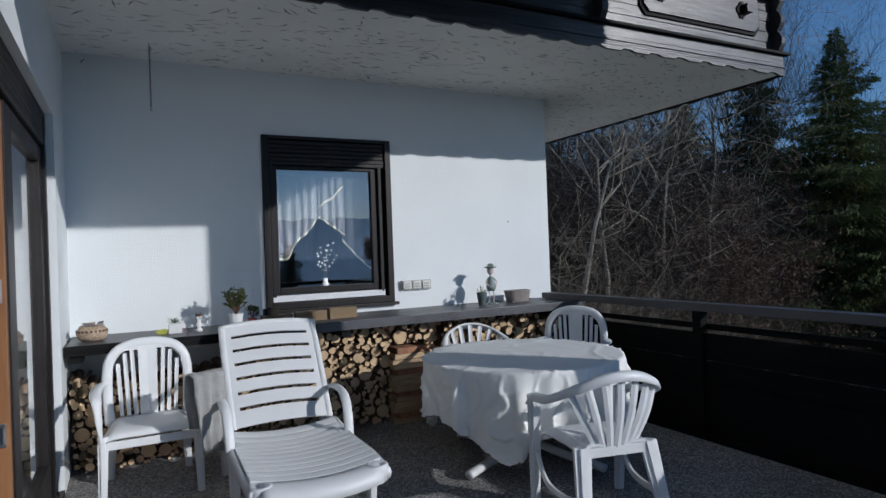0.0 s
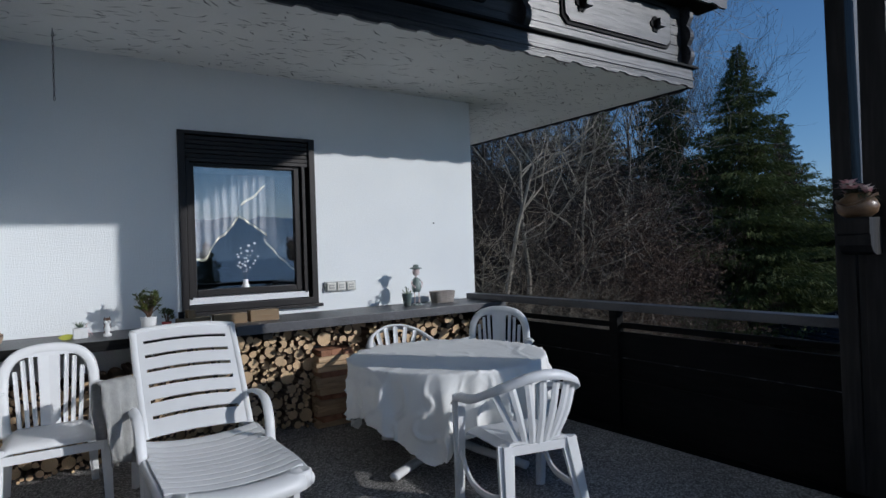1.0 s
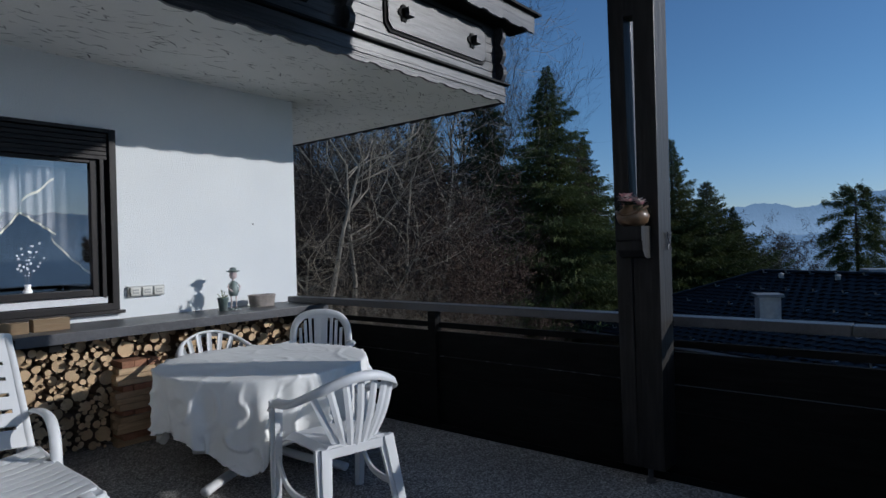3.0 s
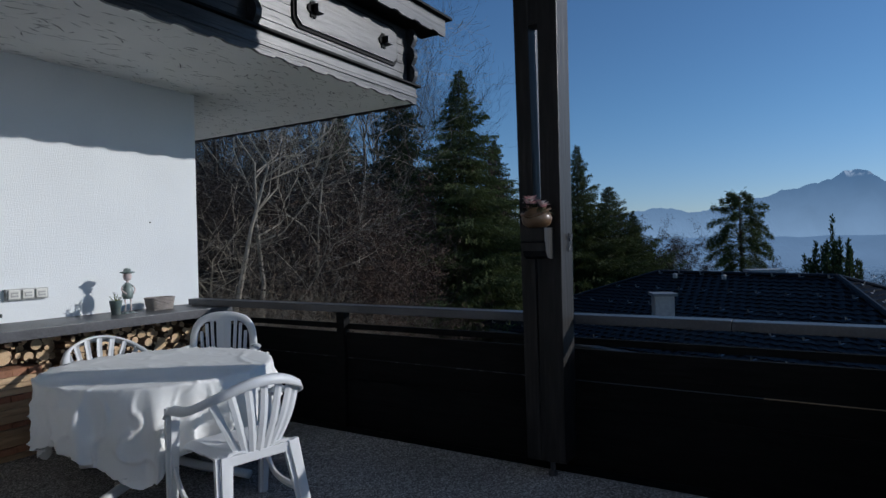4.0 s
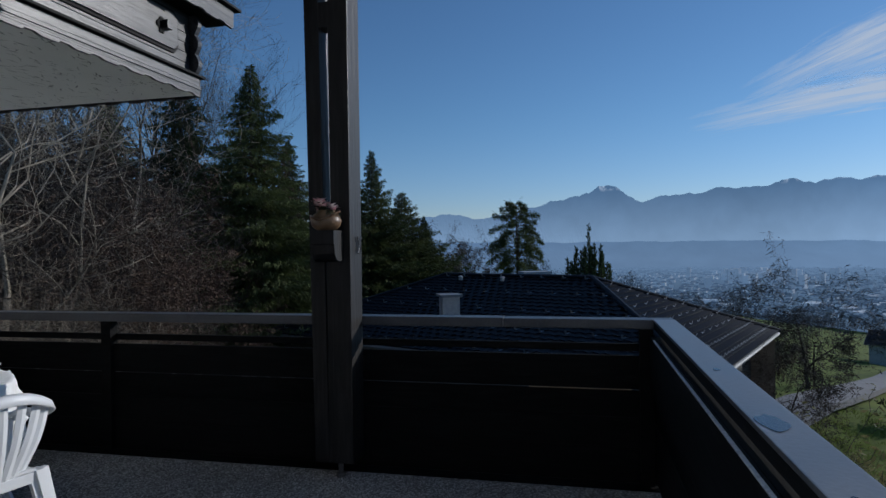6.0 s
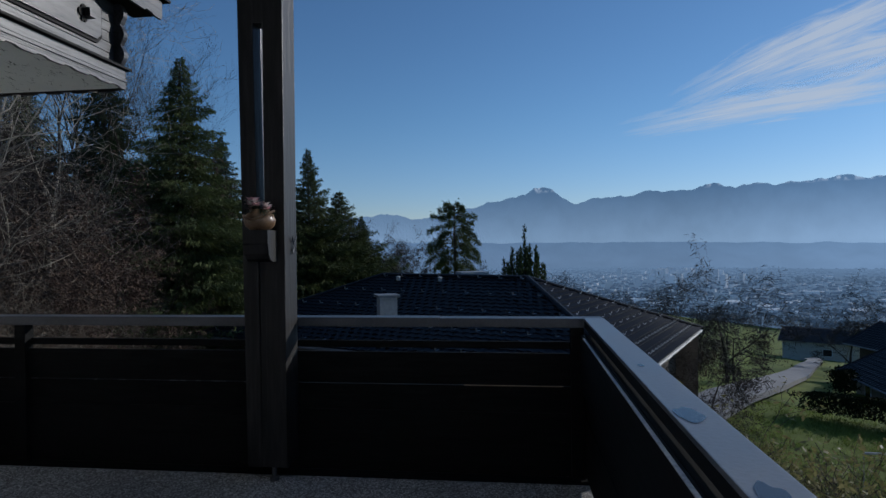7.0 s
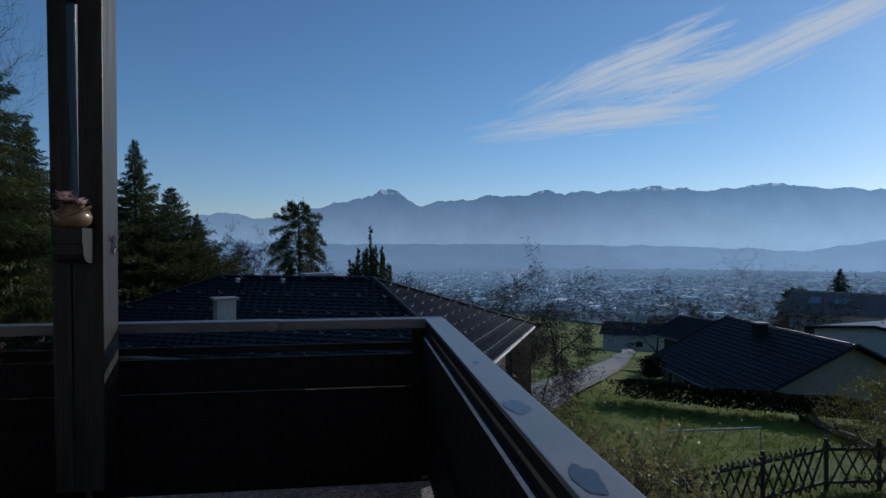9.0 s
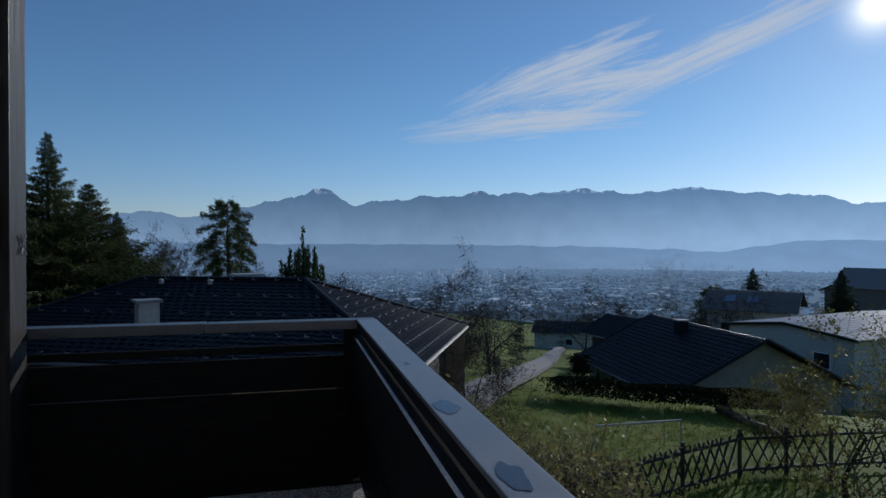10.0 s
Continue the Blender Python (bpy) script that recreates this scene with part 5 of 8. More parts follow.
# ---- wet stains on the side handrail ----
WET = surface("wet_dark_stain", (0.018, 0.021, 0.03), (0.028, 0.032, 0.042), 6, 0.25)
for x, y, a, b in ((1.676, -0.045, 0.075, 0.034), (1.139, -0.045, 0.075, 0.03), (2.35, -0.05, 0.022, 0.012), (0.6, -0.06, 0.06, 0.03)):
    bm = bmesh.new()
    lp = []
    for k in range(28):
        q = 2 * math.pi * k / 28
        w = 1 + 0.3 * noise.noise((math.cos(q) * 1.6 + x * 9, math.sin(q) * 1.6, 0.3))
        lp.append(bm.verts.new((x + a * w * math.cos(q), RY + y + b * w * math.sin(q), 1.0015)))
    bm.faces.new(lp)
    tagged(part("wet_stain", bm, WET), "dark wet stain on the handrail", "stain", "wet stains", "stuff")


# ---- neighbouring houses ----
HOUSEWHITE = surface("pale_house_plaster", (0.55, 0.52, 0.46), (0.48, 0.46, 0.41), 2, 0.9, bump=0.2, bscale=30)
TILE = surface("anthracite_roof_tile", (0.009, 0.0098, 0.0125), (0.016, 0.017, 0.021), 4, 0.5, bump=0.25, bscale=30, fine=0.3, vary=0.35, spec=0.14)
GUARD = surface("pale_snow_guard", (0.35, 0.34, 0.33), (0.45, 0.44, 0.42), 9, 0.5)
ZINC = surface("grey_zinc", (0.2, 0.205, 0.21), (0.27, 0.275, 0.28), 5, 0.6, metal=0.4)
ROOFGREY = surface("light_grey_sheet_roof", (0.36, 0.37, 0.38), (0.42, 0.43, 0.44), 2, 0.5, stretch=(1, 0.1, 1))
ROOFBROWN = surface("brown_grey_tiles", (0.12, 0.10, 0.085), (0.17, 0.145, 0.12), 3, 0.7, vary=0.2)
HOUSEBEIGE = surface("beige_house_plaster", (0.33, 0.3, 0.25), (0.27, 0.245, 0.21), 2, 0.9, bump=0.2, bscale=30)
HOUSEGREY = surface("grey_brown_house_plaster", (0.17, 0.155, 0.14), (0.12, 0.11, 0.10), 2, 0.9, bump=0.2, bscale=30)
DARKPANE = surface("dark_window_pane", (0.012, 0.014, 0.018), (0.02, 0.022, 0.027), 3, 0.12)
FENCEWOOD = surface("dark_weathered_fence_wood", (0.035, 0.028, 0.022), (0.06, 0.05, 0.04), 6, 0.8, bump=0.4, bscale=30, vary=0.25)
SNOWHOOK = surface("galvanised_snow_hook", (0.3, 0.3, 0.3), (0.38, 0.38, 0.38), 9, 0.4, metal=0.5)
SKYLIGHT = surface("skylight_pane", (0.12, 0.16, 0.22), (0.16, 0.2, 0.26), 3, 0.1)


def roof_face(parent, eave_a, eave_b, ridge_a, ridge_b, mat, courses, wave=0.30, guards=0):
    """Courses of wavy tiles, each lapping over the one below, on a face given by its eave and its ridge."""
    ea, eb, ra, rb = (Vector(p) for p in (eave_a, eave_b, ridge_a, ridge_b))
    nrm = (eb - ea).cross(ra - ea).normalized()
    if nrm.z < 0:
        nrm = -nrm
    gd = bmesh.new()
    for k in range(courses):
        u0, u1 = k / courses, min(1.0, (k + 1.12) / courses)
        a0, b0, a1, b1 = ea.lerp(ra, u0), eb.lerp(rb, u0), ea.lerp(ra, u1), eb.lerp(rb, u1)
        n = max(2, int((b0 - a0).length / wave * 4))
        verts, faces = [], []
        for i in range(n + 1):
            q = i / n
            h = nrm * (0.018 * math.sin(i * math.pi / 2) + 0.022)
            verts += [a0.lerp(b0, q) + h + nrm * 0.03, a1.lerp(b1, q) + h - nrm * 0.004, a0.lerp(b0, q) + h - nrm * 0.012]
        for i in range(n):
            o = 3 * i
            faces += [(o, o + 3, o + 4, o + 1), (o + 2, o + 5, o + 3, o)]
        me = bpy.data.meshes.new("tile_course")
        me.from_pydata([tuple(v) for v in verts], [], faces)
        me.materials.append(mat)
        ob = new("tile_course", me)
        ob.parent = parent
        if guards and k % guards == 1:
            L = (b0 - a0).length
            m = int(L / (0.36 if guards == 2 and k < 4 else 0.75))
            d = (b0 - a0).normalized()
            up = (a1 - a0).normalized()
            for i in range(m):
                c = a0.lerp(b0, (i + 0.5) / max(1, m)) + nrm * 0.075 + up * 0.12
                for p, s in ((c, (0.03, 0.012)),):
                    vs = [gd.verts.new(p + d * x * s[0] + up * y * 0.05 + nrm * z) for x, y, z in ((-1, -1, 0), (1, -1, 0), (1, 1, 0), (-1, 1, 0), (-1, -1, 0.1), (1, -1, 0.1))]
                    gd.faces.new(vs[:4])
                    gd.faces.new((vs[0], vs[1], vs[5], vs[4]))
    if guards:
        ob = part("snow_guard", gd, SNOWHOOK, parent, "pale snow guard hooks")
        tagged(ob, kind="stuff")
    else:
        gd.free()
    bm = bmesh.new()
    vs = [bm.verts.new(p - nrm * 0.03) for p in (ea, eb, rb, ra)]
    if (ra - rb).length < 1e-4:
        bm.verts.remove(vs[3])
        vs = vs[:3]
    f = bm.faces.new(vs)
    bmesh.ops.solidify(bm, geom=[f], thickness=0.12)
    part("roof_deck", bm, mat, parent)


def bar_between(bm, a, b, r, seg=6):
    tube(bm, [a, b], r, seg)


def hip_house():
    t = thing("house", label="neighbouring house with a hipped anthracite tile roof and chimney", category="house")
    F, N = Vector((21.8, -6.4, -1.5)), Vector((13.65, -2.73, -1.5))
    Ln, Lf = Vector((19.66, 10.6, -1.5)), Vector((27.8, 6.93, -1.5))
    r1, r2 = Vector((19.56, -0.49, 0.36)), Vector((21.9, 4.69, 0.36))
    roof_face(t, Ln, N, r2, r1, TILE, 22, guards=5)
    roof_face(t, N, F, r1, r1, TILE, 22, guards=2)
    roof_face(t, F, Lf, r1, r2, TILE, 10, wave=0.6)
    roof_face(t, Lf, Ln, r2, r2, TILE, 22)
    for a, b in ((r1, r2), (r1, N), (r1, F), (r2, Ln), (r2, Lf)):
        n = int((b - a).length / 0.38)
        for k in range(n):
            bm = bmesh.new()
            tube(bm, [a.lerp(b, k / n) + Vector((0, 0, 0.06)), a.lerp(b, (k + 1.08) / n) + Vector((0, 0, 0.045))], [0.085, 0.1], 8, 0.7)
            part("ridge_tile", bm, TILE, t)
    for a, b in ((N, F), (Ln, N), (F, Lf)):
        bm = bmesh.new()
        bar_between(bm, a + Vector((0, 0, -0.06)), b + Vector((0, 0, -0.06)), 0.055, 8)
        part("gutter", bm, ZINC, t)
        bm = bmesh.new()
        d = (b - a).normalized()
        side = Vector((-d.y, d.x, 0))
        c = (Ln + N + F + Lf) / 4
        if (c - a).dot(side) < 0:
            side = -side
        vs = [bm.verts.new(p) for p in (a + side * 0.7 + Vector((0, 0, -0.12)), b + side * 0.7 + Vector((0, 0, -0.12)), b + side * 0.7 + Vector((0, 0, -4.2)), a + side * 0.7 + Vector((0, 0, -4.2)))]
        f = bm.faces.new(vs)
        bmesh.ops.solidify(bm, geom=[f], thickness=0.2)
        part("wall", bm, HOUSEGREY, t)
        bm = bmesh.new()
        vs = [bm.verts.new(p + Vector((0, 0, -0.1))) for p in (a, b, b + side * 0.75, a + side * 0.75)]
        bm.faces.new(vs)
        part("eave_board", bm, HOUSEGREY, t)
    # chimney and roof hatch
    ch = bmesh.new()
    az = radians(11.65)
    cx, cy = 17.2 * math.cos(az), 17.2 * math.sin(az)
    box(ch, -0.26, 0.26, -0.24, 0.24, -0.75, 0.0, m=Matrix.Translation((cx, cy, 0.02)) @ Matrix.Rotation(radians(24), 4, "Z"))
    part("chimney", ch, GUARD, t, "pale plastered chimney")
    ch = bmesh.new()
    box(ch, -0.33, 0.33, -0.31, 0.31, 0.0, 0.07, m=Matrix.Translation((cx, cy, 0.025)) @ Matrix.Rotation(radians(24), 4, "Z"))
    part("chimney_cap", ch, ZINC, t)
    hb = bmesh.new()
    box(hb, -0.35, 0.35, -0.5, 0.5, 0.0, 0.22, m=Matrix.Translation((21.4, 1.4, 0.3)) @ Matrix.Rotation(radians(24), 4, "Z"))
    part("roof_hatch", hb, GUARD, t)
    for q in (0.12, 0.42):
        p = r2.lerp(r1, q)
        bm = bmesh.new()
        lathe(bm, [(0.07, 0), (0.07, 0.12), (0.1, 0.13), (0.0, 0.17)], 10, Matrix.Translation(p + Vector((-0.5, -0.1, -0.12))))
        part("vent", bm, GUARD, t)


hip_house()


def gable_house(name_label, origin, az, length, half, z_eave, z_ridge, z_base, roof, wall, over=0.5, courses=12, windows=(), chim=None, skylights=()):
    """Ridge along local x from 0 to length, at az degrees; slopes to both sides."""
    t = thing("house", (origin[0], origin[1], 0), name_label, "house", rz=az)
    bm = bmesh.new()
    h2 = half - over
    zw = z_eave + (z_ridge - z_eave) * over / half
    out = [(-h2, z_base), (h2, z_base), (h2, zw - 0.1), (0, z_ridge - 0.12), (-h2, zw - 0.1)]
    prism(bm, out, length - 2 * over, Matrix(((0, 0, 1, over), (1, 0, 0, 0), (0, 1, 0, 0), (0, 0, 0, 1))))
    part("wall", bm, wall, t)
    for s in (-1, 1):
        roof_face(t, (0, s * half, z_eave), (length, s * half, z_eave), (0, 0, z_ridge), (length, 0, z_ridge), roof, courses)
        for x in (-0.01, length + 0.01):
            bm = bmesh.new()
            tube(bm, [(x, s * half, z_eave), (x, 0, z_ridge)], 0.07, 4, 1.4)
            part("verge_board", bm, BROWNFRAME, t)
        bm = bmesh.new()
        bar_between(bm, Vector((0, s * (half + 0.05), z_eave - 0.05)), Vector((length, s * (half + 0.05), z_eave - 0.05)), 0.06, 6)
        part("gutter", bm, ZINC, t)
    for (wall_id, u, z, w, h) in windows:
        if wall_id == "gable":
            p = part("window", cbox(over - 0.03, over + 0.02, u - w / 2, u + w / 2, z, z + h), SASHWHITE, t)
            part("pane", cbox(over - 0.036, over - 0.031, u - w / 2 + 0.07, u + w / 2 - 0.07, z + 0.07, z + h - 0.07), DARKPANE, p)
        else:
            s = 1 if wall_id == "left" else -1
            ya, yb = sorted((s * (h2 - 0.02), s * (h2 + 0.03)))
            p = part("window", cbox(u - w / 2, u + w / 2, ya, yb, z, z + h), SASHWHITE, t)
            ya, yb = sorted((s * (h2 + 0.031), s * (h2 + 0.036)))
            part("pane", cbox(u - w / 2 + 0.07, u + w / 2 - 0.07, ya, yb, z + 0.07, z + h - 0.07), DARKPANE, p)
    if chim:
        part("chimney", cbox(chim - 0.3, chim + 0.3, 0.6, 1.2, z_eave, z_ridge + 0.2), NEARBLACK, t)
        part("chimney_cap", cbox(chim - 0.36, chim + 0.36, 0.54, 1.26, z_ridge + 0.2, z_ridge + 0.27), ZINC, t)
    for u, v in skylights:
        p = Vector((u, half * (1 - v), z_eave + (z_ridge - z_eave) * v))
        a = math.atan2(z_ridge - z_eave, half)
        bm = bmesh.new()
        box(bm, -0.5, 0.5, -0.7, 0.7, 0.05, 0.16, m=Matrix.Translation(p) @ Matrix.Rotation(-a, 4, "X"))
        part("skylight", bm, SKYLIGHT, t)
    return t


# bluish haze glow painted into the far dark roofs
HAZYROOF = painted_haze("dark_roof_painted_haze", (0.02, 0.02, 0.023), (0.03, 0.03, 0.034), 2, (0.03, 0.055, 0.1), 0.5)
# bungalow with a dark roof below the garden, its gable towards the terrace
gable_house("bungalow with a dark tiled roof below the garden hedge", (25.9, -23.2), -4.5, 11.7, 5.5, -6.05, -3.3, -9.5, TILE, HOUSEBEIGE, 0.7, 18, [("gable", -0.9, -7.1, 1.0, 1.0), ("left", 9.6, -7.6, 0.7, 1.5), ("left", 7.2, -7.2, 1.2, 1.1)], chim=6.5)
gable_house("low dark roofed annex behind the bungalow", (41.3, -28.7), 11, 8.0, 3.0, -6.1, -4.6, -11, TILE, FENCEWOOD, 0.7, 12, [("left", 4.0, -8.6, 1.2, 1.1)])
gable_house("white house with a dark roof down the lane", (99.5, -52.5), 60, 11.0, 4.4, -13.9, -12.2, -19.5, TILE, HOUSEWHITE, 0.5, 10, [("gable", 0.4, -16.0, 1.5, 1.2), ("left", 4.5, -16.0, 1.3, 1.1), ("right", 4, -16.0, 1.2, 1.0)])
gable_house("wide house with a light grey sheet roof", (36.0, -33.4), -77, 19.0, 5.0, -4.6, -4.0, -11, ROOFGREY, HOUSEWHITE, 0.4, 10, [("gable", -2.5, -6.8, 1.2, 1.1), ("gable", 2.0, -6.8, 1.2, 1.1), ("left", 3.5, -6.8, 1.2, 1.1)])
gable_house("house with a brown roof and two skylights", (52.3, -50.9), 40, 9.0, 4.4, -5.2, -3.4, -12, ROOFBROWN, HOUSEWHITE, 0.6, 12, [("left", 2.5, -7.9, 1.2, 1.2), ("left", 6.5, -7.9, 1.2, 1.2)], skylights=[(4.2, 0.5), (6.4, 0.5)])
gable_house("large dark roofed house with gables further off", (73.2, -82.1), -62, 18.0, 6.0, -5.6, -2.6, -14, HAZYROOF, HOUSEGREY, 0.6, 10, [("right", 5, -7.6, 1.2, 1.4), ("right", 11, -7.6, 1.2, 1.4)])
gable_house("dark gabled wing of the large house", (65.7, -82.6), 20, 9.0, 4.0, -4.6, -1.9, -14, HAZYROOF, HOUSEGREY, 0.5, 8, [("gable", 0, -5.6, 1.1, 1.2)])


# ---- lane, hedge, fence, goal in the garden ----
ASPHALT = surface("pale_grey_lane", (0.13, 0.13, 0.137), (0.19, 0.19, 0.197), 1.5, 0.8, bump=0.4, bscale=30)
HEDGEMAT = surface("dark_hedge_leaf", (0.013, 0.018, 0.008), (0.026, 0.032, 0.013), 5, 0.9, vary=0.5, spec=0.04)


def lane():
    bm = bmesh.new()
    pts = curve_pts([(19.5, -5.0, 0), (24.5, -8.2, 0), (30, -11.4, 0), (36, -14.6, 0), (46, -19.8, 0), (60, -26.6, 0), (80, -36.5, 0), (96, -43, 0)], 8)
    rows = []
    for i, p in enumerate(pts):
        d = (pts[min(i + 1, len(pts) - 1)] - pts[max(i - 1, 0)]).normalized()
        s = Vector((d.y, -d.x, 0))
        rows.append([(*(p + s * w).xy, height(*(p + s * w).xy) + 0.17) for w in (-0.8, -0.4, 0, 0.4, 0.8)])
    strip(bm, rows, -0.25)
    tagged(part("road", bm, ASPHALT), "pale grey asphalt lane between lawns", "road", kind="structure")


lane()


def leafy_mass(name, label, cat, fn, count, size, mat, seed, kind=""):
    """Many small leaves spread over the places that fn(rnd) gives."""
    rnd = random.Random(seed)
    verts, faces = [], []
    for k in range(count):
        p = Vector(fn(rnd))
        d = Vector((rnd.gauss(0, 1), rnd.gauss(0, 1), rnd.gauss(0, 1))).normalized()
        e = d.orthogonal().normalized()
        s = size * rnd.uniform(0.6, 1.3)
        o = len(verts)
        verts += [p - d * s, p + e * s * 0.45, p + d * s, p - e * s * 0.45]
        faces += [(o, o + 1, o + 2, o + 3)]
    me = bpy.data.meshes.new(name)
    me.from_pydata([tuple(v) for v in verts], [], faces)
    me.materials.append(mat)
    return tagged(new(name, me), label, cat, kind=kind)


def hedge_pts(rnd, a, b, w, h):
    q = rnd.random()
    x, y = a[0] + (b[0] - a[0]) * q, a[1] + (b[1] - a[1]) * q
    x, y = x + rnd.gauss(0, w * 0.4), y + rnd.gauss(0, w * 0.4)
    top = h * (0.85 + 0.25 * noise.noise((x * 0.7, y * 0.7, 0)))
    return x, y, height(x, y) + 0.2 + top * (1 - rnd.random() ** 2)


leafy_mass("hedge", "long dark trimmed hedge before the bungalow", "hedge", lambda r: hedge_pts(r, (23.5, -10.6), (19.4, -17.6), 0.8, 0.8), 14000, 0.06, HEDGEMAT, 1)
leafy_mass("hedge", "dark hedge along the lane", "hedge", lambda r: hedge_pts(r, (33, -16.4), (44, -22.4), 0.7, 1.2), 6000, 0.08, HEDGEMAT, 2)


def lattice_fence():
    t = thing("lattice_fence", label="dark weathered wooden lattice fence across the lawn", category="fence")
    ctrl = [(10.4, -4.6), (11.8, -6.8), (13.4, -11.25), (13.3, -14.0), (12.9, -19.0)]
    for a, b in zip(ctrl, ctrl[1:]):
        a, b = Vector((*a, 0)), Vector((*b, 0))
        L = (b - a).length
        d = (b - a).normalized()

        def g(u, z):
            p = a + d * u
            return Vector((p.x, p.y, height(p.x, p.y) + z))

        for u in (0.0, L / 2):
            bm = bmesh.new()
            tube(bm, [g(u, -0.2), g(u, 1.28)], 0.05, 8)
            part("post", bm, FENCEWOOD, t)
        for z in (0.22, 1.02):
            bm = bmesh.new()
            tube(bm, [g(0, z), g(L / 2, z), g(L, z)], 0.042, 6)
            part("rail", bm, FENCEWOOD, t)
        n = int(L / 0.34)
        for k in range(n):
            u = L * k / n
            for s, off in ((1, 0.03), (-1, -0.03)):
                u1 = u + s * 0.62
                if 0 <= u1 <= L + 0.2:
                    bm = bmesh.new()
                    o = Vector((d.y, -d.x, 0)) * off
                    tube(bm, [g(u, 0.08) + o, g(u1, 1.16) + o], 0.031, 5, 0.6)
                    part("picket", bm, FENCEWOOD, t)


lattice_fence()


def goal():
    t = thing("football_goal", label="small white football goal frame on the lawn", category="goal")
    bm = bmesh.new()
    a, b = Vector((15.3, -8.15, 0)), Vector((15.5, -11.0, 0))
    za, zb = height(a.x, a.y), height(b.x, b.y)
    tube(bm, [(a.x, a.y, za), (a.x, a.y, za + 1.0), (b.x, b.y, zb + 1.0), (b.x, b.y, zb)], 0.03, 6)
    part("goal_frame", bm, GUARD, t)


goal()


def lawn_tufts():
    """Short blades in tufts over the lawn between the fence and the hedge."""
    rnd = random.Random(8)
    verts, faces = [], []
    for k in range(5200):
        az, d = rnd.uniform(-47, -17), rnd.uniform(12.5, 28)
        x, y = polar(az, d)
        if noise.noise((x * 0.5, y * 0.5, 2)) < rnd.uniform(-0.6, 0.2):
            continue
        z = height(x, y)
        for q in range(7):
            bx, by = x + rnd.gauss(0, 0.09), y + rnd.gauss(0, 0.09)
            a, h = rnd.uniform(0, 6.28), rnd.uniform(0.05, 0.15)
            c, s_ = math.cos(a) * 0.011, math.sin(a) * 0.011
            o = len(verts)
            verts += [(bx - c, by - s_, z - 0.02), (bx + c, by + s_, z - 0.02), (bx + rnd.gauss(0, 0.05), by + rnd.gauss(0, 0.05), z + h)]
            faces.append((o, o + 1, o + 2))
    me = bpy.data.meshes.new("grass")
    me.from_pydata(verts, [], faces)
    me.materials.append(leafy(surface("grass_blades", (0.07, 0.11, 0.018), (0.16, 0.2, 0.045), 0.8, 0.7, vary=0.5, spec=0.2), 0.4))
    tagged(new("grass", me), "uneven green tufts of winter grass on the lawn", "grass", kind="stuff")


def felled_trunk():
    """A long dark bar on the lawn behind the fence, added where the view has a dark band."""
    t = thing("felled_trunk", label="long dark round bar lying on the lawn", category="log")
    a, b = polar(-38.3, 25.5), polar(-43.6, 21.8)
    pts = []
    for k in range(9):
        q = k / 8
        x, y = a[0] + (b[0] - a[0]) * q, a[1] + (b[1] - a[1]) * q
        pts.append((x + 0.05 * math.sin(q * 7), y, height(x, y) + 0.12 + 0.03 * math.sin(q * 11)))
    bm = bmesh.new()
    tube(bm, pts, [0.17 - 0.008 * k for k in range(9)], 10)
    part("trunk", bm, FENCEWOOD, t, smooth=True)
    for q, ln in ((2, 0.5), (4, 0.4), (6, 0.45)):
        bm = bmesh.new()
        tube(bm, [Vector(pts[q]), Vector(pts[q]) + Vector((0.1, 0.15, ln))], [0.05, 0.025], 6)
        part("branch_stub", bm, FENCEWOOD, t)


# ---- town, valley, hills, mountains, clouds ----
# haze over town and valley is emission inside these materials
TOWN = painted_haze("town_walls_painted_haze", (0.75, 0.74, 0.72), (0.5, 0.48, 0.46), 0.01, (0.12, 0.19, 0.3), 0.42, vary=0.8)
TOWNROOF = painted_haze("town_roofs_painted_haze", (0.10, 0.08, 0.07), (0.16, 0.13, 0.12), 0.01, (0.07, 0.12, 0.2), 0.72, vary=0.4)
TOWNTREES = painted_haze("town_trees_painted_haze", (0.03, 0.035, 0.02), (0.05, 0.05, 0.03), 0.01, (0.05, 0.088, 0.15), 0.68, vary=0.5)
NEARWOOD = painted_haze("nearer_woods_painted_haze", (0.035, 0.03, 0.025), (0.06, 0.05, 0.04), 0.05, (0.03, 0.05, 0.085), 0.42, vary=0.4)
VALLEY = painted_haze("valley_floor_painted_haze", (0.05, 0.06, 0.04), (0.10, 0.10, 0.06), 0.004, (0.10, 0.165, 0.262), 0.74)


def polar(az, r):
    return r * math.cos(radians(az)), r * math.sin(radians(az))


felled_trunk()
lawn_tufts()


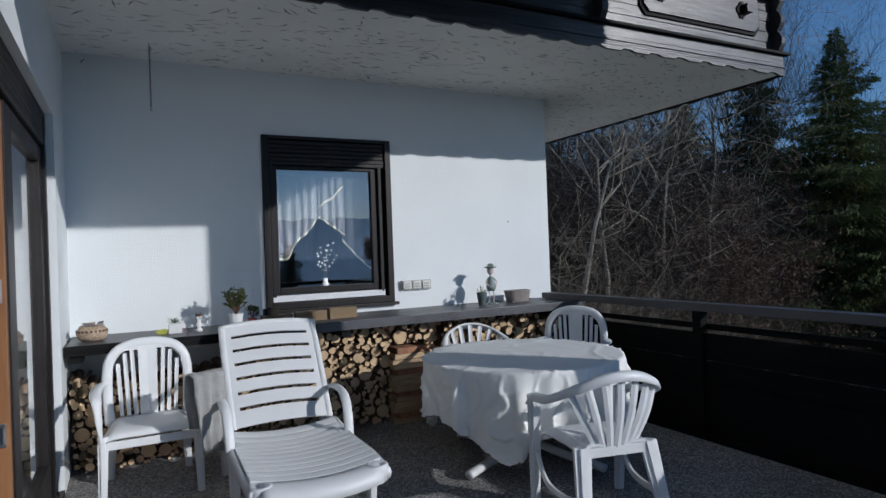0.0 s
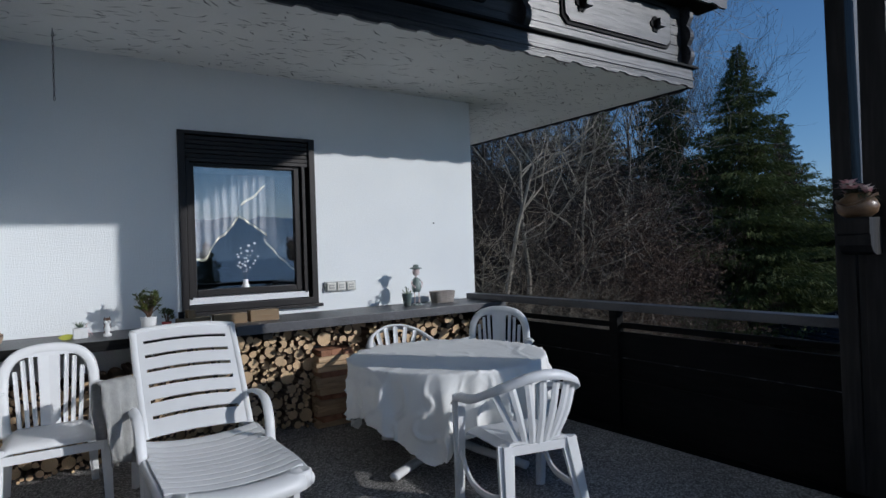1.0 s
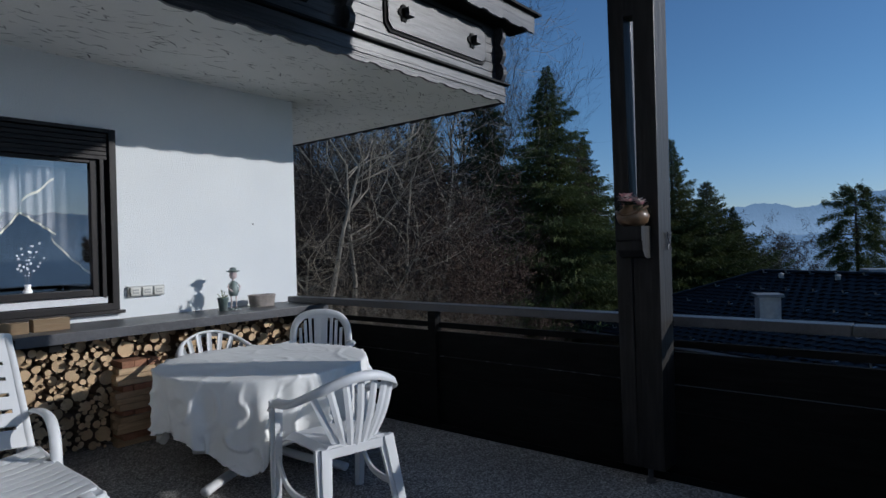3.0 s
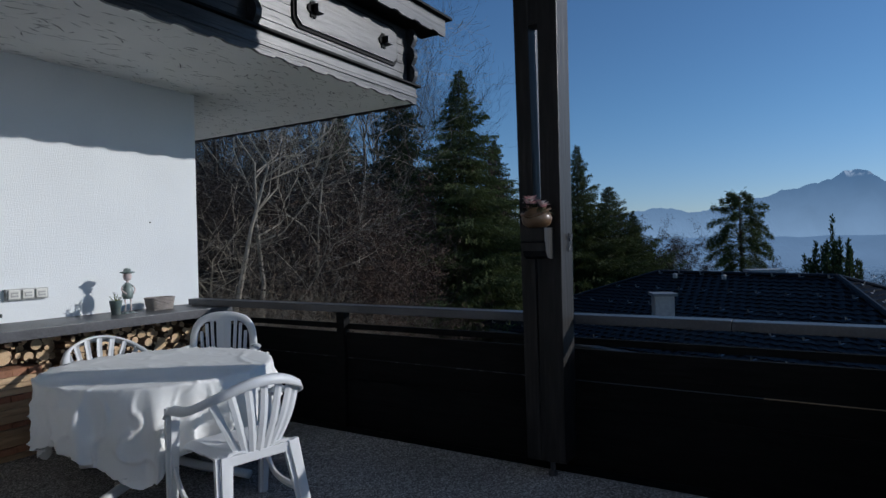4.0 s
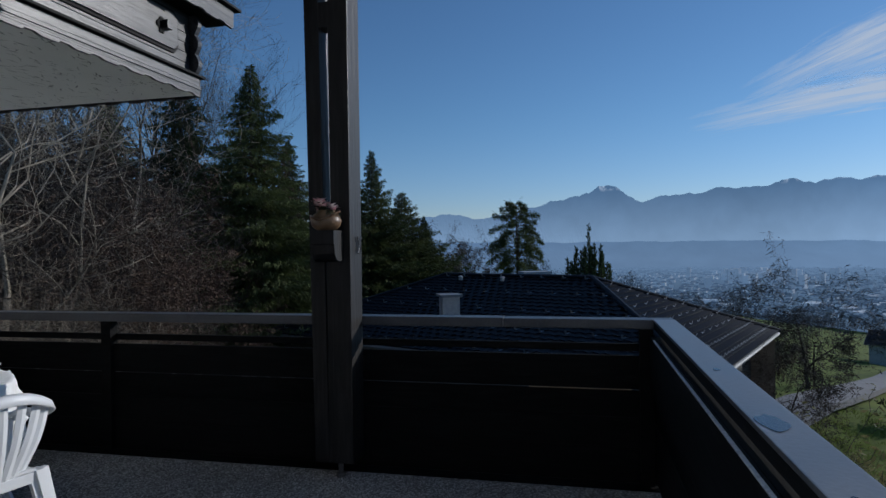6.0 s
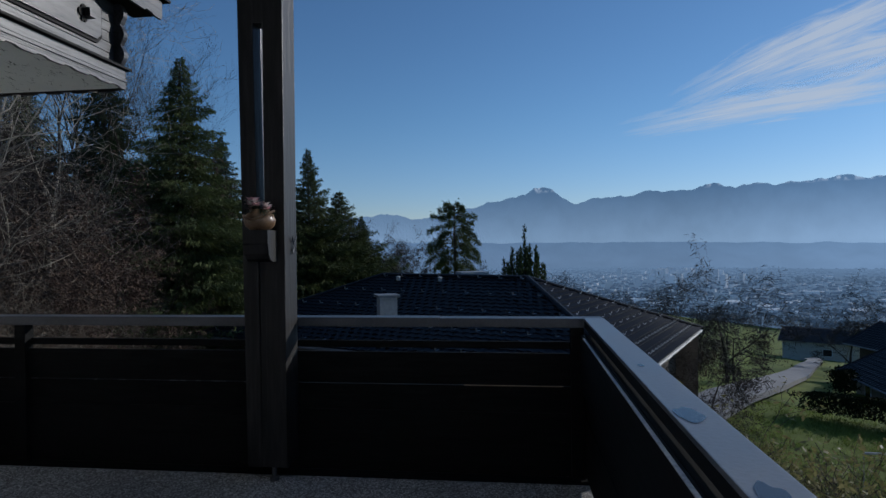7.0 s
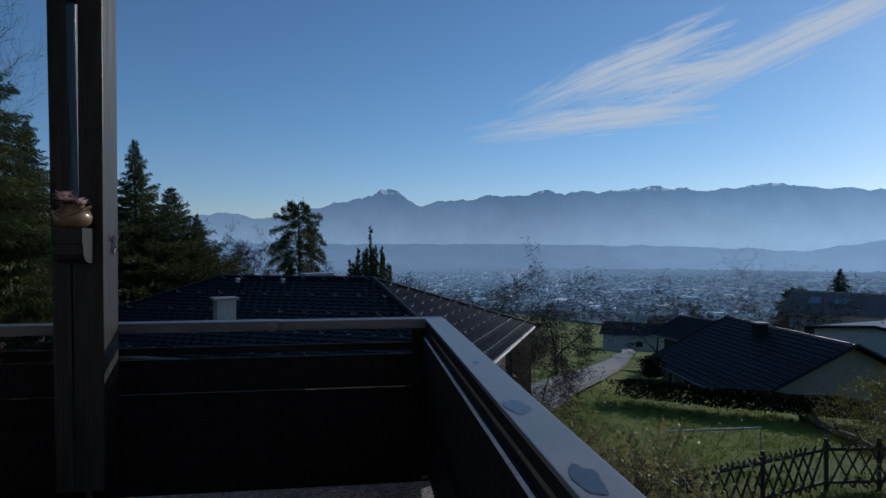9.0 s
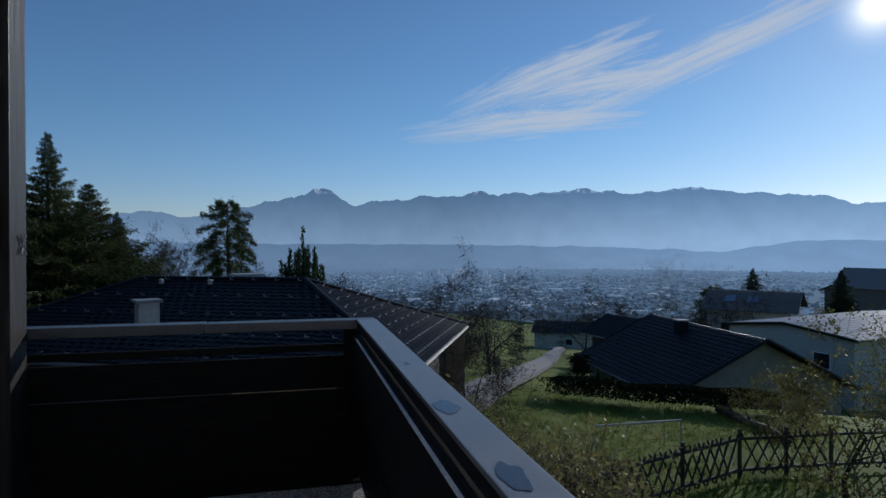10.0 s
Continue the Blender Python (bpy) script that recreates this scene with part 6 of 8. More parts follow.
def town():
    rnd = random.Random(77)
    groups = {"walls": ([], [], TOWN), "roofs": ([], [], TOWNROOF)}

    def block(x, y, z, w, d, h, a, roof):
        c, s = math.cos(a), math.sin(a)
        V, Fc, _ = groups["walls"]
        o = len(V)
        for zz in (z - 4, z + h):
            for px, py in ((-w, -d), (w, -d), (w, d), (-w, d)):
                V.append((x + px * c - py * s, y + px * s + py * c, zz))
        Fc += [(o, o + 1, o + 5, o + 4), (o + 1, o + 2, o + 6, o + 5), (o + 2, o + 3, o + 7, o + 6), (o + 3, o, o + 4, o + 7)]
        if not roof:
            Fc.append((o + 4, o + 5, o + 6, o + 7))
            return
        V, Fc, _ = groups["roofs"]
        o = len(V)
        for px, py in ((-w, -d), (w, -d), (w, d), (-w, d)):
            V.append((x + px * 1.1 * c - py * 1.1 * s, y + px * 1.1 * s + py * 1.1 * c, z + h))
        for px in (-w * 0.8, w * 0.8):
            V.append((x + px * c, y + px * s, z + h + d * 0.7))
        Fc += [(o, o + 1, o + 5, o + 4), (o + 2, o + 3, o + 4, o + 5), (o + 1, o + 2, o + 5), (o + 3, o, o + 4)]

    for k in range(5200):
        az = rnd.uniform(-62, 6)
        r = 1250 + 2500 * rnd.random() ** 1.25
        if az > -6 and r > 1500 + 250 * (6 - az):
            continue
        dens = noise.noise((az * 0.12, r * 0.0016, 3)) + 0.35
        if rnd.random() > dens + 0.35:
            continue
        x, y = polar(az, r)
        z = height(x, y)
        big = rnd.random() < 0.06
        w = rnd.uniform(12, 30) if big else rnd.uniform(4, 9)
        h = rnd.uniform(6, 13) if not big else rnd.uniform(7, 16)
        block(x, y, z, w, rnd.uniform(4, 8) if not big else rnd.uniform(8, 16), h, rnd.uniform(0, 3.1), not big)
    for k in range(44):
        az = rnd.gauss(-15.0, 2.2)
        x, y = polar(az, rnd.uniform(2100, 2800))
        block(x, y, height(x, y), rnd.uniform(8, 12), rnd.uniform(7, 10), rnd.uniform(28, 52), rnd.uniform(0, 3), False)
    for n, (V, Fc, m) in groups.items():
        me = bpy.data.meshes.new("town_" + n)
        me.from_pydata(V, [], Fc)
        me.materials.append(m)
        tagged(new("town_" + n, me), "haze-painted town " + n + " spread over the valley floor", "town", kind="stuff")
    # woods and gardens between the houses
    V, Fc = [], []
    for k in range(15000):
        az = rnd.uniform(-66, 22)
        r = 800 + 3360 * rnd.random() ** 1.1
        if noise.noise((az * 0.16, r * 0.002, 9)) + 0.25 < rnd.random() * 0.8:
            continue
        x, y = polar(az, r)
        z = height(x, y)
        s = rnd.uniform(3, 7) * (1 + r / 3500)
        h = rnd.uniform(6, 12)
        o = len(V)
        for q in range(5):
            a = q * 1.257 + rnd.random()
            V.append((x + s * math.cos(a) * rnd.uniform(0.6, 1.2), y + s * math.sin(a) * rnd.uniform(0.6, 1.2), z + h * rnd.uniform(0.3, 0.6)))
        V.append((x + rnd.uniform(-1, 1), y, z + h))
        V.append((x, y, z - 2))
        for q in range(5):
            Fc += [(o + q, o + (q + 1) % 5, o + 5), (o + (q + 1) % 5, o + q, o + 6)]
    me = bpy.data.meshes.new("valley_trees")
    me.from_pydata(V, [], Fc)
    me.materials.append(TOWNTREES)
    tagged(new("valley_trees", me), "trees between the houses of the valley, haze painted on", "trees", kind="stuff")
    # bare woods on the lower slope, each tree a cloud of small twigs over a stem
    V, Fc = [], []
    for k in range(3000):
        az = rnd.uniform(-62, 20)
        r = 150 + 700 * rnd.random() ** 0.9
        if noise.noise((az * 0.2, r * 0.006, 19)) + 0.3 < rnd.random() * 0.8:
            continue
        x, y = polar(az, r)
        z = height(x, y)
        w, h = rnd.uniform(1.6, 3.4), rnd.uniform(5, 10)
        o = len(V)
        V += [(x - 0.15, y, z - 1), (x + 0.15, y, z - 1), (x, y + 0.05, z + h * 0.8)]
        Fc.append((o, o + 1, o + 2))
        for q in range(70):
            a, b = rnd.uniform(0, 6.28), math.sqrt(rnd.random()) * w
            v = rnd.random()
            b *= math.sin(min(1.0, 0.25 + v) * 2.6)
            p = Vector((x + b * math.cos(a), y + b * math.sin(a), z + h * (0.25 + 0.78 * v)))
            d = Vector((rnd.gauss(0, 0.6), rnd.gauss(0, 0.6), 0.6)).normalized() * rnd.uniform(0.5, 1.2)
            e = Vector((rnd.gauss(0, 1), rnd.gauss(0, 1), 0)).normalized() * 0.11
            o = len(V)
            V += [tuple(p - e), tuple(p + e), tuple(p + d)]
            Fc.append((o, o + 1, o + 2))
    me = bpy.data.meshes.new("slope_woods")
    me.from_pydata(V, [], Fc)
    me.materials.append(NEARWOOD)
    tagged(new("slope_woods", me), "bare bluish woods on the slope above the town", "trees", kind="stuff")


town()


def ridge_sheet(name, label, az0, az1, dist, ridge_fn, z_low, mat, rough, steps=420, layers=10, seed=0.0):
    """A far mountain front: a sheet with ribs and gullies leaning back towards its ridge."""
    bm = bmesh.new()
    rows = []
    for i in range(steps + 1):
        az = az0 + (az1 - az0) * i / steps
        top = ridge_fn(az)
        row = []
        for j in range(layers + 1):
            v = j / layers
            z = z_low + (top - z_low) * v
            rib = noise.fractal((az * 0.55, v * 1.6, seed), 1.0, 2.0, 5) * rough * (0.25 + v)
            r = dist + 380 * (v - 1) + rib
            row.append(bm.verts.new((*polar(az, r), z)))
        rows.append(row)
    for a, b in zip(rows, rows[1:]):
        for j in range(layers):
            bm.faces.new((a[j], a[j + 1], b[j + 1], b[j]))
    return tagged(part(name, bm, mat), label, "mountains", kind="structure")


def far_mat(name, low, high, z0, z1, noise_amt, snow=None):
    """Far slopes with haze painted as emission, thinning from the valley upwards; relief stays as faint shading."""
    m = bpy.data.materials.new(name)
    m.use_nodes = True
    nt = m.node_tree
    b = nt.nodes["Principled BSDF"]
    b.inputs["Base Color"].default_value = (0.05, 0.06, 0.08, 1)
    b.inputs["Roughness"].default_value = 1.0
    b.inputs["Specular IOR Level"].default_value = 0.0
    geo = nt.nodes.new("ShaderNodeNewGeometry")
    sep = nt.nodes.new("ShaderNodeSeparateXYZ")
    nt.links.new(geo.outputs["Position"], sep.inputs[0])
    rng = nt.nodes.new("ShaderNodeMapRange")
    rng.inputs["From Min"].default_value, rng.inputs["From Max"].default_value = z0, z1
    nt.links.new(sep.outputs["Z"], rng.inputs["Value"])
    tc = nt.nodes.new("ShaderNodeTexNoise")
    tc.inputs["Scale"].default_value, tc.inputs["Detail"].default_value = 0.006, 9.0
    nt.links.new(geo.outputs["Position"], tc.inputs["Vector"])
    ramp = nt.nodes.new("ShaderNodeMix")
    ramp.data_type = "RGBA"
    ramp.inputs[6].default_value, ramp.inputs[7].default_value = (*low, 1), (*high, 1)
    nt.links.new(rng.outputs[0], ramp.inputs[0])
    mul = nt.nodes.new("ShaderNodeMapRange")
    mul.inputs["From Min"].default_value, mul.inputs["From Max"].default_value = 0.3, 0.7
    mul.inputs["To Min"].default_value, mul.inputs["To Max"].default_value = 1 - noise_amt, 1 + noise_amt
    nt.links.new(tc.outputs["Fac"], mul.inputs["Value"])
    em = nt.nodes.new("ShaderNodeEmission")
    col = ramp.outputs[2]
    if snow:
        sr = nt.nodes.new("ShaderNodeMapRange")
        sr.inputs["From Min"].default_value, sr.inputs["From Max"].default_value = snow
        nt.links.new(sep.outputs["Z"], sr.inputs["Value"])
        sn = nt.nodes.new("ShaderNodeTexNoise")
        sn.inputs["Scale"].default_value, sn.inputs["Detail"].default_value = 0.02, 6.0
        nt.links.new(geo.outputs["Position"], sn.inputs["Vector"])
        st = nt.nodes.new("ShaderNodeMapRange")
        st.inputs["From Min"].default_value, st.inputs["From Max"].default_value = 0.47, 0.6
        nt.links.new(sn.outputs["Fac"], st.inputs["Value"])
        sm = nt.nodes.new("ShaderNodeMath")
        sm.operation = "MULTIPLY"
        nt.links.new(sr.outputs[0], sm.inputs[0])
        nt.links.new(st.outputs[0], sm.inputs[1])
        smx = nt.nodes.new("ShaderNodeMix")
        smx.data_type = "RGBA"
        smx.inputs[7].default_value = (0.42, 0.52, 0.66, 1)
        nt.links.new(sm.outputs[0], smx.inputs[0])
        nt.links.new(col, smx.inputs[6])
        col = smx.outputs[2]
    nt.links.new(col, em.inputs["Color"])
    # the painted haze is brighter towards the sun
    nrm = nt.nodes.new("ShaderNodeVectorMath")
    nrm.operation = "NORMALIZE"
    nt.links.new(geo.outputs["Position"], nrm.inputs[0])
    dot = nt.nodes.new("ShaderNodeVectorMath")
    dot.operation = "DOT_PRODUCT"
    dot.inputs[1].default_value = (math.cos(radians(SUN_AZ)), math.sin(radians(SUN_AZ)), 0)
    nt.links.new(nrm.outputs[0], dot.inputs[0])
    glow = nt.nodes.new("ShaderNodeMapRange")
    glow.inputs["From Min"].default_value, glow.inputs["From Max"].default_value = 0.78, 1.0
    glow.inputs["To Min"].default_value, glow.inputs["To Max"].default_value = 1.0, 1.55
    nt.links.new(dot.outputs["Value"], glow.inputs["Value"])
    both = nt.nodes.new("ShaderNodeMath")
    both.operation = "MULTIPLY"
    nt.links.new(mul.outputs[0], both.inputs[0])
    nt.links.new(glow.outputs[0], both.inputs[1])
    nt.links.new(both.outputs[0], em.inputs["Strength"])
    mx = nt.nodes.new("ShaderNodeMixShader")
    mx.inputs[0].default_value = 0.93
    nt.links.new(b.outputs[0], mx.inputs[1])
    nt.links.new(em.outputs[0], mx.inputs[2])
    nt.links.new(mx.outputs[0], nt.nodes["Material Output"].inputs["Surface"])
    return m


def elev(deg, dist):
    return 1.46 + dist * math.tan(radians(deg))


RIDGE_AZ = [-70, -58, -50.3, -47.7, -45.2, -40, -36, -31, -26.6, -21, -15.8, -10.5, -7.5, -5.5, -4.3, -3.5, -2.6, -2.0, -1.0, 2.6, 6, 9.7, 12.2, 15.4, 22, 40]
RIDGE_EL = [3.4, 3.6, 3.6, 3.2, 4.05, 4.3, 4.95, 4.6, 5.1, 4.75, 4.85, 4.35, 4.1, 3.65, 4.2, 4.9, 5.55, 5.45, 4.55, 3.95, 2.9, 2.4, 3.0, 2.55, 2.2, 2.0]


def mountain_ridge(az):
    e = float(np.interp(az, RIDGE_AZ, RIDGE_EL))
    e += 0.24 * noise.fractal((az * 0.62, 0.3, 5.0), 0.7, 2.0, 7)
    if -38 < az < -34 or -46 < az < -44:
        e += 0.10 * abs(noise.noise((az * 3.1, 0, 2)))
    return elev(e, 4700)


ridge_sheet("mountain_range", "long blue mountain range with painted haze and a snowy peak", -150, 42, 4700, mountain_ridge, -200, far_mat("mountains_painted_haze", (0.235, 0.355, 0.515), (0.098, 0.182, 0.31), 20, 400, 0.05, snow=(385, 425)), 110, 900, 14, 1.0)


def hill_ridge(az):
    e = float(np.interp(az, [-72, -58, -50, -45, -40, -38, -30, -15, -5, 3, 12, 25, 42], [-0.3, 0.1, 0.3, 0.45, -0.25, -0.6, -0.2, 0.05, 0.12, 0.15, 0.3, 0.5, 0.8]))
    return elev(e + 0.16 * noise.fractal((az * 0.45, 1, 8), 1.0, 2.0, 5), 4250)


ridge_sheet("wooded_hills", "low wooded hills behind the town, blue haze painted on", -150, 42, 4250, hill_ridge, -160, far_mat("hills_painted_haze", (0.158, 0.25, 0.388), (0.142, 0.233, 0.37), -100, 10, 0.05), 60, 450, 6, 4.0)


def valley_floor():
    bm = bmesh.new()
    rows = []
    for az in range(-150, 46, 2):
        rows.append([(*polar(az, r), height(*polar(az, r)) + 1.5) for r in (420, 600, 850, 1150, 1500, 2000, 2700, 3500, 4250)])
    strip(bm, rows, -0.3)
    tagged(part("valley_floor", bm, VALLEY), "fields and streets of the valley floor, haze painted on", "valley", kind="structure")


valley_floor()


def cirrus():
    """Thin streaked clouds on a high sheet, densest along their own streaks."""
    m = bpy.data.materials.new("cirrus_cloud")
    m.use_nodes = True
    nt = m.node_tree
    nt.nodes.clear()
    out = nt.nodes.new("ShaderNodeOutputMaterial")
    # the clouds' sunlit brightness is painted as a constant glow
    em = nt.nodes.new("ShaderNodeEmission")
    em.inputs["Color"].default_value = (0.80, 0.87, 0.97, 1)
    em.inputs["Strength"].default_value = 0.68
    tr = nt.nodes.new("ShaderNodeBsdfTransparent")
    mx = nt.nodes.new("ShaderNodeMixShader")
    tc = nt.nodes.new("ShaderNodeTexCoord")
    sep = nt.nodes.new("ShaderNodeSeparateXYZ")
    nt.links.new(tc.outputs["UV"], sep.inputs[0])
    mp = nt.nodes.new("ShaderNodeMapping")
    mp.inputs["Scale"].default_value = (1.1, 3.0, 1.0)
    nt.links.new(tc.outputs["UV"], mp.inputs["Vector"])
    n1 = nt.nodes.new("ShaderNodeTexNoise")
    n1.inputs["Scale"].default_value, n1.inputs["Detail"].default_value, n1.inputs["Distortion"].default_value = 2.0, 12.0, 0.9
    n1.inputs["Roughness"].default_value = 0.68
    nt.links.new(mp.outputs[0], n1.inputs["Vector"])

    def math_node(op, a, b):
        nd = nt.nodes.new("ShaderNodeMath")
        nd.operation = op
        for i, v in enumerate((a, b)):
            if isinstance(v, (int, float)):
                nd.inputs[i].default_value = v
            else:
                nt.links.new(v, nd.inputs[i])
        return nd.outputs[0]

    # fade to nothing at every edge of the sheet
    u, v = sep.outputs["X"], sep.outputs["Y"]
    eu = math_node("MULTIPLY", math_node("MULTIPLY", u, math_node("SUBTRACT", 1.0, u)), 4.0)
    ev = math_node("MULTIPLY", math_node("MULTIPLY", v, math_node("SUBTRACT", 1.0, v)), 4.0)
    e = math_node("MULTIPLY", eu, ev)
    d = math_node("SUBTRACT", math_node("ADD", n1.outputs["Fac"], math_node("MULTIPLY", e, 0.40)), 0.64)
    a = math_node("MULTIPLY", d, 2.7)
    a = math_node("MAXIMUM", a, 0.0)
    a = math_node("MINIMUM", a, 0.8)
    a = math_node("MULTIPLY", a, math_node("MINIMUM", math_node("MULTIPLY", e, 3.0), 1.0))
    nt.links.new(a, mx.inputs[0])
    nt.links.new(tr.outputs[0], mx.inputs[1])
    nt.links.new(em.outputs[0], mx.inputs[2])
    nt.links.new(mx.outputs[0], out.inputs["Surface"])

    def sheet(az_a, el_a, az_b, el_b, wid_a, wid_b, dist):
        bm = bmesh.new()
        uv = bm.loops.layers.uv.new("UVMap")
        n, k = 24, 8
        g = []
        for i in range(n + 1):
            q = i / n
            az, el = az_a + (az_b - az_a) * q, el_a + (el_b - el_a) * q + 0.6 * math.sin(q * 3.1)
            w = wid_a + (wid_b - wid_a) * q
            row = []
            for j in range(k + 1):
                ee = el + (j / k - 0.5) * w
                p = (dist * math.cos(radians(ee)) * math.cos(radians(az)), dist * math.cos(radians(ee)) * math.sin(radians(az)), dist * math.sin(radians(ee)))
                row.append((bm.verts.new(p), (q, j / k)))
            g.append(row)
        for a_, b_ in zip(g, g[1:]):
            for j in range(k):
                f = bm.faces.new((a_[j][0], b_[j][0], b_[j + 1][0], a_[j + 1][0]))
                for lp, c in zip(f.loops, (a_[j][1], b_[j][1], b_[j + 1][1], a_[j + 1][1])):
                    lp[uv].uv = c
        me = bpy.data.meshes.new("cloud")
        bm.to_mesh(me)
        bm.free()
        me.materials.append(m)
        c = tagged(new("cloud", me), "thin white streaks of cirrus cloud", "cloud", "cirrus clouds", "structure")

    sheet(-7.5, 9.6, -34, 11.6, 3.0, 4.6, 4850)
    sheet(-12, 11.2, -35, 18.6, 3.6, 5.2, 4800)
    sheet(-20, 9.6, -52, 20.6, 4.6, 4.4, 4830)
    sheet(-18, 12.6, -36, 15.0, 3.0, 3.6, 4870)


cirrus()


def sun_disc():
    """The low sun as a glowing disc, with painted glare fading outwards."""
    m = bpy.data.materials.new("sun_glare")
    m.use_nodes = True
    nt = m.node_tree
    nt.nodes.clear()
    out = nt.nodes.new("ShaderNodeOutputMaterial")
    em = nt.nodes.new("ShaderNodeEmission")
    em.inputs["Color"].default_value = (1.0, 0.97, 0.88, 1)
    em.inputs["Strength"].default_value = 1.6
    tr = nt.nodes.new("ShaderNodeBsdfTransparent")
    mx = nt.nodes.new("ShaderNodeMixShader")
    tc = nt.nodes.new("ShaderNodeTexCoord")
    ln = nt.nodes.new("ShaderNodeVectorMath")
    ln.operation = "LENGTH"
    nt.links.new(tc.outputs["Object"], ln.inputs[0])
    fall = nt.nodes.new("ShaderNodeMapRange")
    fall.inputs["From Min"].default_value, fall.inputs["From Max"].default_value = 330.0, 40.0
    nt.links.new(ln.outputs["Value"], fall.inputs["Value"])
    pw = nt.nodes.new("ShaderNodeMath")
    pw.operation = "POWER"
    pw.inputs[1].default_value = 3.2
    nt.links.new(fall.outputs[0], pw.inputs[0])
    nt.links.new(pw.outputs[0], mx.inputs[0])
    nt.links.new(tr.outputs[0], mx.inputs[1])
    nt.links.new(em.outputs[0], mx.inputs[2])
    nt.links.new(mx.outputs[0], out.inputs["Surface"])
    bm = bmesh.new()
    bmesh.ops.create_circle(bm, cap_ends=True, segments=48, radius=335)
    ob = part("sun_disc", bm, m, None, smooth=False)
    # placed to fit the view, a few degrees off the sun lamp
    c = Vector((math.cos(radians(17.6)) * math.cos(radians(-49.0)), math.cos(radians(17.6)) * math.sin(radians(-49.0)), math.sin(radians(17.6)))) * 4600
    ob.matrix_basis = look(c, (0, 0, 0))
    tagged(ob, "the low bright winter sun with painted glare round it", "sun", kind="structure")


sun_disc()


# ---- trees and shrubs ----
PALEBARK = surface("pale_grey_bark", (0.16, 0.14, 0.108), (0.34, 0.295, 0.23), 3, 0.95, bump=0.4, bscale=25, fine=0.4, c3=(0.12, 0.1, 0.06))
BROWNTWIG = surface("brown_twigs", (0.028, 0.021, 0.016), (0.055, 0.042, 0.033), 3, 0.95, fine=0.4)
GREYTWIG = surface("grey_brown_twigs", (0.085, 0.07, 0.052), (0.2, 0.165, 0.122), 3, 0.95, fine=0.4)
REDTWIG = surface("reddish_dry_twigs", (0.06, 0.036, 0.023), (0.11, 0.068, 0.044), 3, 0.95, fine=0.4)
NEEDLE = leafy(surface("spruce_needles", (0.033, 0.05, 0.017), (0.088, 0.106, 0.035), 0.9, 0.7, vary=0.6, spec=0.2), 0.22)
NEEDLEBLUE = leafy(surface("dark_fir_needles", (0.022, 0.038, 0.018), (0.05, 0.072, 0.03), 0.7, 0.75, vary=0.4, spec=0.2), 0.25)
DRYLEAF = leafy(surface("yellow_green_leaves", (0.12, 0.12, 0.03), (0.23, 0.205, 0.06), 1.5, 0.6, vary=0.5, spec=0.3), 0.45)
SHRUBLEAF = leafy(surface("olive_shrub_leaves", (0.13, 0.125, 0.045), (0.25, 0.22, 0.1), 1.5, 0.6, vary=0.5, spec=0.3), 0.4)
LITTER = surface("brown_leaf_litter", (0.028, 0.021, 0.016), (0.05, 0.038, 0.028), 0.6, 0.95, bump=0.8, bscale=8, fine=0.5)


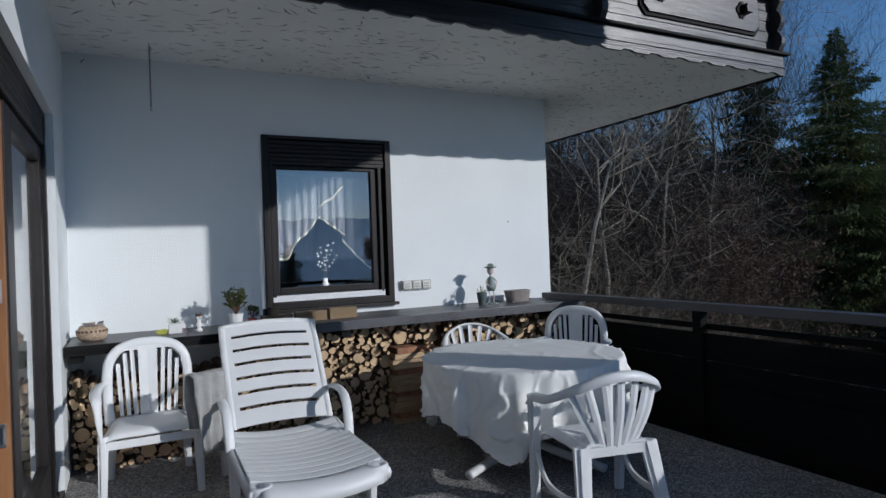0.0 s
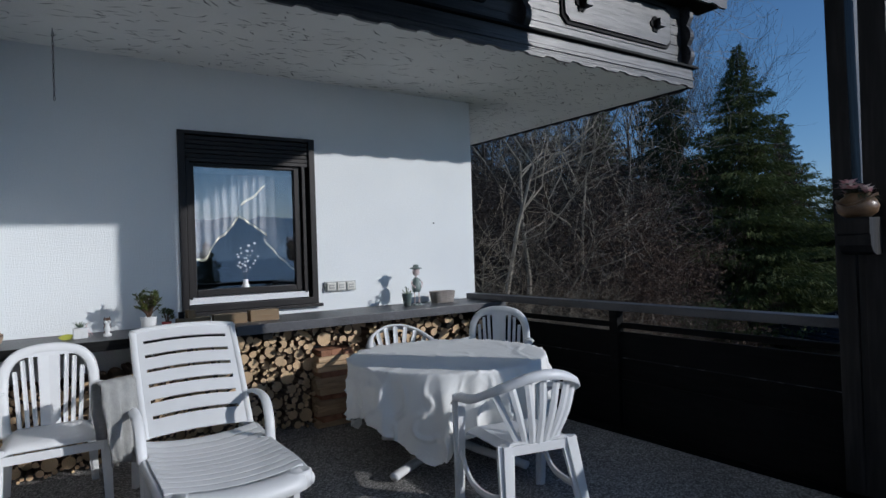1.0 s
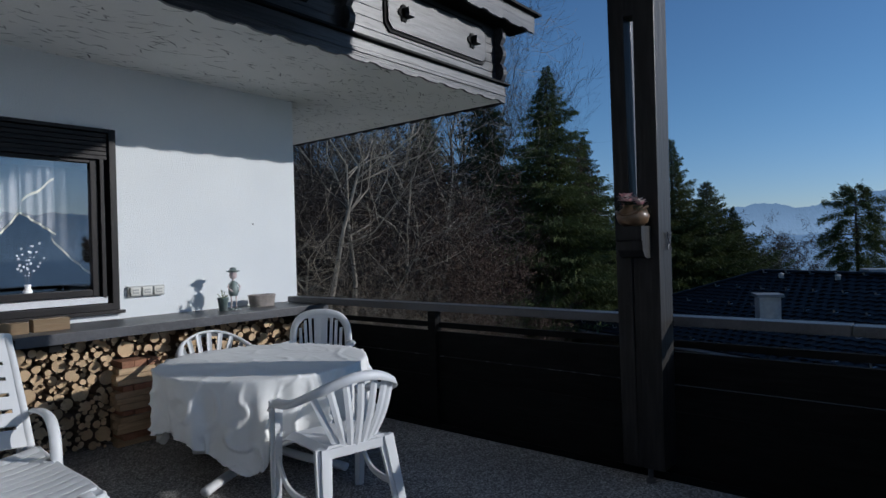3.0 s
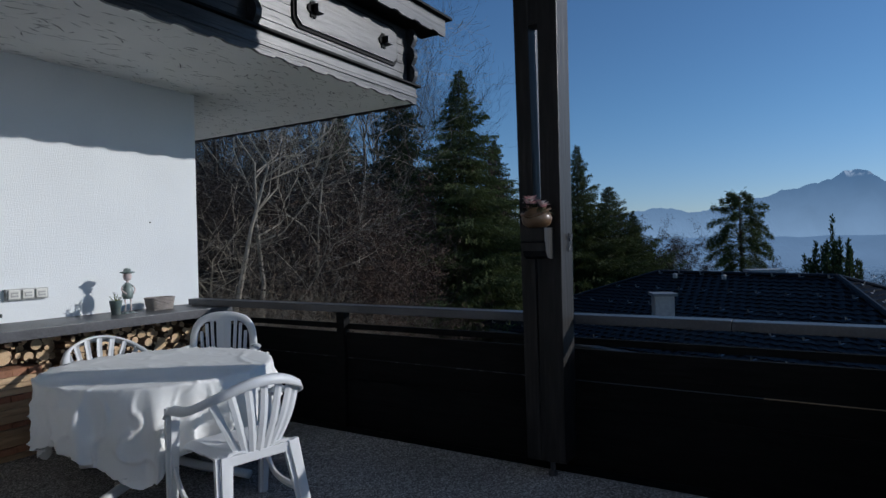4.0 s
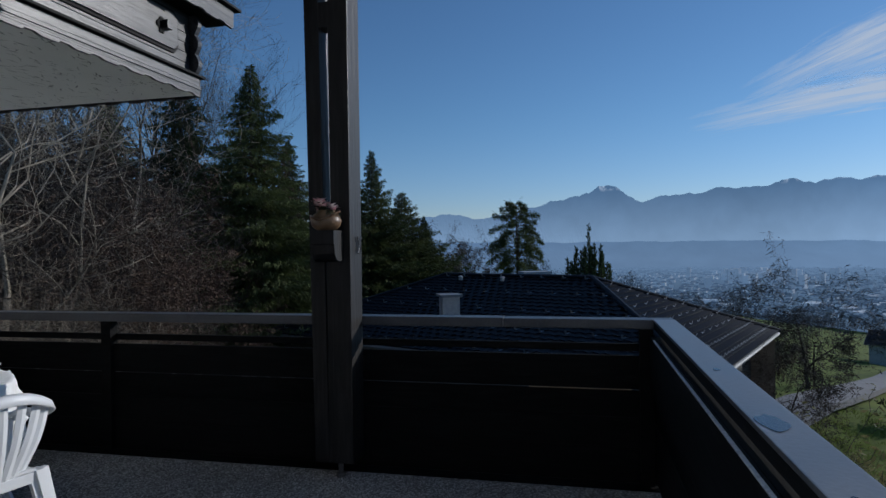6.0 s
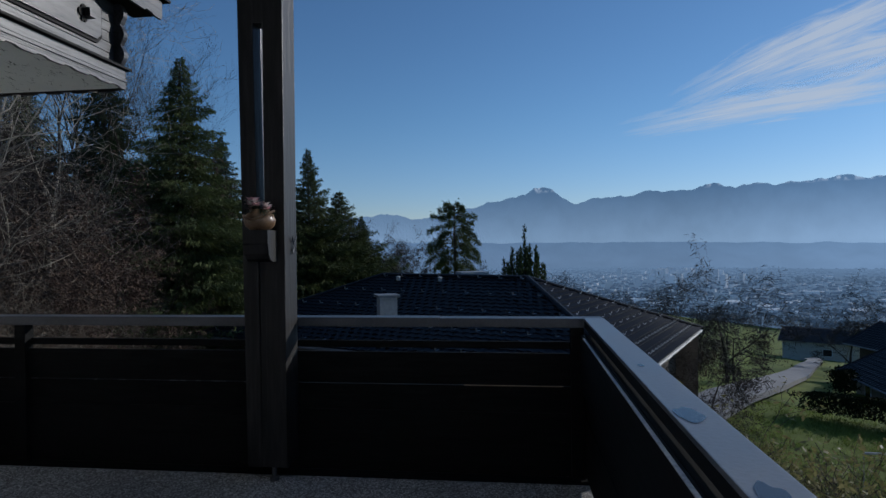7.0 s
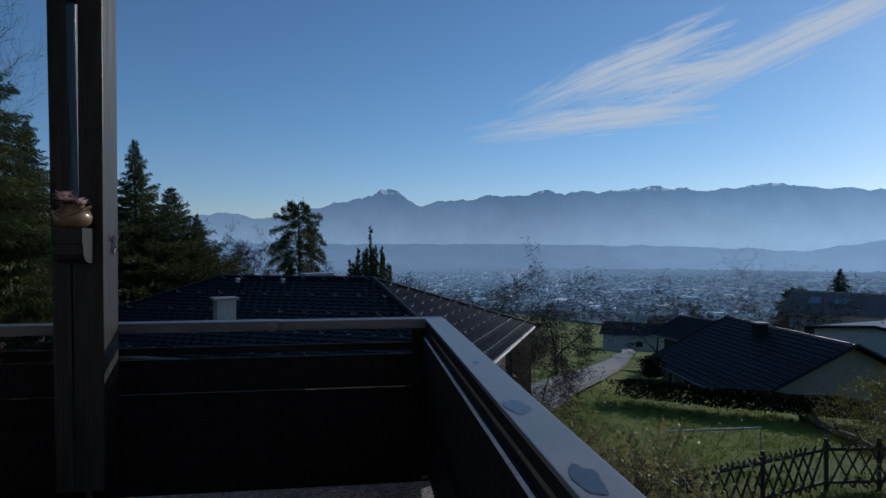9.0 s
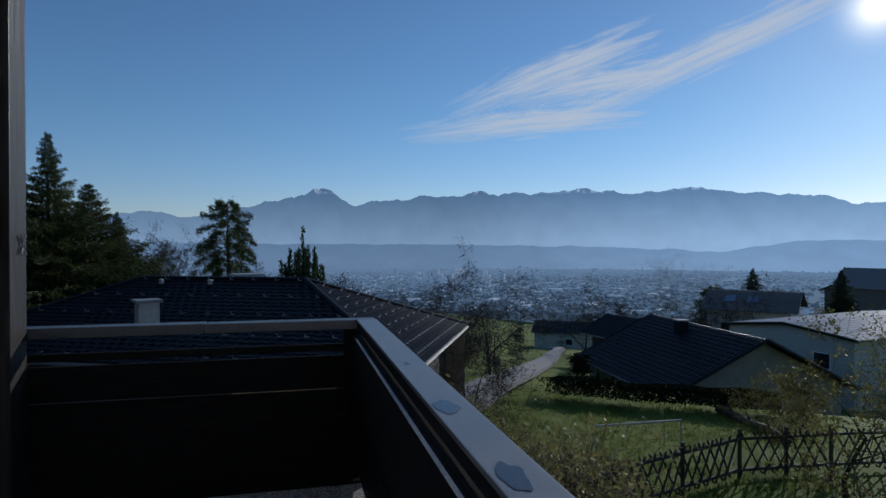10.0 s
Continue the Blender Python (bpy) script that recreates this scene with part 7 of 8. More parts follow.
class Growth:
    """Collects thin bars and leaves as plain vertex and face lists."""

    def __init__(self, seed):
        self.r = random.Random(seed)
        self.v, self.f, self.lv, self.lf = [], [], [], []
        self.tips = []

    def bar(self, pts, radii, n):
        o = len(self.v)
        for i, p in enumerate(pts):
            d = (pts[min(i + 1, len(pts) - 1)] - pts[max(i - 1, 0)]).normalized()
            s = d.orthogonal().normalized()
            t = d.cross(s)
            for k in range(n):
                a = 2 * math.pi * k / n
                self.v.append(p + (s * math.cos(a) + t * math.sin(a)) * radii[i])
        for i in range(len(pts) - 1):
            for k in range(n):
                a, b = o + i * n + k, o + i * n + (k + 1) % n
                self.f.append((a, b, b + n, a + n))

    def branch(self, p, d, length, rad, depth, kids, gnarl, rise, spread):
        r = self.r
        segs = 4 if depth > 1 else 3
        gn = gnarl * (0.45 if rad > 0.08 else (1.0 if depth > 1 else 1.35))
        pts, radii = [p.copy()], [rad]
        q, dd = p.copy(), d.normalized()
        for i in range(segs):
            dd = (dd + Vector((r.gauss(0, gn), r.gauss(0, gn), r.gauss(0, gn) + rise))).normalized()
            q = q + dd * (length / segs)
            pts.append(q.copy())
            radii.append(max(0.0035, rad * (1 - 0.72 * (i + 1) / segs)))
        self.bar(pts, radii, 6 if rad > 0.06 else (4 if rad > 0.02 else 3))
        if depth == 0:
            self.tips.append((pts[-1], dd))
            self.tips.append((pts[-2], dd))
            return
        n = kids[depth] if depth < len(kids) else 3
        for k in range(n):
            u = r.uniform(0.25, 1.0) if k else 1.0
            j = min(segs - 1, int(u * segs))
            base = pts[j].lerp(pts[j + 1], u * segs - j) if j + 1 < len(pts) else pts[-1]
            side = (dd.orthogonal().normalized())
            side.rotate(Matrix.Rotation(r.uniform(0, 6.28), 3, dd))
            nd = (dd * (1 - spread * 0.6) + side * spread * r.uniform(0.6, 1.3)).normalized()
            self.branch(base, nd, length * r.uniform(0.45, 0.75), radii[j] * r.uniform(0.42, 0.66), depth - 1, kids, gnarl, rise, spread)

    def leaf(self, p, d, s, w=0.4):
        e = d.orthogonal().normalized()
        e.rotate(Matrix.Rotation(self.r.uniform(0, 6.28), 3, d))
        o = len(self.lv)
        self.lv += [p, p + d * s * 0.5 + e * s * w, p + d * s, p + d * s * 0.5 - e * s * w]
        self.lf.append((o, o + 1, o + 2, o + 3))

    def mesh(self, name, leaves, mat, first=0, last=None):
        me = bpy.data.meshes.new(name)
        fs = (self.lf if leaves else self.f)[first:last]
        vs = [tuple(x) for x in (self.lv if leaves else self.v)]
        if first or last:
            used = sorted({i for f in fs for i in f})
            at = {i: k for k, i in enumerate(used)}
            vs, fs = [vs[i] for i in used], [tuple(at[i] for i in f) for f in fs]
        me.from_pydata(vs, [], fs)
        me.materials.append(mat)
        return me


def child(name, me, parent, label=""):
    ob = new(name, me)
    ob.parent = parent
    if label:
        ob["label"] = label
    return ob


def bare_tree(seed, h, rad, mat, label, depth=4, kids=(0, 3, 4, 5, 6), gnarl=0.2, rise=0.05, spread=0.75, stems=1, leaf=None, leaf_n=2, leaf_s=0.08, cat="tree", group="bare trees", name="bare_tree", leaf_w=0.4):
    g = Growth(seed)
    for s in range(stems):
        lean = Vector((g.r.gauss(0, 0.08 + 0.28 * (stems > 1)), g.r.gauss(0, 0.08 + 0.28 * (stems > 1)), 1))
        g.branch(Vector((g.r.gauss(0, 0.12) * (stems > 1), g.r.gauss(0, 0.12) * (stems > 1), -0.3)), lean, h * (0.62 if stems == 1 else g.r.uniform(0.4, 0.62)), rad, depth, kids, gnarl, rise, spread)
    t = thing(name, label=label, category=cat, group=group)
    cut = 24 if stems == 1 else 0
    if cut:
        child("trunk", g.mesh("trunk", False, mat, 0, cut), t)
    child("crown", g.mesh("crown", False, mat, cut), t)
    if leaf:
        for p, d in g.tips:
            for k in range(leaf_n):
                g.leaf(p + Vector((g.r.gauss(0, 0.05), g.r.gauss(0, 0.05), g.r.gauss(0, 0.05))), Vector((g.r.gauss(0, 1), g.r.gauss(0, 1), g.r.gauss(-0.5, 0.7))).normalized(), leaf_s * g.r.uniform(0.6, 1.3), leaf_w)
        child("foliage", g.mesh("foliage", True, leaf), t)
    return t


def spruce(seed, h, rad, mat, label, droop=0.35, levels=44, sprig=0.25, ragged=0.2, up=0.0, name="spruce", start=0.04, power=0.8):
    g = Growth(seed)
    r = g.r
    g.bar([Vector((0, 0, -0.4)), Vector((r.gauss(0, 0.05), 0, h * 0.5)), Vector((0, 0, h))], [h * 0.018, h * 0.011, 0.012], 7)
    total = levels * 9
    for k in range(total):
        q = start + (1 - start) * ((k + r.random()) / total) ** 1.25
        z = h * q
        L = rad * (1 - q) ** power * (1 if q > 0.1 else 0.85) + 0.08
        a = k * 2.399 + r.uniform(-0.5, 0.5)
        l = L * r.uniform(1 - ragged * 2, 1 + ragged)
        d = Vector((math.cos(a), math.sin(a), up + r.gauss(0, 0.12)))
        m = max(2, int(l / 0.55) + 2)
        dr = droop * r.uniform(0.6, 1.3)
        pts = [Vector((0, 0, z))]
        for i in range(1, m + 1):
            u = i / m
            pts.append(Vector((0, 0, z)) + Vector((d.x * l * u, d.y * l * u, d.z * l * u - dr * l * (u - 0.5 * u * u * u))))
        g.bar(pts, [0.022 * (1 - 0.8 * i / m) for i in range(m + 1)], 3)
        cnt = int(14 + l * 84)
        for i in range(cnt):
            u = 0.1 + 0.9 * (i / cnt)
            j = min(m - 1, int(u * m))
            p = pts[j].lerp(pts[j + 1], u * m - j)
            ax = (pts[j + 1] - pts[j]).normalized()
            side = Vector((-d.y, d.x, 0)) * (1 if i % 2 else -1)
            wide = (1.2 - 0.75 * u) * l * 0.36
            p = p + side * r.random() * wide + Vector((0, 0, r.gauss(0, 0.05)))
            dd = (ax * 0.8 + side * r.uniform(0.2, 0.9) + Vector((0, 0, r.uniform(-0.8, 0.2)))).normalized()
            s = sprig * r.uniform(0.6, 1.3) * (0.5 + 0.6 * (1 - q))
            g.leaf(p, dd, s, 0.085)
            g.leaf(p, (dd + Vector((r.gauss(0, 0.3), r.gauss(0, 0.3), -0.5))).normalized(), s * 1.1, 0.075)
    t = thing(name, label=label, category="tree", group="conifers")
    child("trunk", g.mesh("trunk", False, BROWNTWIG, 0, 14), t)
    tagged(child("branchwork", g.mesh("branchwork", False, BROWNTWIG, 14), t), kind="stuff")
    child("crown", g.mesh("crown", True, mat), t)
    return t


def put(ob, az, dist, rz=0, s=1.0, sink=0.0, sz=None):
    x, y = polar(az, dist)
    ob.matrix_basis = pose(x, y, height(x, y) - sink, 0, 0, rz)
    ob.scale = (s, s, sz or s)
    return ob


def put_copy(ob, az, dist, rz=0, s=1.0, sz=None):
    c = copy_thing(ob, Matrix())
    return put(c, az, dist, rz, s, 0.0, sz)


# forest floor beside the house
bm = bmesh.new()
rows = []
for az in range(14, 100, 3):
    rows.append([(*polar(az, r), height(*polar(az, r)) + 0.12) for r in (6.5, 9, 12, 16, 22, 30, 42, 60, 90)])
strip(bm, rows, -0.1)
tagged(part("forest_floor", bm, LITTER), "brown leaf litter under the bare trees", "ground", kind="structure")

# conifers
s1 = put(spruce(1, 11.3, 4.5, NEEDLE, "tall dark green spruce at the wood's edge", power=0.85, ragged=0.28), 29.6, 25.5)
s2 = put(spruce(2, 11.4, 3.7, NEEDLEBLUE, "slim dark spruce behind the bare shrubs", ragged=0.3), 35.4, 29.5, 40)
s3 = put(spruce(3, 9.1, 3.7, NEEDLE, "young green spruce with a thin tip", droop=0.15, ragged=0.3, up=0.25, levels=36, power=1.15, sprig=0.24), 18.9, 33, 10)
put(spruce(4, 7.1, 4.2, NEEDLE, "broad young spruce beside the house roof", droop=0.1, ragged=0.22, up=0.3, levels=34, power=0.95, sprig=0.22), 16.2, 35, 70)
put_copy(s3, 21.8, 36, 150, 0.98)
put_copy(s2, 14.2, 47, 80, 0.66)
put_copy(s1, 41, 42, 200, 1.0)
put_copy(s2, 26.5, 40, 120, 0.85)
put_copy(s2, -40.6, 90, 20, 1.18)
put_copy(s2, -46.8, 96, 20, 1.2)
put_copy(s3, -28.0, 120, 20, 0.7)
# pine with a clumped crown and the many-tipped conifer behind the roof
def pine():
    g = Growth(71)
    r = g.r
    g.bar([Vector((0, 0, -0.4)), Vector((0.12, 0, 6)), Vector((0.05, 0.1, 12.0))], [0.2, 0.14, 0.03], 7)
    for k in range(60):
        z = 4.6 + 7.4 * ((k + r.random()) / 60) ** 0.9
        w = float(np.interp(z, [4.4, 5.4, 7.2, 9.5, 11.2, 12.1], [1.0, 2.0, 2.65, 2.35, 1.6, 0.6])) * r.uniform(0.7, 1.12)
        a = k * 2.4 + r.uniform(-0.4, 0.4)
        d = Vector((math.cos(a), math.sin(a), 0))
        side = Vector((-d.y, d.x, 0))
        droop = r.uniform(0.12, 0.34) if z < 10 else r.uniform(-0.3, 0.1)

        def at(u):
            return Vector((0.06, 0.03, z)) + d * w * u + Vector((0, 0, 0.22 * w * u - (0.22 + droop) * w * u * u))

        g.bar([at(0), at(0.5), at(1)], [0.045, 0.028, 0.01], 4)
        for i in range(int(110 + 190 * w)):
            u = 0.34 + 0.74 * r.random()
            p = at(u) + side * r.gauss(0, 0.2 * w * (1.2 - u)) + Vector((0, 0, r.gauss(-0.03, 0.15)))
            dd = (d * 0.6 + side * r.gauss(0, 0.7) + Vector((0, 0, r.gauss(-0.15, 0.4)))).normalized()
            g.leaf(p, dd, r.uniform(0.16, 0.36), 0.085)
    t = thing("pine", label="tall dark pine with layered drooping boughs behind the roof", category="tree", group="conifers")
    child("trunk", g.mesh("trunk", False, BROWNTWIG, 0, 14), t)
    tagged(child("branchwork", g.mesh("branchwork", False, BROWNTWIG, 14), t), kind="stuff")
    child("crown", g.mesh("crown", True, NEEDLE), t)
    return t


pn = put(pine(), 5.5, 52, 0, 0.9)
put_copy(pn, -37.6, 88, 60, 0.9)


def plume_conifer():
    g = Growth(31)
    r = g.r
    g.bar([Vector((0, 0, -0.3)), Vector((0, 0, 2))], [0.16, 0.1], 7)
    for k in range(27):
        a = k * 2.4 + r.uniform(-0.3, 0.3)
        r0 = 1.3 * math.sqrt((k + 0.3) / 27)
        base = Vector((0.2 * math.cos(a), 0.2 * math.sin(a), 1.2 + 1.2 * r.random()))
        top = Vector((math.cos(a) * r0, math.sin(a) * r0, r.uniform(6.3, 7.0) - r0 * r.uniform(0.9, 1.7) + (0.9 if k == 0 else 0)))
        mid = base.lerp(top, 0.5) + Vector((math.cos(a), math.sin(a), -0.3)) * 0.45 * r0
        g.bar([base, mid, top], [0.08, 0.045, 0.012], 4)
        for i in range(400):
            u = r.random() ** 0.85
            q = base.lerp(mid, u).lerp(mid.lerp(top, u), u)
            ax = (mid.lerp(top, u) - base.lerp(mid, u)).normalized()
            w = 0.2 * (1.05 - u)
            p = q + Vector((r.gauss(0, w), r.gauss(0, w), r.gauss(0, w)))
            d = (ax + Vector((r.gauss(0, 0.45), r.gauss(0, 0.45), r.gauss(0, 0.3)))).normalized()
            g.leaf(p, d, r.uniform(0.18, 0.36) * (1.2 - 0.5 * u), 0.13)
    t = thing("conifer", label="dark conifer with many upright tips behind the roof", category="tree", group="conifers")
    child("trunk", g.mesh("trunk", False, BROWNTWIG, 0, 7), t)
    tagged(child("branchwork", g.mesh("branchwork", False, BROWNTWIG, 7), t), kind="stuff")
    child("crown", g.mesh("crown", True, NEEDLEBLUE), t)
    return t


put(plume_conifer(), -0.95, 36, 0, 1.05)

# bare deciduous trees of the wood
bt = [bare_tree(41, 11.0, 0.1, PALEBARK, "tall bare pale-barked tree with tangled branches", kids=(0, 4, 5, 5, 7), gnarl=0.26, spread=0.8),
      bare_tree(42, 10.0, 0.085, PALEBARK, "bare grey tree with fine crossing branches", kids=(0, 4, 5, 5, 7), gnarl=0.3, spread=0.85),
      bare_tree(43, 13.0, 0.13, BROWNTWIG, "slender bare brown tree with upright twigs", kids=(0, 5, 5, 5, 8), gnarl=0.12, rise=0.14, spread=0.55),
      bare_tree(44, 6.0, 0.05, REDTWIG, "dense reddish-brown bare shrub", depth=4, kids=(0, 4, 5, 5, 5), gnarl=0.2, rise=0.02, stems=5, spread=0.75, leaf=REDTWIG, leaf_n=4, leaf_s=0.09, leaf_w=0.2, cat="shrub", group="bare shrubs", name="shrub"),
      bare_tree(45, 5.5, 0.04, GREYTWIG, "tangled bare brown shrub", depth=4, kids=(0, 4, 4, 5, 5), gnarl=0.3, rise=0.0, stems=5, spread=0.8, cat="shrub", group="bare shrubs", name="shrub"),
      bare_tree(47, 5.8, 0.045, BROWNTWIG, "dark tangled bare shrub deeper in the wood", depth=4, kids=(0, 4, 4, 5, 5), gnarl=0.26, rise=0.02, stems=5, spread=0.8, leaf=BROWNTWIG, leaf_n=2, leaf_s=0.3, leaf_w=0.03, cat="shrub", group="bare shrubs", name="shrub"),
      bare_tree(46, 5.2, 0.09, BROWNTWIG, "small bare garden tree with a dense twiggy crown", depth=4, kids=(0, 4, 5, 5, 4), gnarl=0.18, rise=0.05, spread=0.7, leaf=BROWNTWIG, leaf_n=4, leaf_s=0.3, leaf_w=0.045, group="garden trees")]
put(bt[5], 46.0, 31, 0, 1.3)
put(bt[6], -18.3, 36, 0, 1.25)
put(bt[0], 48.5, 15.5, 200)
put(bt[1], 44.5, 17.5, 100)
put(bt[2], 32.8, 27, 0, 0.85)
put(bt[3], 39.8, 20.5, 0, 1.0)
put(bt[4], 50.0, 11.5, 0, 0.85)
for az, dist, rz, s in ((43.5, 13.5, 20, 0.7), (46.5, 12.0, 140, 0.75), (50.2, 10.8, 260, 0.8), (40.0, 15.5, 75, 0.6), (36.8, 17.0, 190, 0.55)):
    put_copy(bt[4], az, dist, rz, s)
rnd = random.Random(99)
# past 31 m brown trees replace pale ones: dark depth put into colour
for az, dist, k, s in ((53, 14, 0, 0.95), (41, 21, 1, 1.05), (46, 24, 0, 1.15), (51, 22, 2, 1.0), (56, 25, 0, 1.2), (38, 33, 2, 1.2), (43, 32, 2, 1.15),
                       (48, 34, 1, 1.4), (54, 34, 2, 1.2), (60, 34, 1, 1.3), (35, 38, 2, 1.2), (31, 36, 2, 0.95), (47, 45, 2, 1.3), (41, 46, 0, 1.5), (53, 46, 0, 1.5), (58, 42, 2, 1.3), (37, 48, 0, 1.4)):
    put_copy(bt[2 if dist > 31 else k], az, dist, rnd.uniform(0, 360), s)
# past 17 m a darker shrub stands in for the wood's shaded depth
for az, dist, k, s in ((41.5, 17.5, 3, 0.85), (38.6, 27, 3, 1.2), (36.5, 24, 3, 0.9), (41, 31, 3, 1.45), (35, 34, 3, 1.4), (45.5, 15, 4, 0.9), (48.5, 14, 4, 0.95), (51.5, 12.5, 4, 0.95), (54, 12, 4, 1.0), (42, 25, 4, 1.2), (45, 20, 5, 1.3), (49, 18, 4, 1.2), (54, 18, 5, 1.2), (33, 31, 5, 1.2), (46, 28, 5, 1.6), (52, 27, 5, 1.7), (57, 24, 5, 1.5), (43, 36, 5, 1.9), (49, 36, 5, 1.9), (60, 30, 5, 1.7), (55, 38, 5, 2.0), (37, 30, 5, 1.5)):
    put_copy(bt[5 if k == 4 and dist > 17 else k], az, dist, rnd.uniform(0, 360), s)
# bare trees on the slope and in the gardens
for az, dist, k, s in ((-18.8, 38, 6, 0.85), (-18.5, 60, 0, 0.6), (-16, 70, 1, 0.7), (-13.0, 75, 2, 0.5), (-35, 70, 1, 1.15), (-36.3, 78, 0, 1.2), (-33.5, 95, 1, 0.8), (-26.5, 90, 0, 0.7), (-29.5, 105, 1, 0.8), (-24, 130, 0, 0.9), (-31, 130, 1, 0.9), (-16.5, 50, 3, 0.55), (-14.5, 55, 3, 0.6), (-12, 70, 4, 0.7), (-12.5, 46, 6, 0.8), (-14.6, 52, 6, 0.85), (-26.8, 66, 6, 1.5), (-16.2, 64, 6, 1.0), (-30.4, 84, 6, 1.6), (-33.2, 78, 6, 1.6), (-37.2, 66, 6, 1.7), (-38.4, 72, 6, 1.8), (-34.6, 70, 6, 1.5), (-40.5, 100, 6, 1.7), (-10, 62, 6, 1.3), (-5.4, 58, 6, 1.1), (2.0, 62, 6, 1.2), (8.6, 60, 6, 1.4), (10.6, 64, 6, 1.5), (12.6, 62, 6, 1.4), (9.6, 74, 6, 1.6), (-15.9, 18.5, 6, 0.5), (-17.0, 20.5, 6, 0.55), (-16.6, 16.5, 6, 0.42), (-15.2, 15.6, 6, 0.4), (-46.5, 120, 0, 0.85), (-48.5, 118, 1, 0.85), (-50.5, 120, 2, 0.8)):
    put_copy(bt[k], az, dist, rnd.uniform(0, 360), s)

# leafy fruit tree behind the lattice fence, and its neighbour
ft = put(bare_tree(51, 4.6, 0.08, BROWNTWIG, "small fruit tree with yellow-green leaves behind the fence", depth=4, kids=(0, 6, 6, 6, 5), gnarl=0.2, rise=0.06, spread=0.7, leaf=DRYLEAF, leaf_n=5, leaf_s=0.052, group="fruit trees", name="fruit_tree"), -47.8, 15.8, 30, 1.05)
put_copy(ft, -53.0, 17.0, 140, 1.1)
put_copy(ft, -46.6, 18.0, 250, 0.62)

# tall shrubs growing against the terrace
sh = put(bare_tree(61, 3.0, 0.022, BROWNTWIG, "leafy overgrown shrub with long shoots below the railing", depth=3, kids=(0, 4, 5, 6), gnarl=0.16, rise=0.03, spread=0.6, stems=9, leaf=SHRUBLEAF, leaf_n=4, leaf_s=0.08, leaf_w=0.2, cat="shrub", group="garden shrubs", name="shrub"), -21, 7.2, 0, 1.08)
for az, dist, rz, s in ((-26, 7.4, 60, 0.98), (-17.5, 8.6, 200, 1.0), (-29.5, 7.6, 100, 0.9), (-23, 8.2, 300, 0.95), (-33, 8.0, 160, 0.72), (-27.5, 9.0, 330, 0.85), (-18, 11, 20, 0.8), (-38, 8.0, 240, 0.5), (-30, 10.5, 45, 0.5), (-19.5, 11.5, 120, 0.75), (-21, 13.5, 30, 0.65), (-17.5, 13, 80, 0.85), (-16, 11, 210, 0.85)):
    put_copy(sh, az, dist, rz, s)

# unseen conifers added on the garden's far side to darken the window's reflection
for az, dist, k, s in ((-78, 17, 0, 0.62), (-88, 15, 1, 0.6), (-99, 16, 0, 0.6), (-110, 17, 1, 0.65), (-71, 24, 1, 0.6)):
    put_copy((s1, s2)[k], az, dist, 77 * k, s)


# ---- woodpile under the shelf ----
def cut_wood():
    m = surface("cut_log_end", (0.46, 0.32, 0.18), (0.64, 0.47, 0.29), 9, 0.8, bump=0.2, bscale=60, fine=0.3, c3=(0.25, 0.15, 0.08), vary=0.35)
    return m


CUTWOOD = cut_wood()
BARK = surface("dry_bark", (0.10, 0.065, 0.04), (0.17, 0.12, 0.08), 12, 0.95, bump=0.8, bscale=50, fine=0.5, vary=0.3)
BRICK = surface("red_brick", (0.30, 0.13, 0.07), (0.38, 0.2, 0.12), 9, 0.9, bump=0.5, bscale=60, fine=0.4, vary=0.25)
SPLIT = surface("split_firewood", (0.38, 0.26, 0.15), (0.54, 0.39, 0.24), 8, 0.85, bump=0.5, bscale=50, stretch=(0.15, 1, 1), fine=0.5, vary=0.35)


def log_mesh(seed, kind):
    rnd = random.Random(seed)
    n = 11
    pts = []
    for k in range(n):
        a = 2 * math.pi * k / n
        r = 1 + rnd.uniform(-0.05, 0.05)
        x, z = r * math.cos(a), r * math.sin(a)
        if kind == 1:
            z = max(z, -0.25)
        if kind == 2 and x > 0 and z < 0:
            x, z = x * 0.35, z * 0.35
        pts.append((x, z))
    bm = bmesh.new()
    f = [bm.verts.new((x * 0.93, -0.012, z * 0.93)) for x, z in pts]
    a = [bm.verts.new((x, 0.03, z)) for x, z in pts]
    b = [bm.verts.new((x * 1.04, 1.0, z * 1.04)) for x, z in pts]
    cut = [bm.faces.new(f)]
    for k in range(n):
        bm.faces.new((f[k], f[(k + 1) % n], a[(k + 1) % n], a[k]))
        bm.faces.new((a[k], a[(k + 1) % n], b[(k + 1) % n], b[k]))
    me = bpy.data.meshes.new("log")
    bmesh.ops.recalc_face_normals(bm, faces=bm.faces)
    bm.to_mesh(me)
    bm.free()
    me.materials.append(CUTWOOD)
    me.materials.append(BARK)
    for p in me.polygons:
        p.material_index = 0 if len(p.vertices) > 4 else 1
    return me


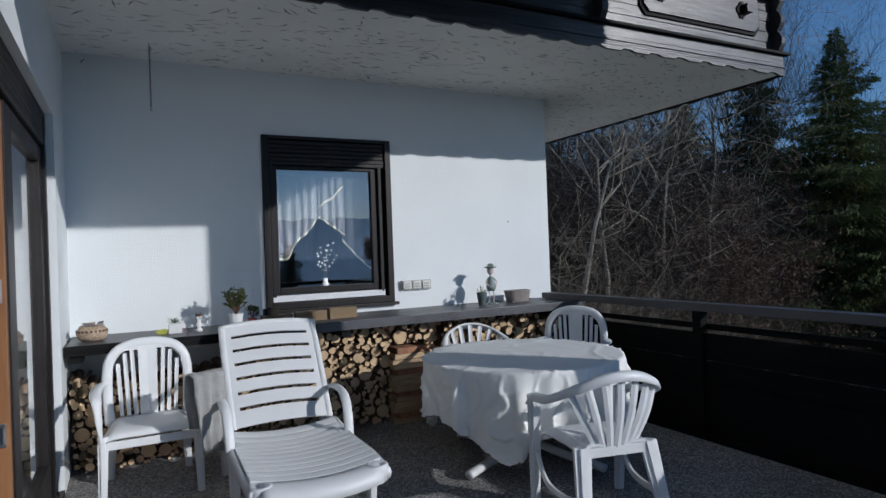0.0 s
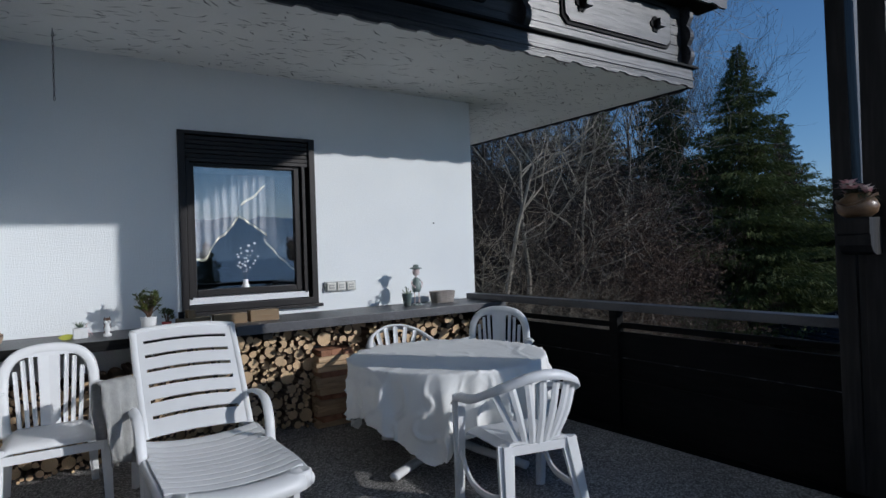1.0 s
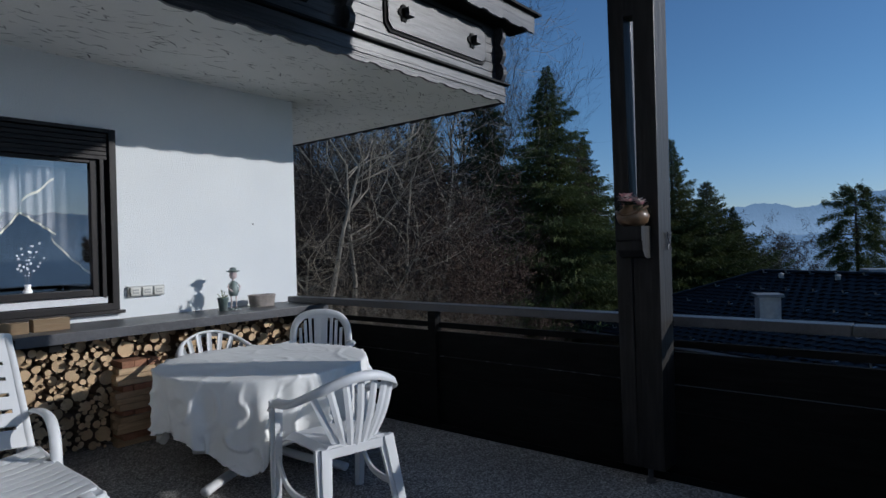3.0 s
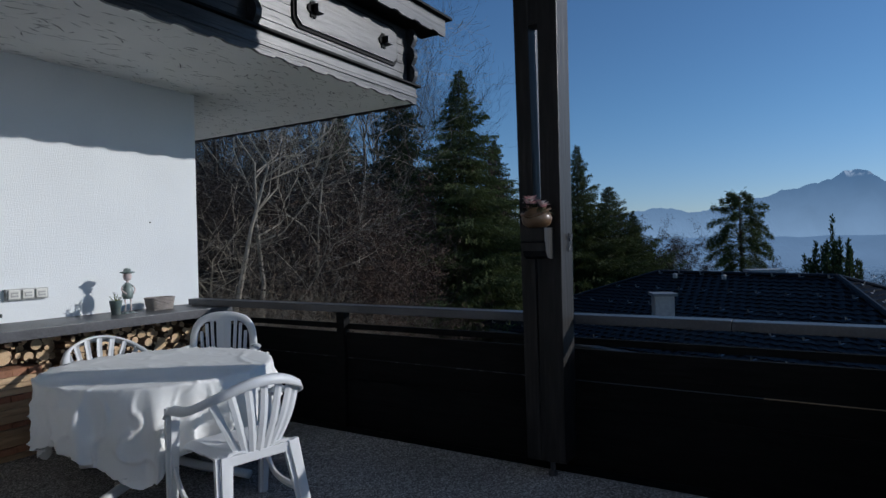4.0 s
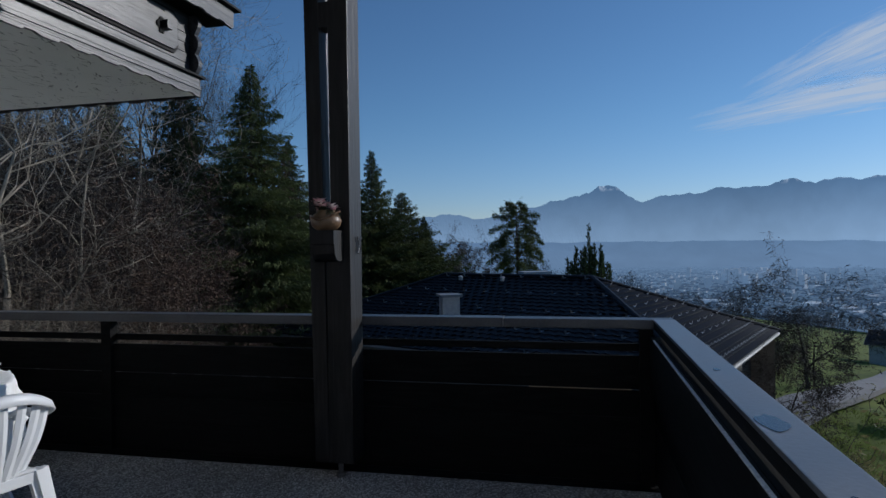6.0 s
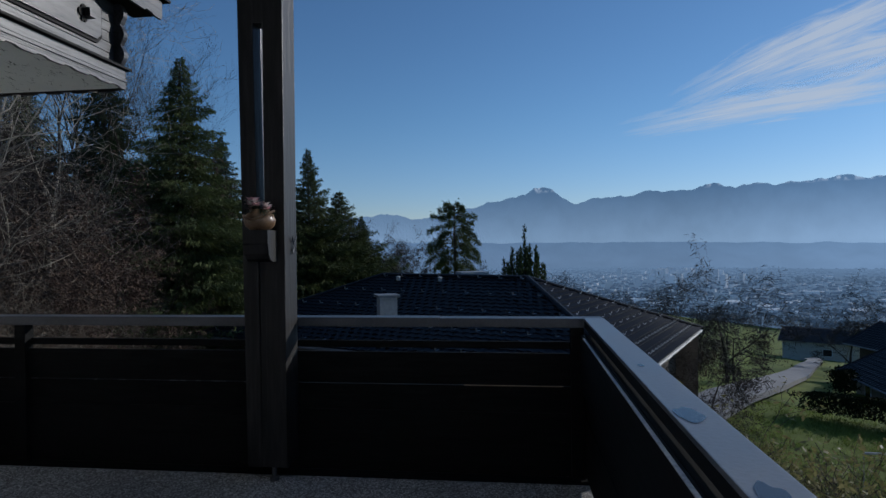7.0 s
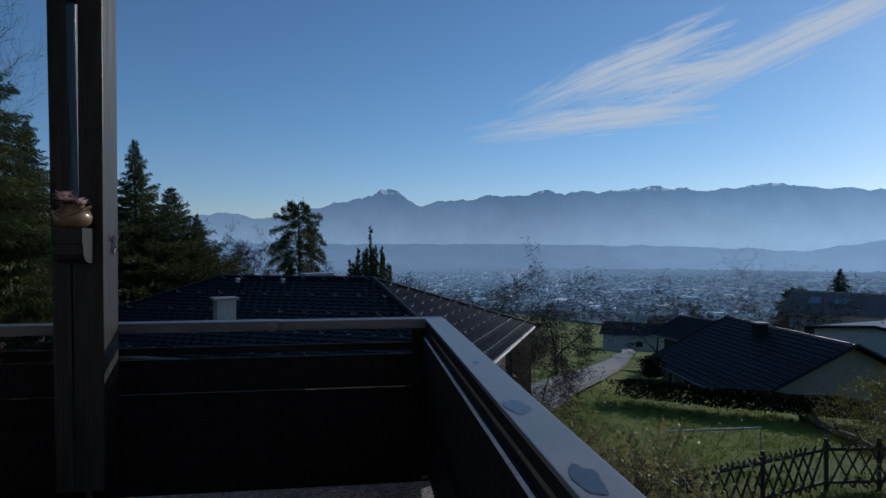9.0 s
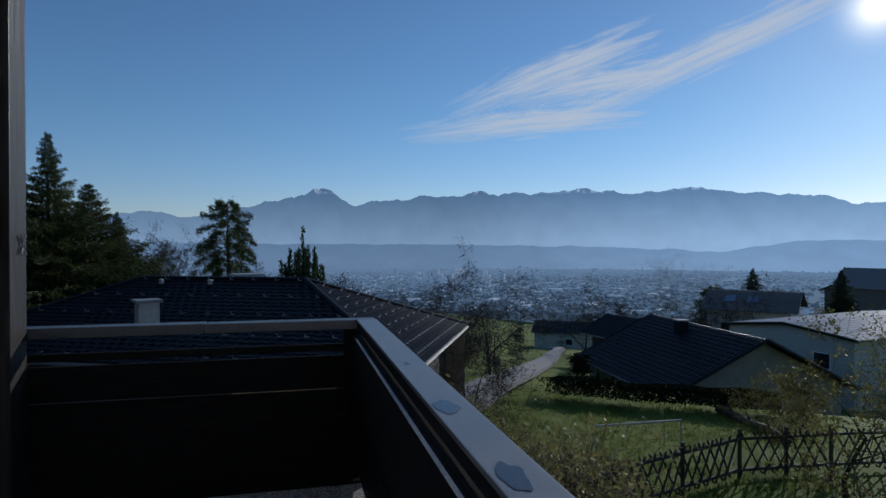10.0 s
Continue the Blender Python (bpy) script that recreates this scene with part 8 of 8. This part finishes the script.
def woodpile():
    rnd = random.Random(21)
    t = thing("woodpile", (0, 0, 0), "stacked firewood logs with pale cut ends under the shelf", "woodpile")
    shapes = [log_mesh(k, (0, 0, 0, 0, 0, 2)[k % 6]) for k in range(12)]

    def top(x):
        return float(np.interp(x, [-0.4, 0.1, 0.55, 0.9, 1.3, 1.9, 2.3, 2.8, 3.9], [0.66, 0.60, 0.62, 0.78, 0.82, 0.84, 0.86, 0.86, 0.86]))

    placed = []
    cell = {}

    def free(x, z, r):
        cx, cz = int(x / 0.16), int(z / 0.16)
        for i in (-1, 0, 1):
            for j in (-1, 0, 1):
                for (px, pz, pr) in cell.get((cx + i, cz + j), ()):
                    if (px - x) ** 2 + (pz - z) ** 2 < ((pr + r) * 0.85) ** 2:
                        return False
        return True

    for r_lo, r_hi, tries in ((0.05, 0.068, 60), (0.036, 0.05, 420), (0.026, 0.036, 2600), (0.018, 0.026, 16000), (0.010, 0.017, 36000)):
        for k in range(tries):
            r = rnd.uniform(r_lo, r_hi)
            x = rnd.uniform(-0.39 + r, 3.85 - r)
            z = rnd.uniform(r, top(x) - r * 0.5)
            if 1.98 < x < 2.36 and z < 0.66 + r:
                continue
            if free(x, z, r):
                placed.append((x, z, r))
                cell.setdefault((int(x / 0.16), int(z / 0.16)), []).append((x, z, r))
    placed.sort(key=lambda p: -p[2] + (0 if p[0] < 2.35 else 0.03))
    verts, faces, mats = [], [], []
    for i, (x, z, r) in enumerate(placed):
        y = 5.05 - 0.08 * z + rnd.uniform(-0.11, 0.07)
        m = Matrix.Translation((x, y, z)) @ Matrix.Rotation(rnd.uniform(-0.06, 0.06), 4, "Z") @ Matrix.Rotation(rnd.uniform(-0.05, 0.05), 4, "X") @ Matrix.Rotation(rnd.uniform(0, 6.28), 4, "Y") @ Matrix.Diagonal((r, WY - 0.02 - y, r, 1))
        me = shapes[rnd.randrange(12)]
        if i < 300:
            piece("log", me, t, m)
        else:
            o = len(verts)
            verts += [m @ v.co for v in me.vertices]
            for p in me.polygons:
                faces.append([o + q for q in p.vertices])
                mats.append(p.material_index)
    me = bpy.data.meshes.new("log_filling")
    me.from_pydata(verts, [], faces)
    me.materials.append(CUTWOOD)
    me.materials.append(BARK)
    me.polygons.foreach_set("material_index", mats)
    ob = new("log_filling", me)
    ob.parent = t
    tagged(ob, kind="stuff")
    part("dark_core", cbox(-0.39, 3.85, 5.16, 5.34, 0.0, 0.55), BARK, t)
    # pillar of split pieces and bricks laid crosswise
    p = thing("split_wood_stack", (0, 0, 0), "pillar of split firewood and bricks at the woodpile", "woodpile")
    z = 0.004
    k = 0
    while z < 0.64:
        h = rnd.uniform(0.035, 0.055)
        if k % 4 == 1:
            x = 2.02
            while x < 2.29:
                w = rnd.uniform(0.06, 0.1)
                part("brick", cbox(x, min(x + w, 2.33), 4.83 + rnd.uniform(0, 0.02), 5.05, z, z + h, bev=0.004), BRICK, p)
                x += w + 0.006
        else:
            part("split_piece", cbox(2.0 + rnd.uniform(-0.03, 0.02), 2.32 + rnd.uniform(-0.03, 0.02), 4.82 + rnd.uniform(0, 0.03), 4.93, z, z + h, bev=0.006), SPLIT, p)
            part("split_piece", cbox(2.01, 2.32, 4.94, 5.06, z, z + h * 0.95, bev=0.006), SPLIT, p)
        z += h + 0.003
        k += 1


woodpile()
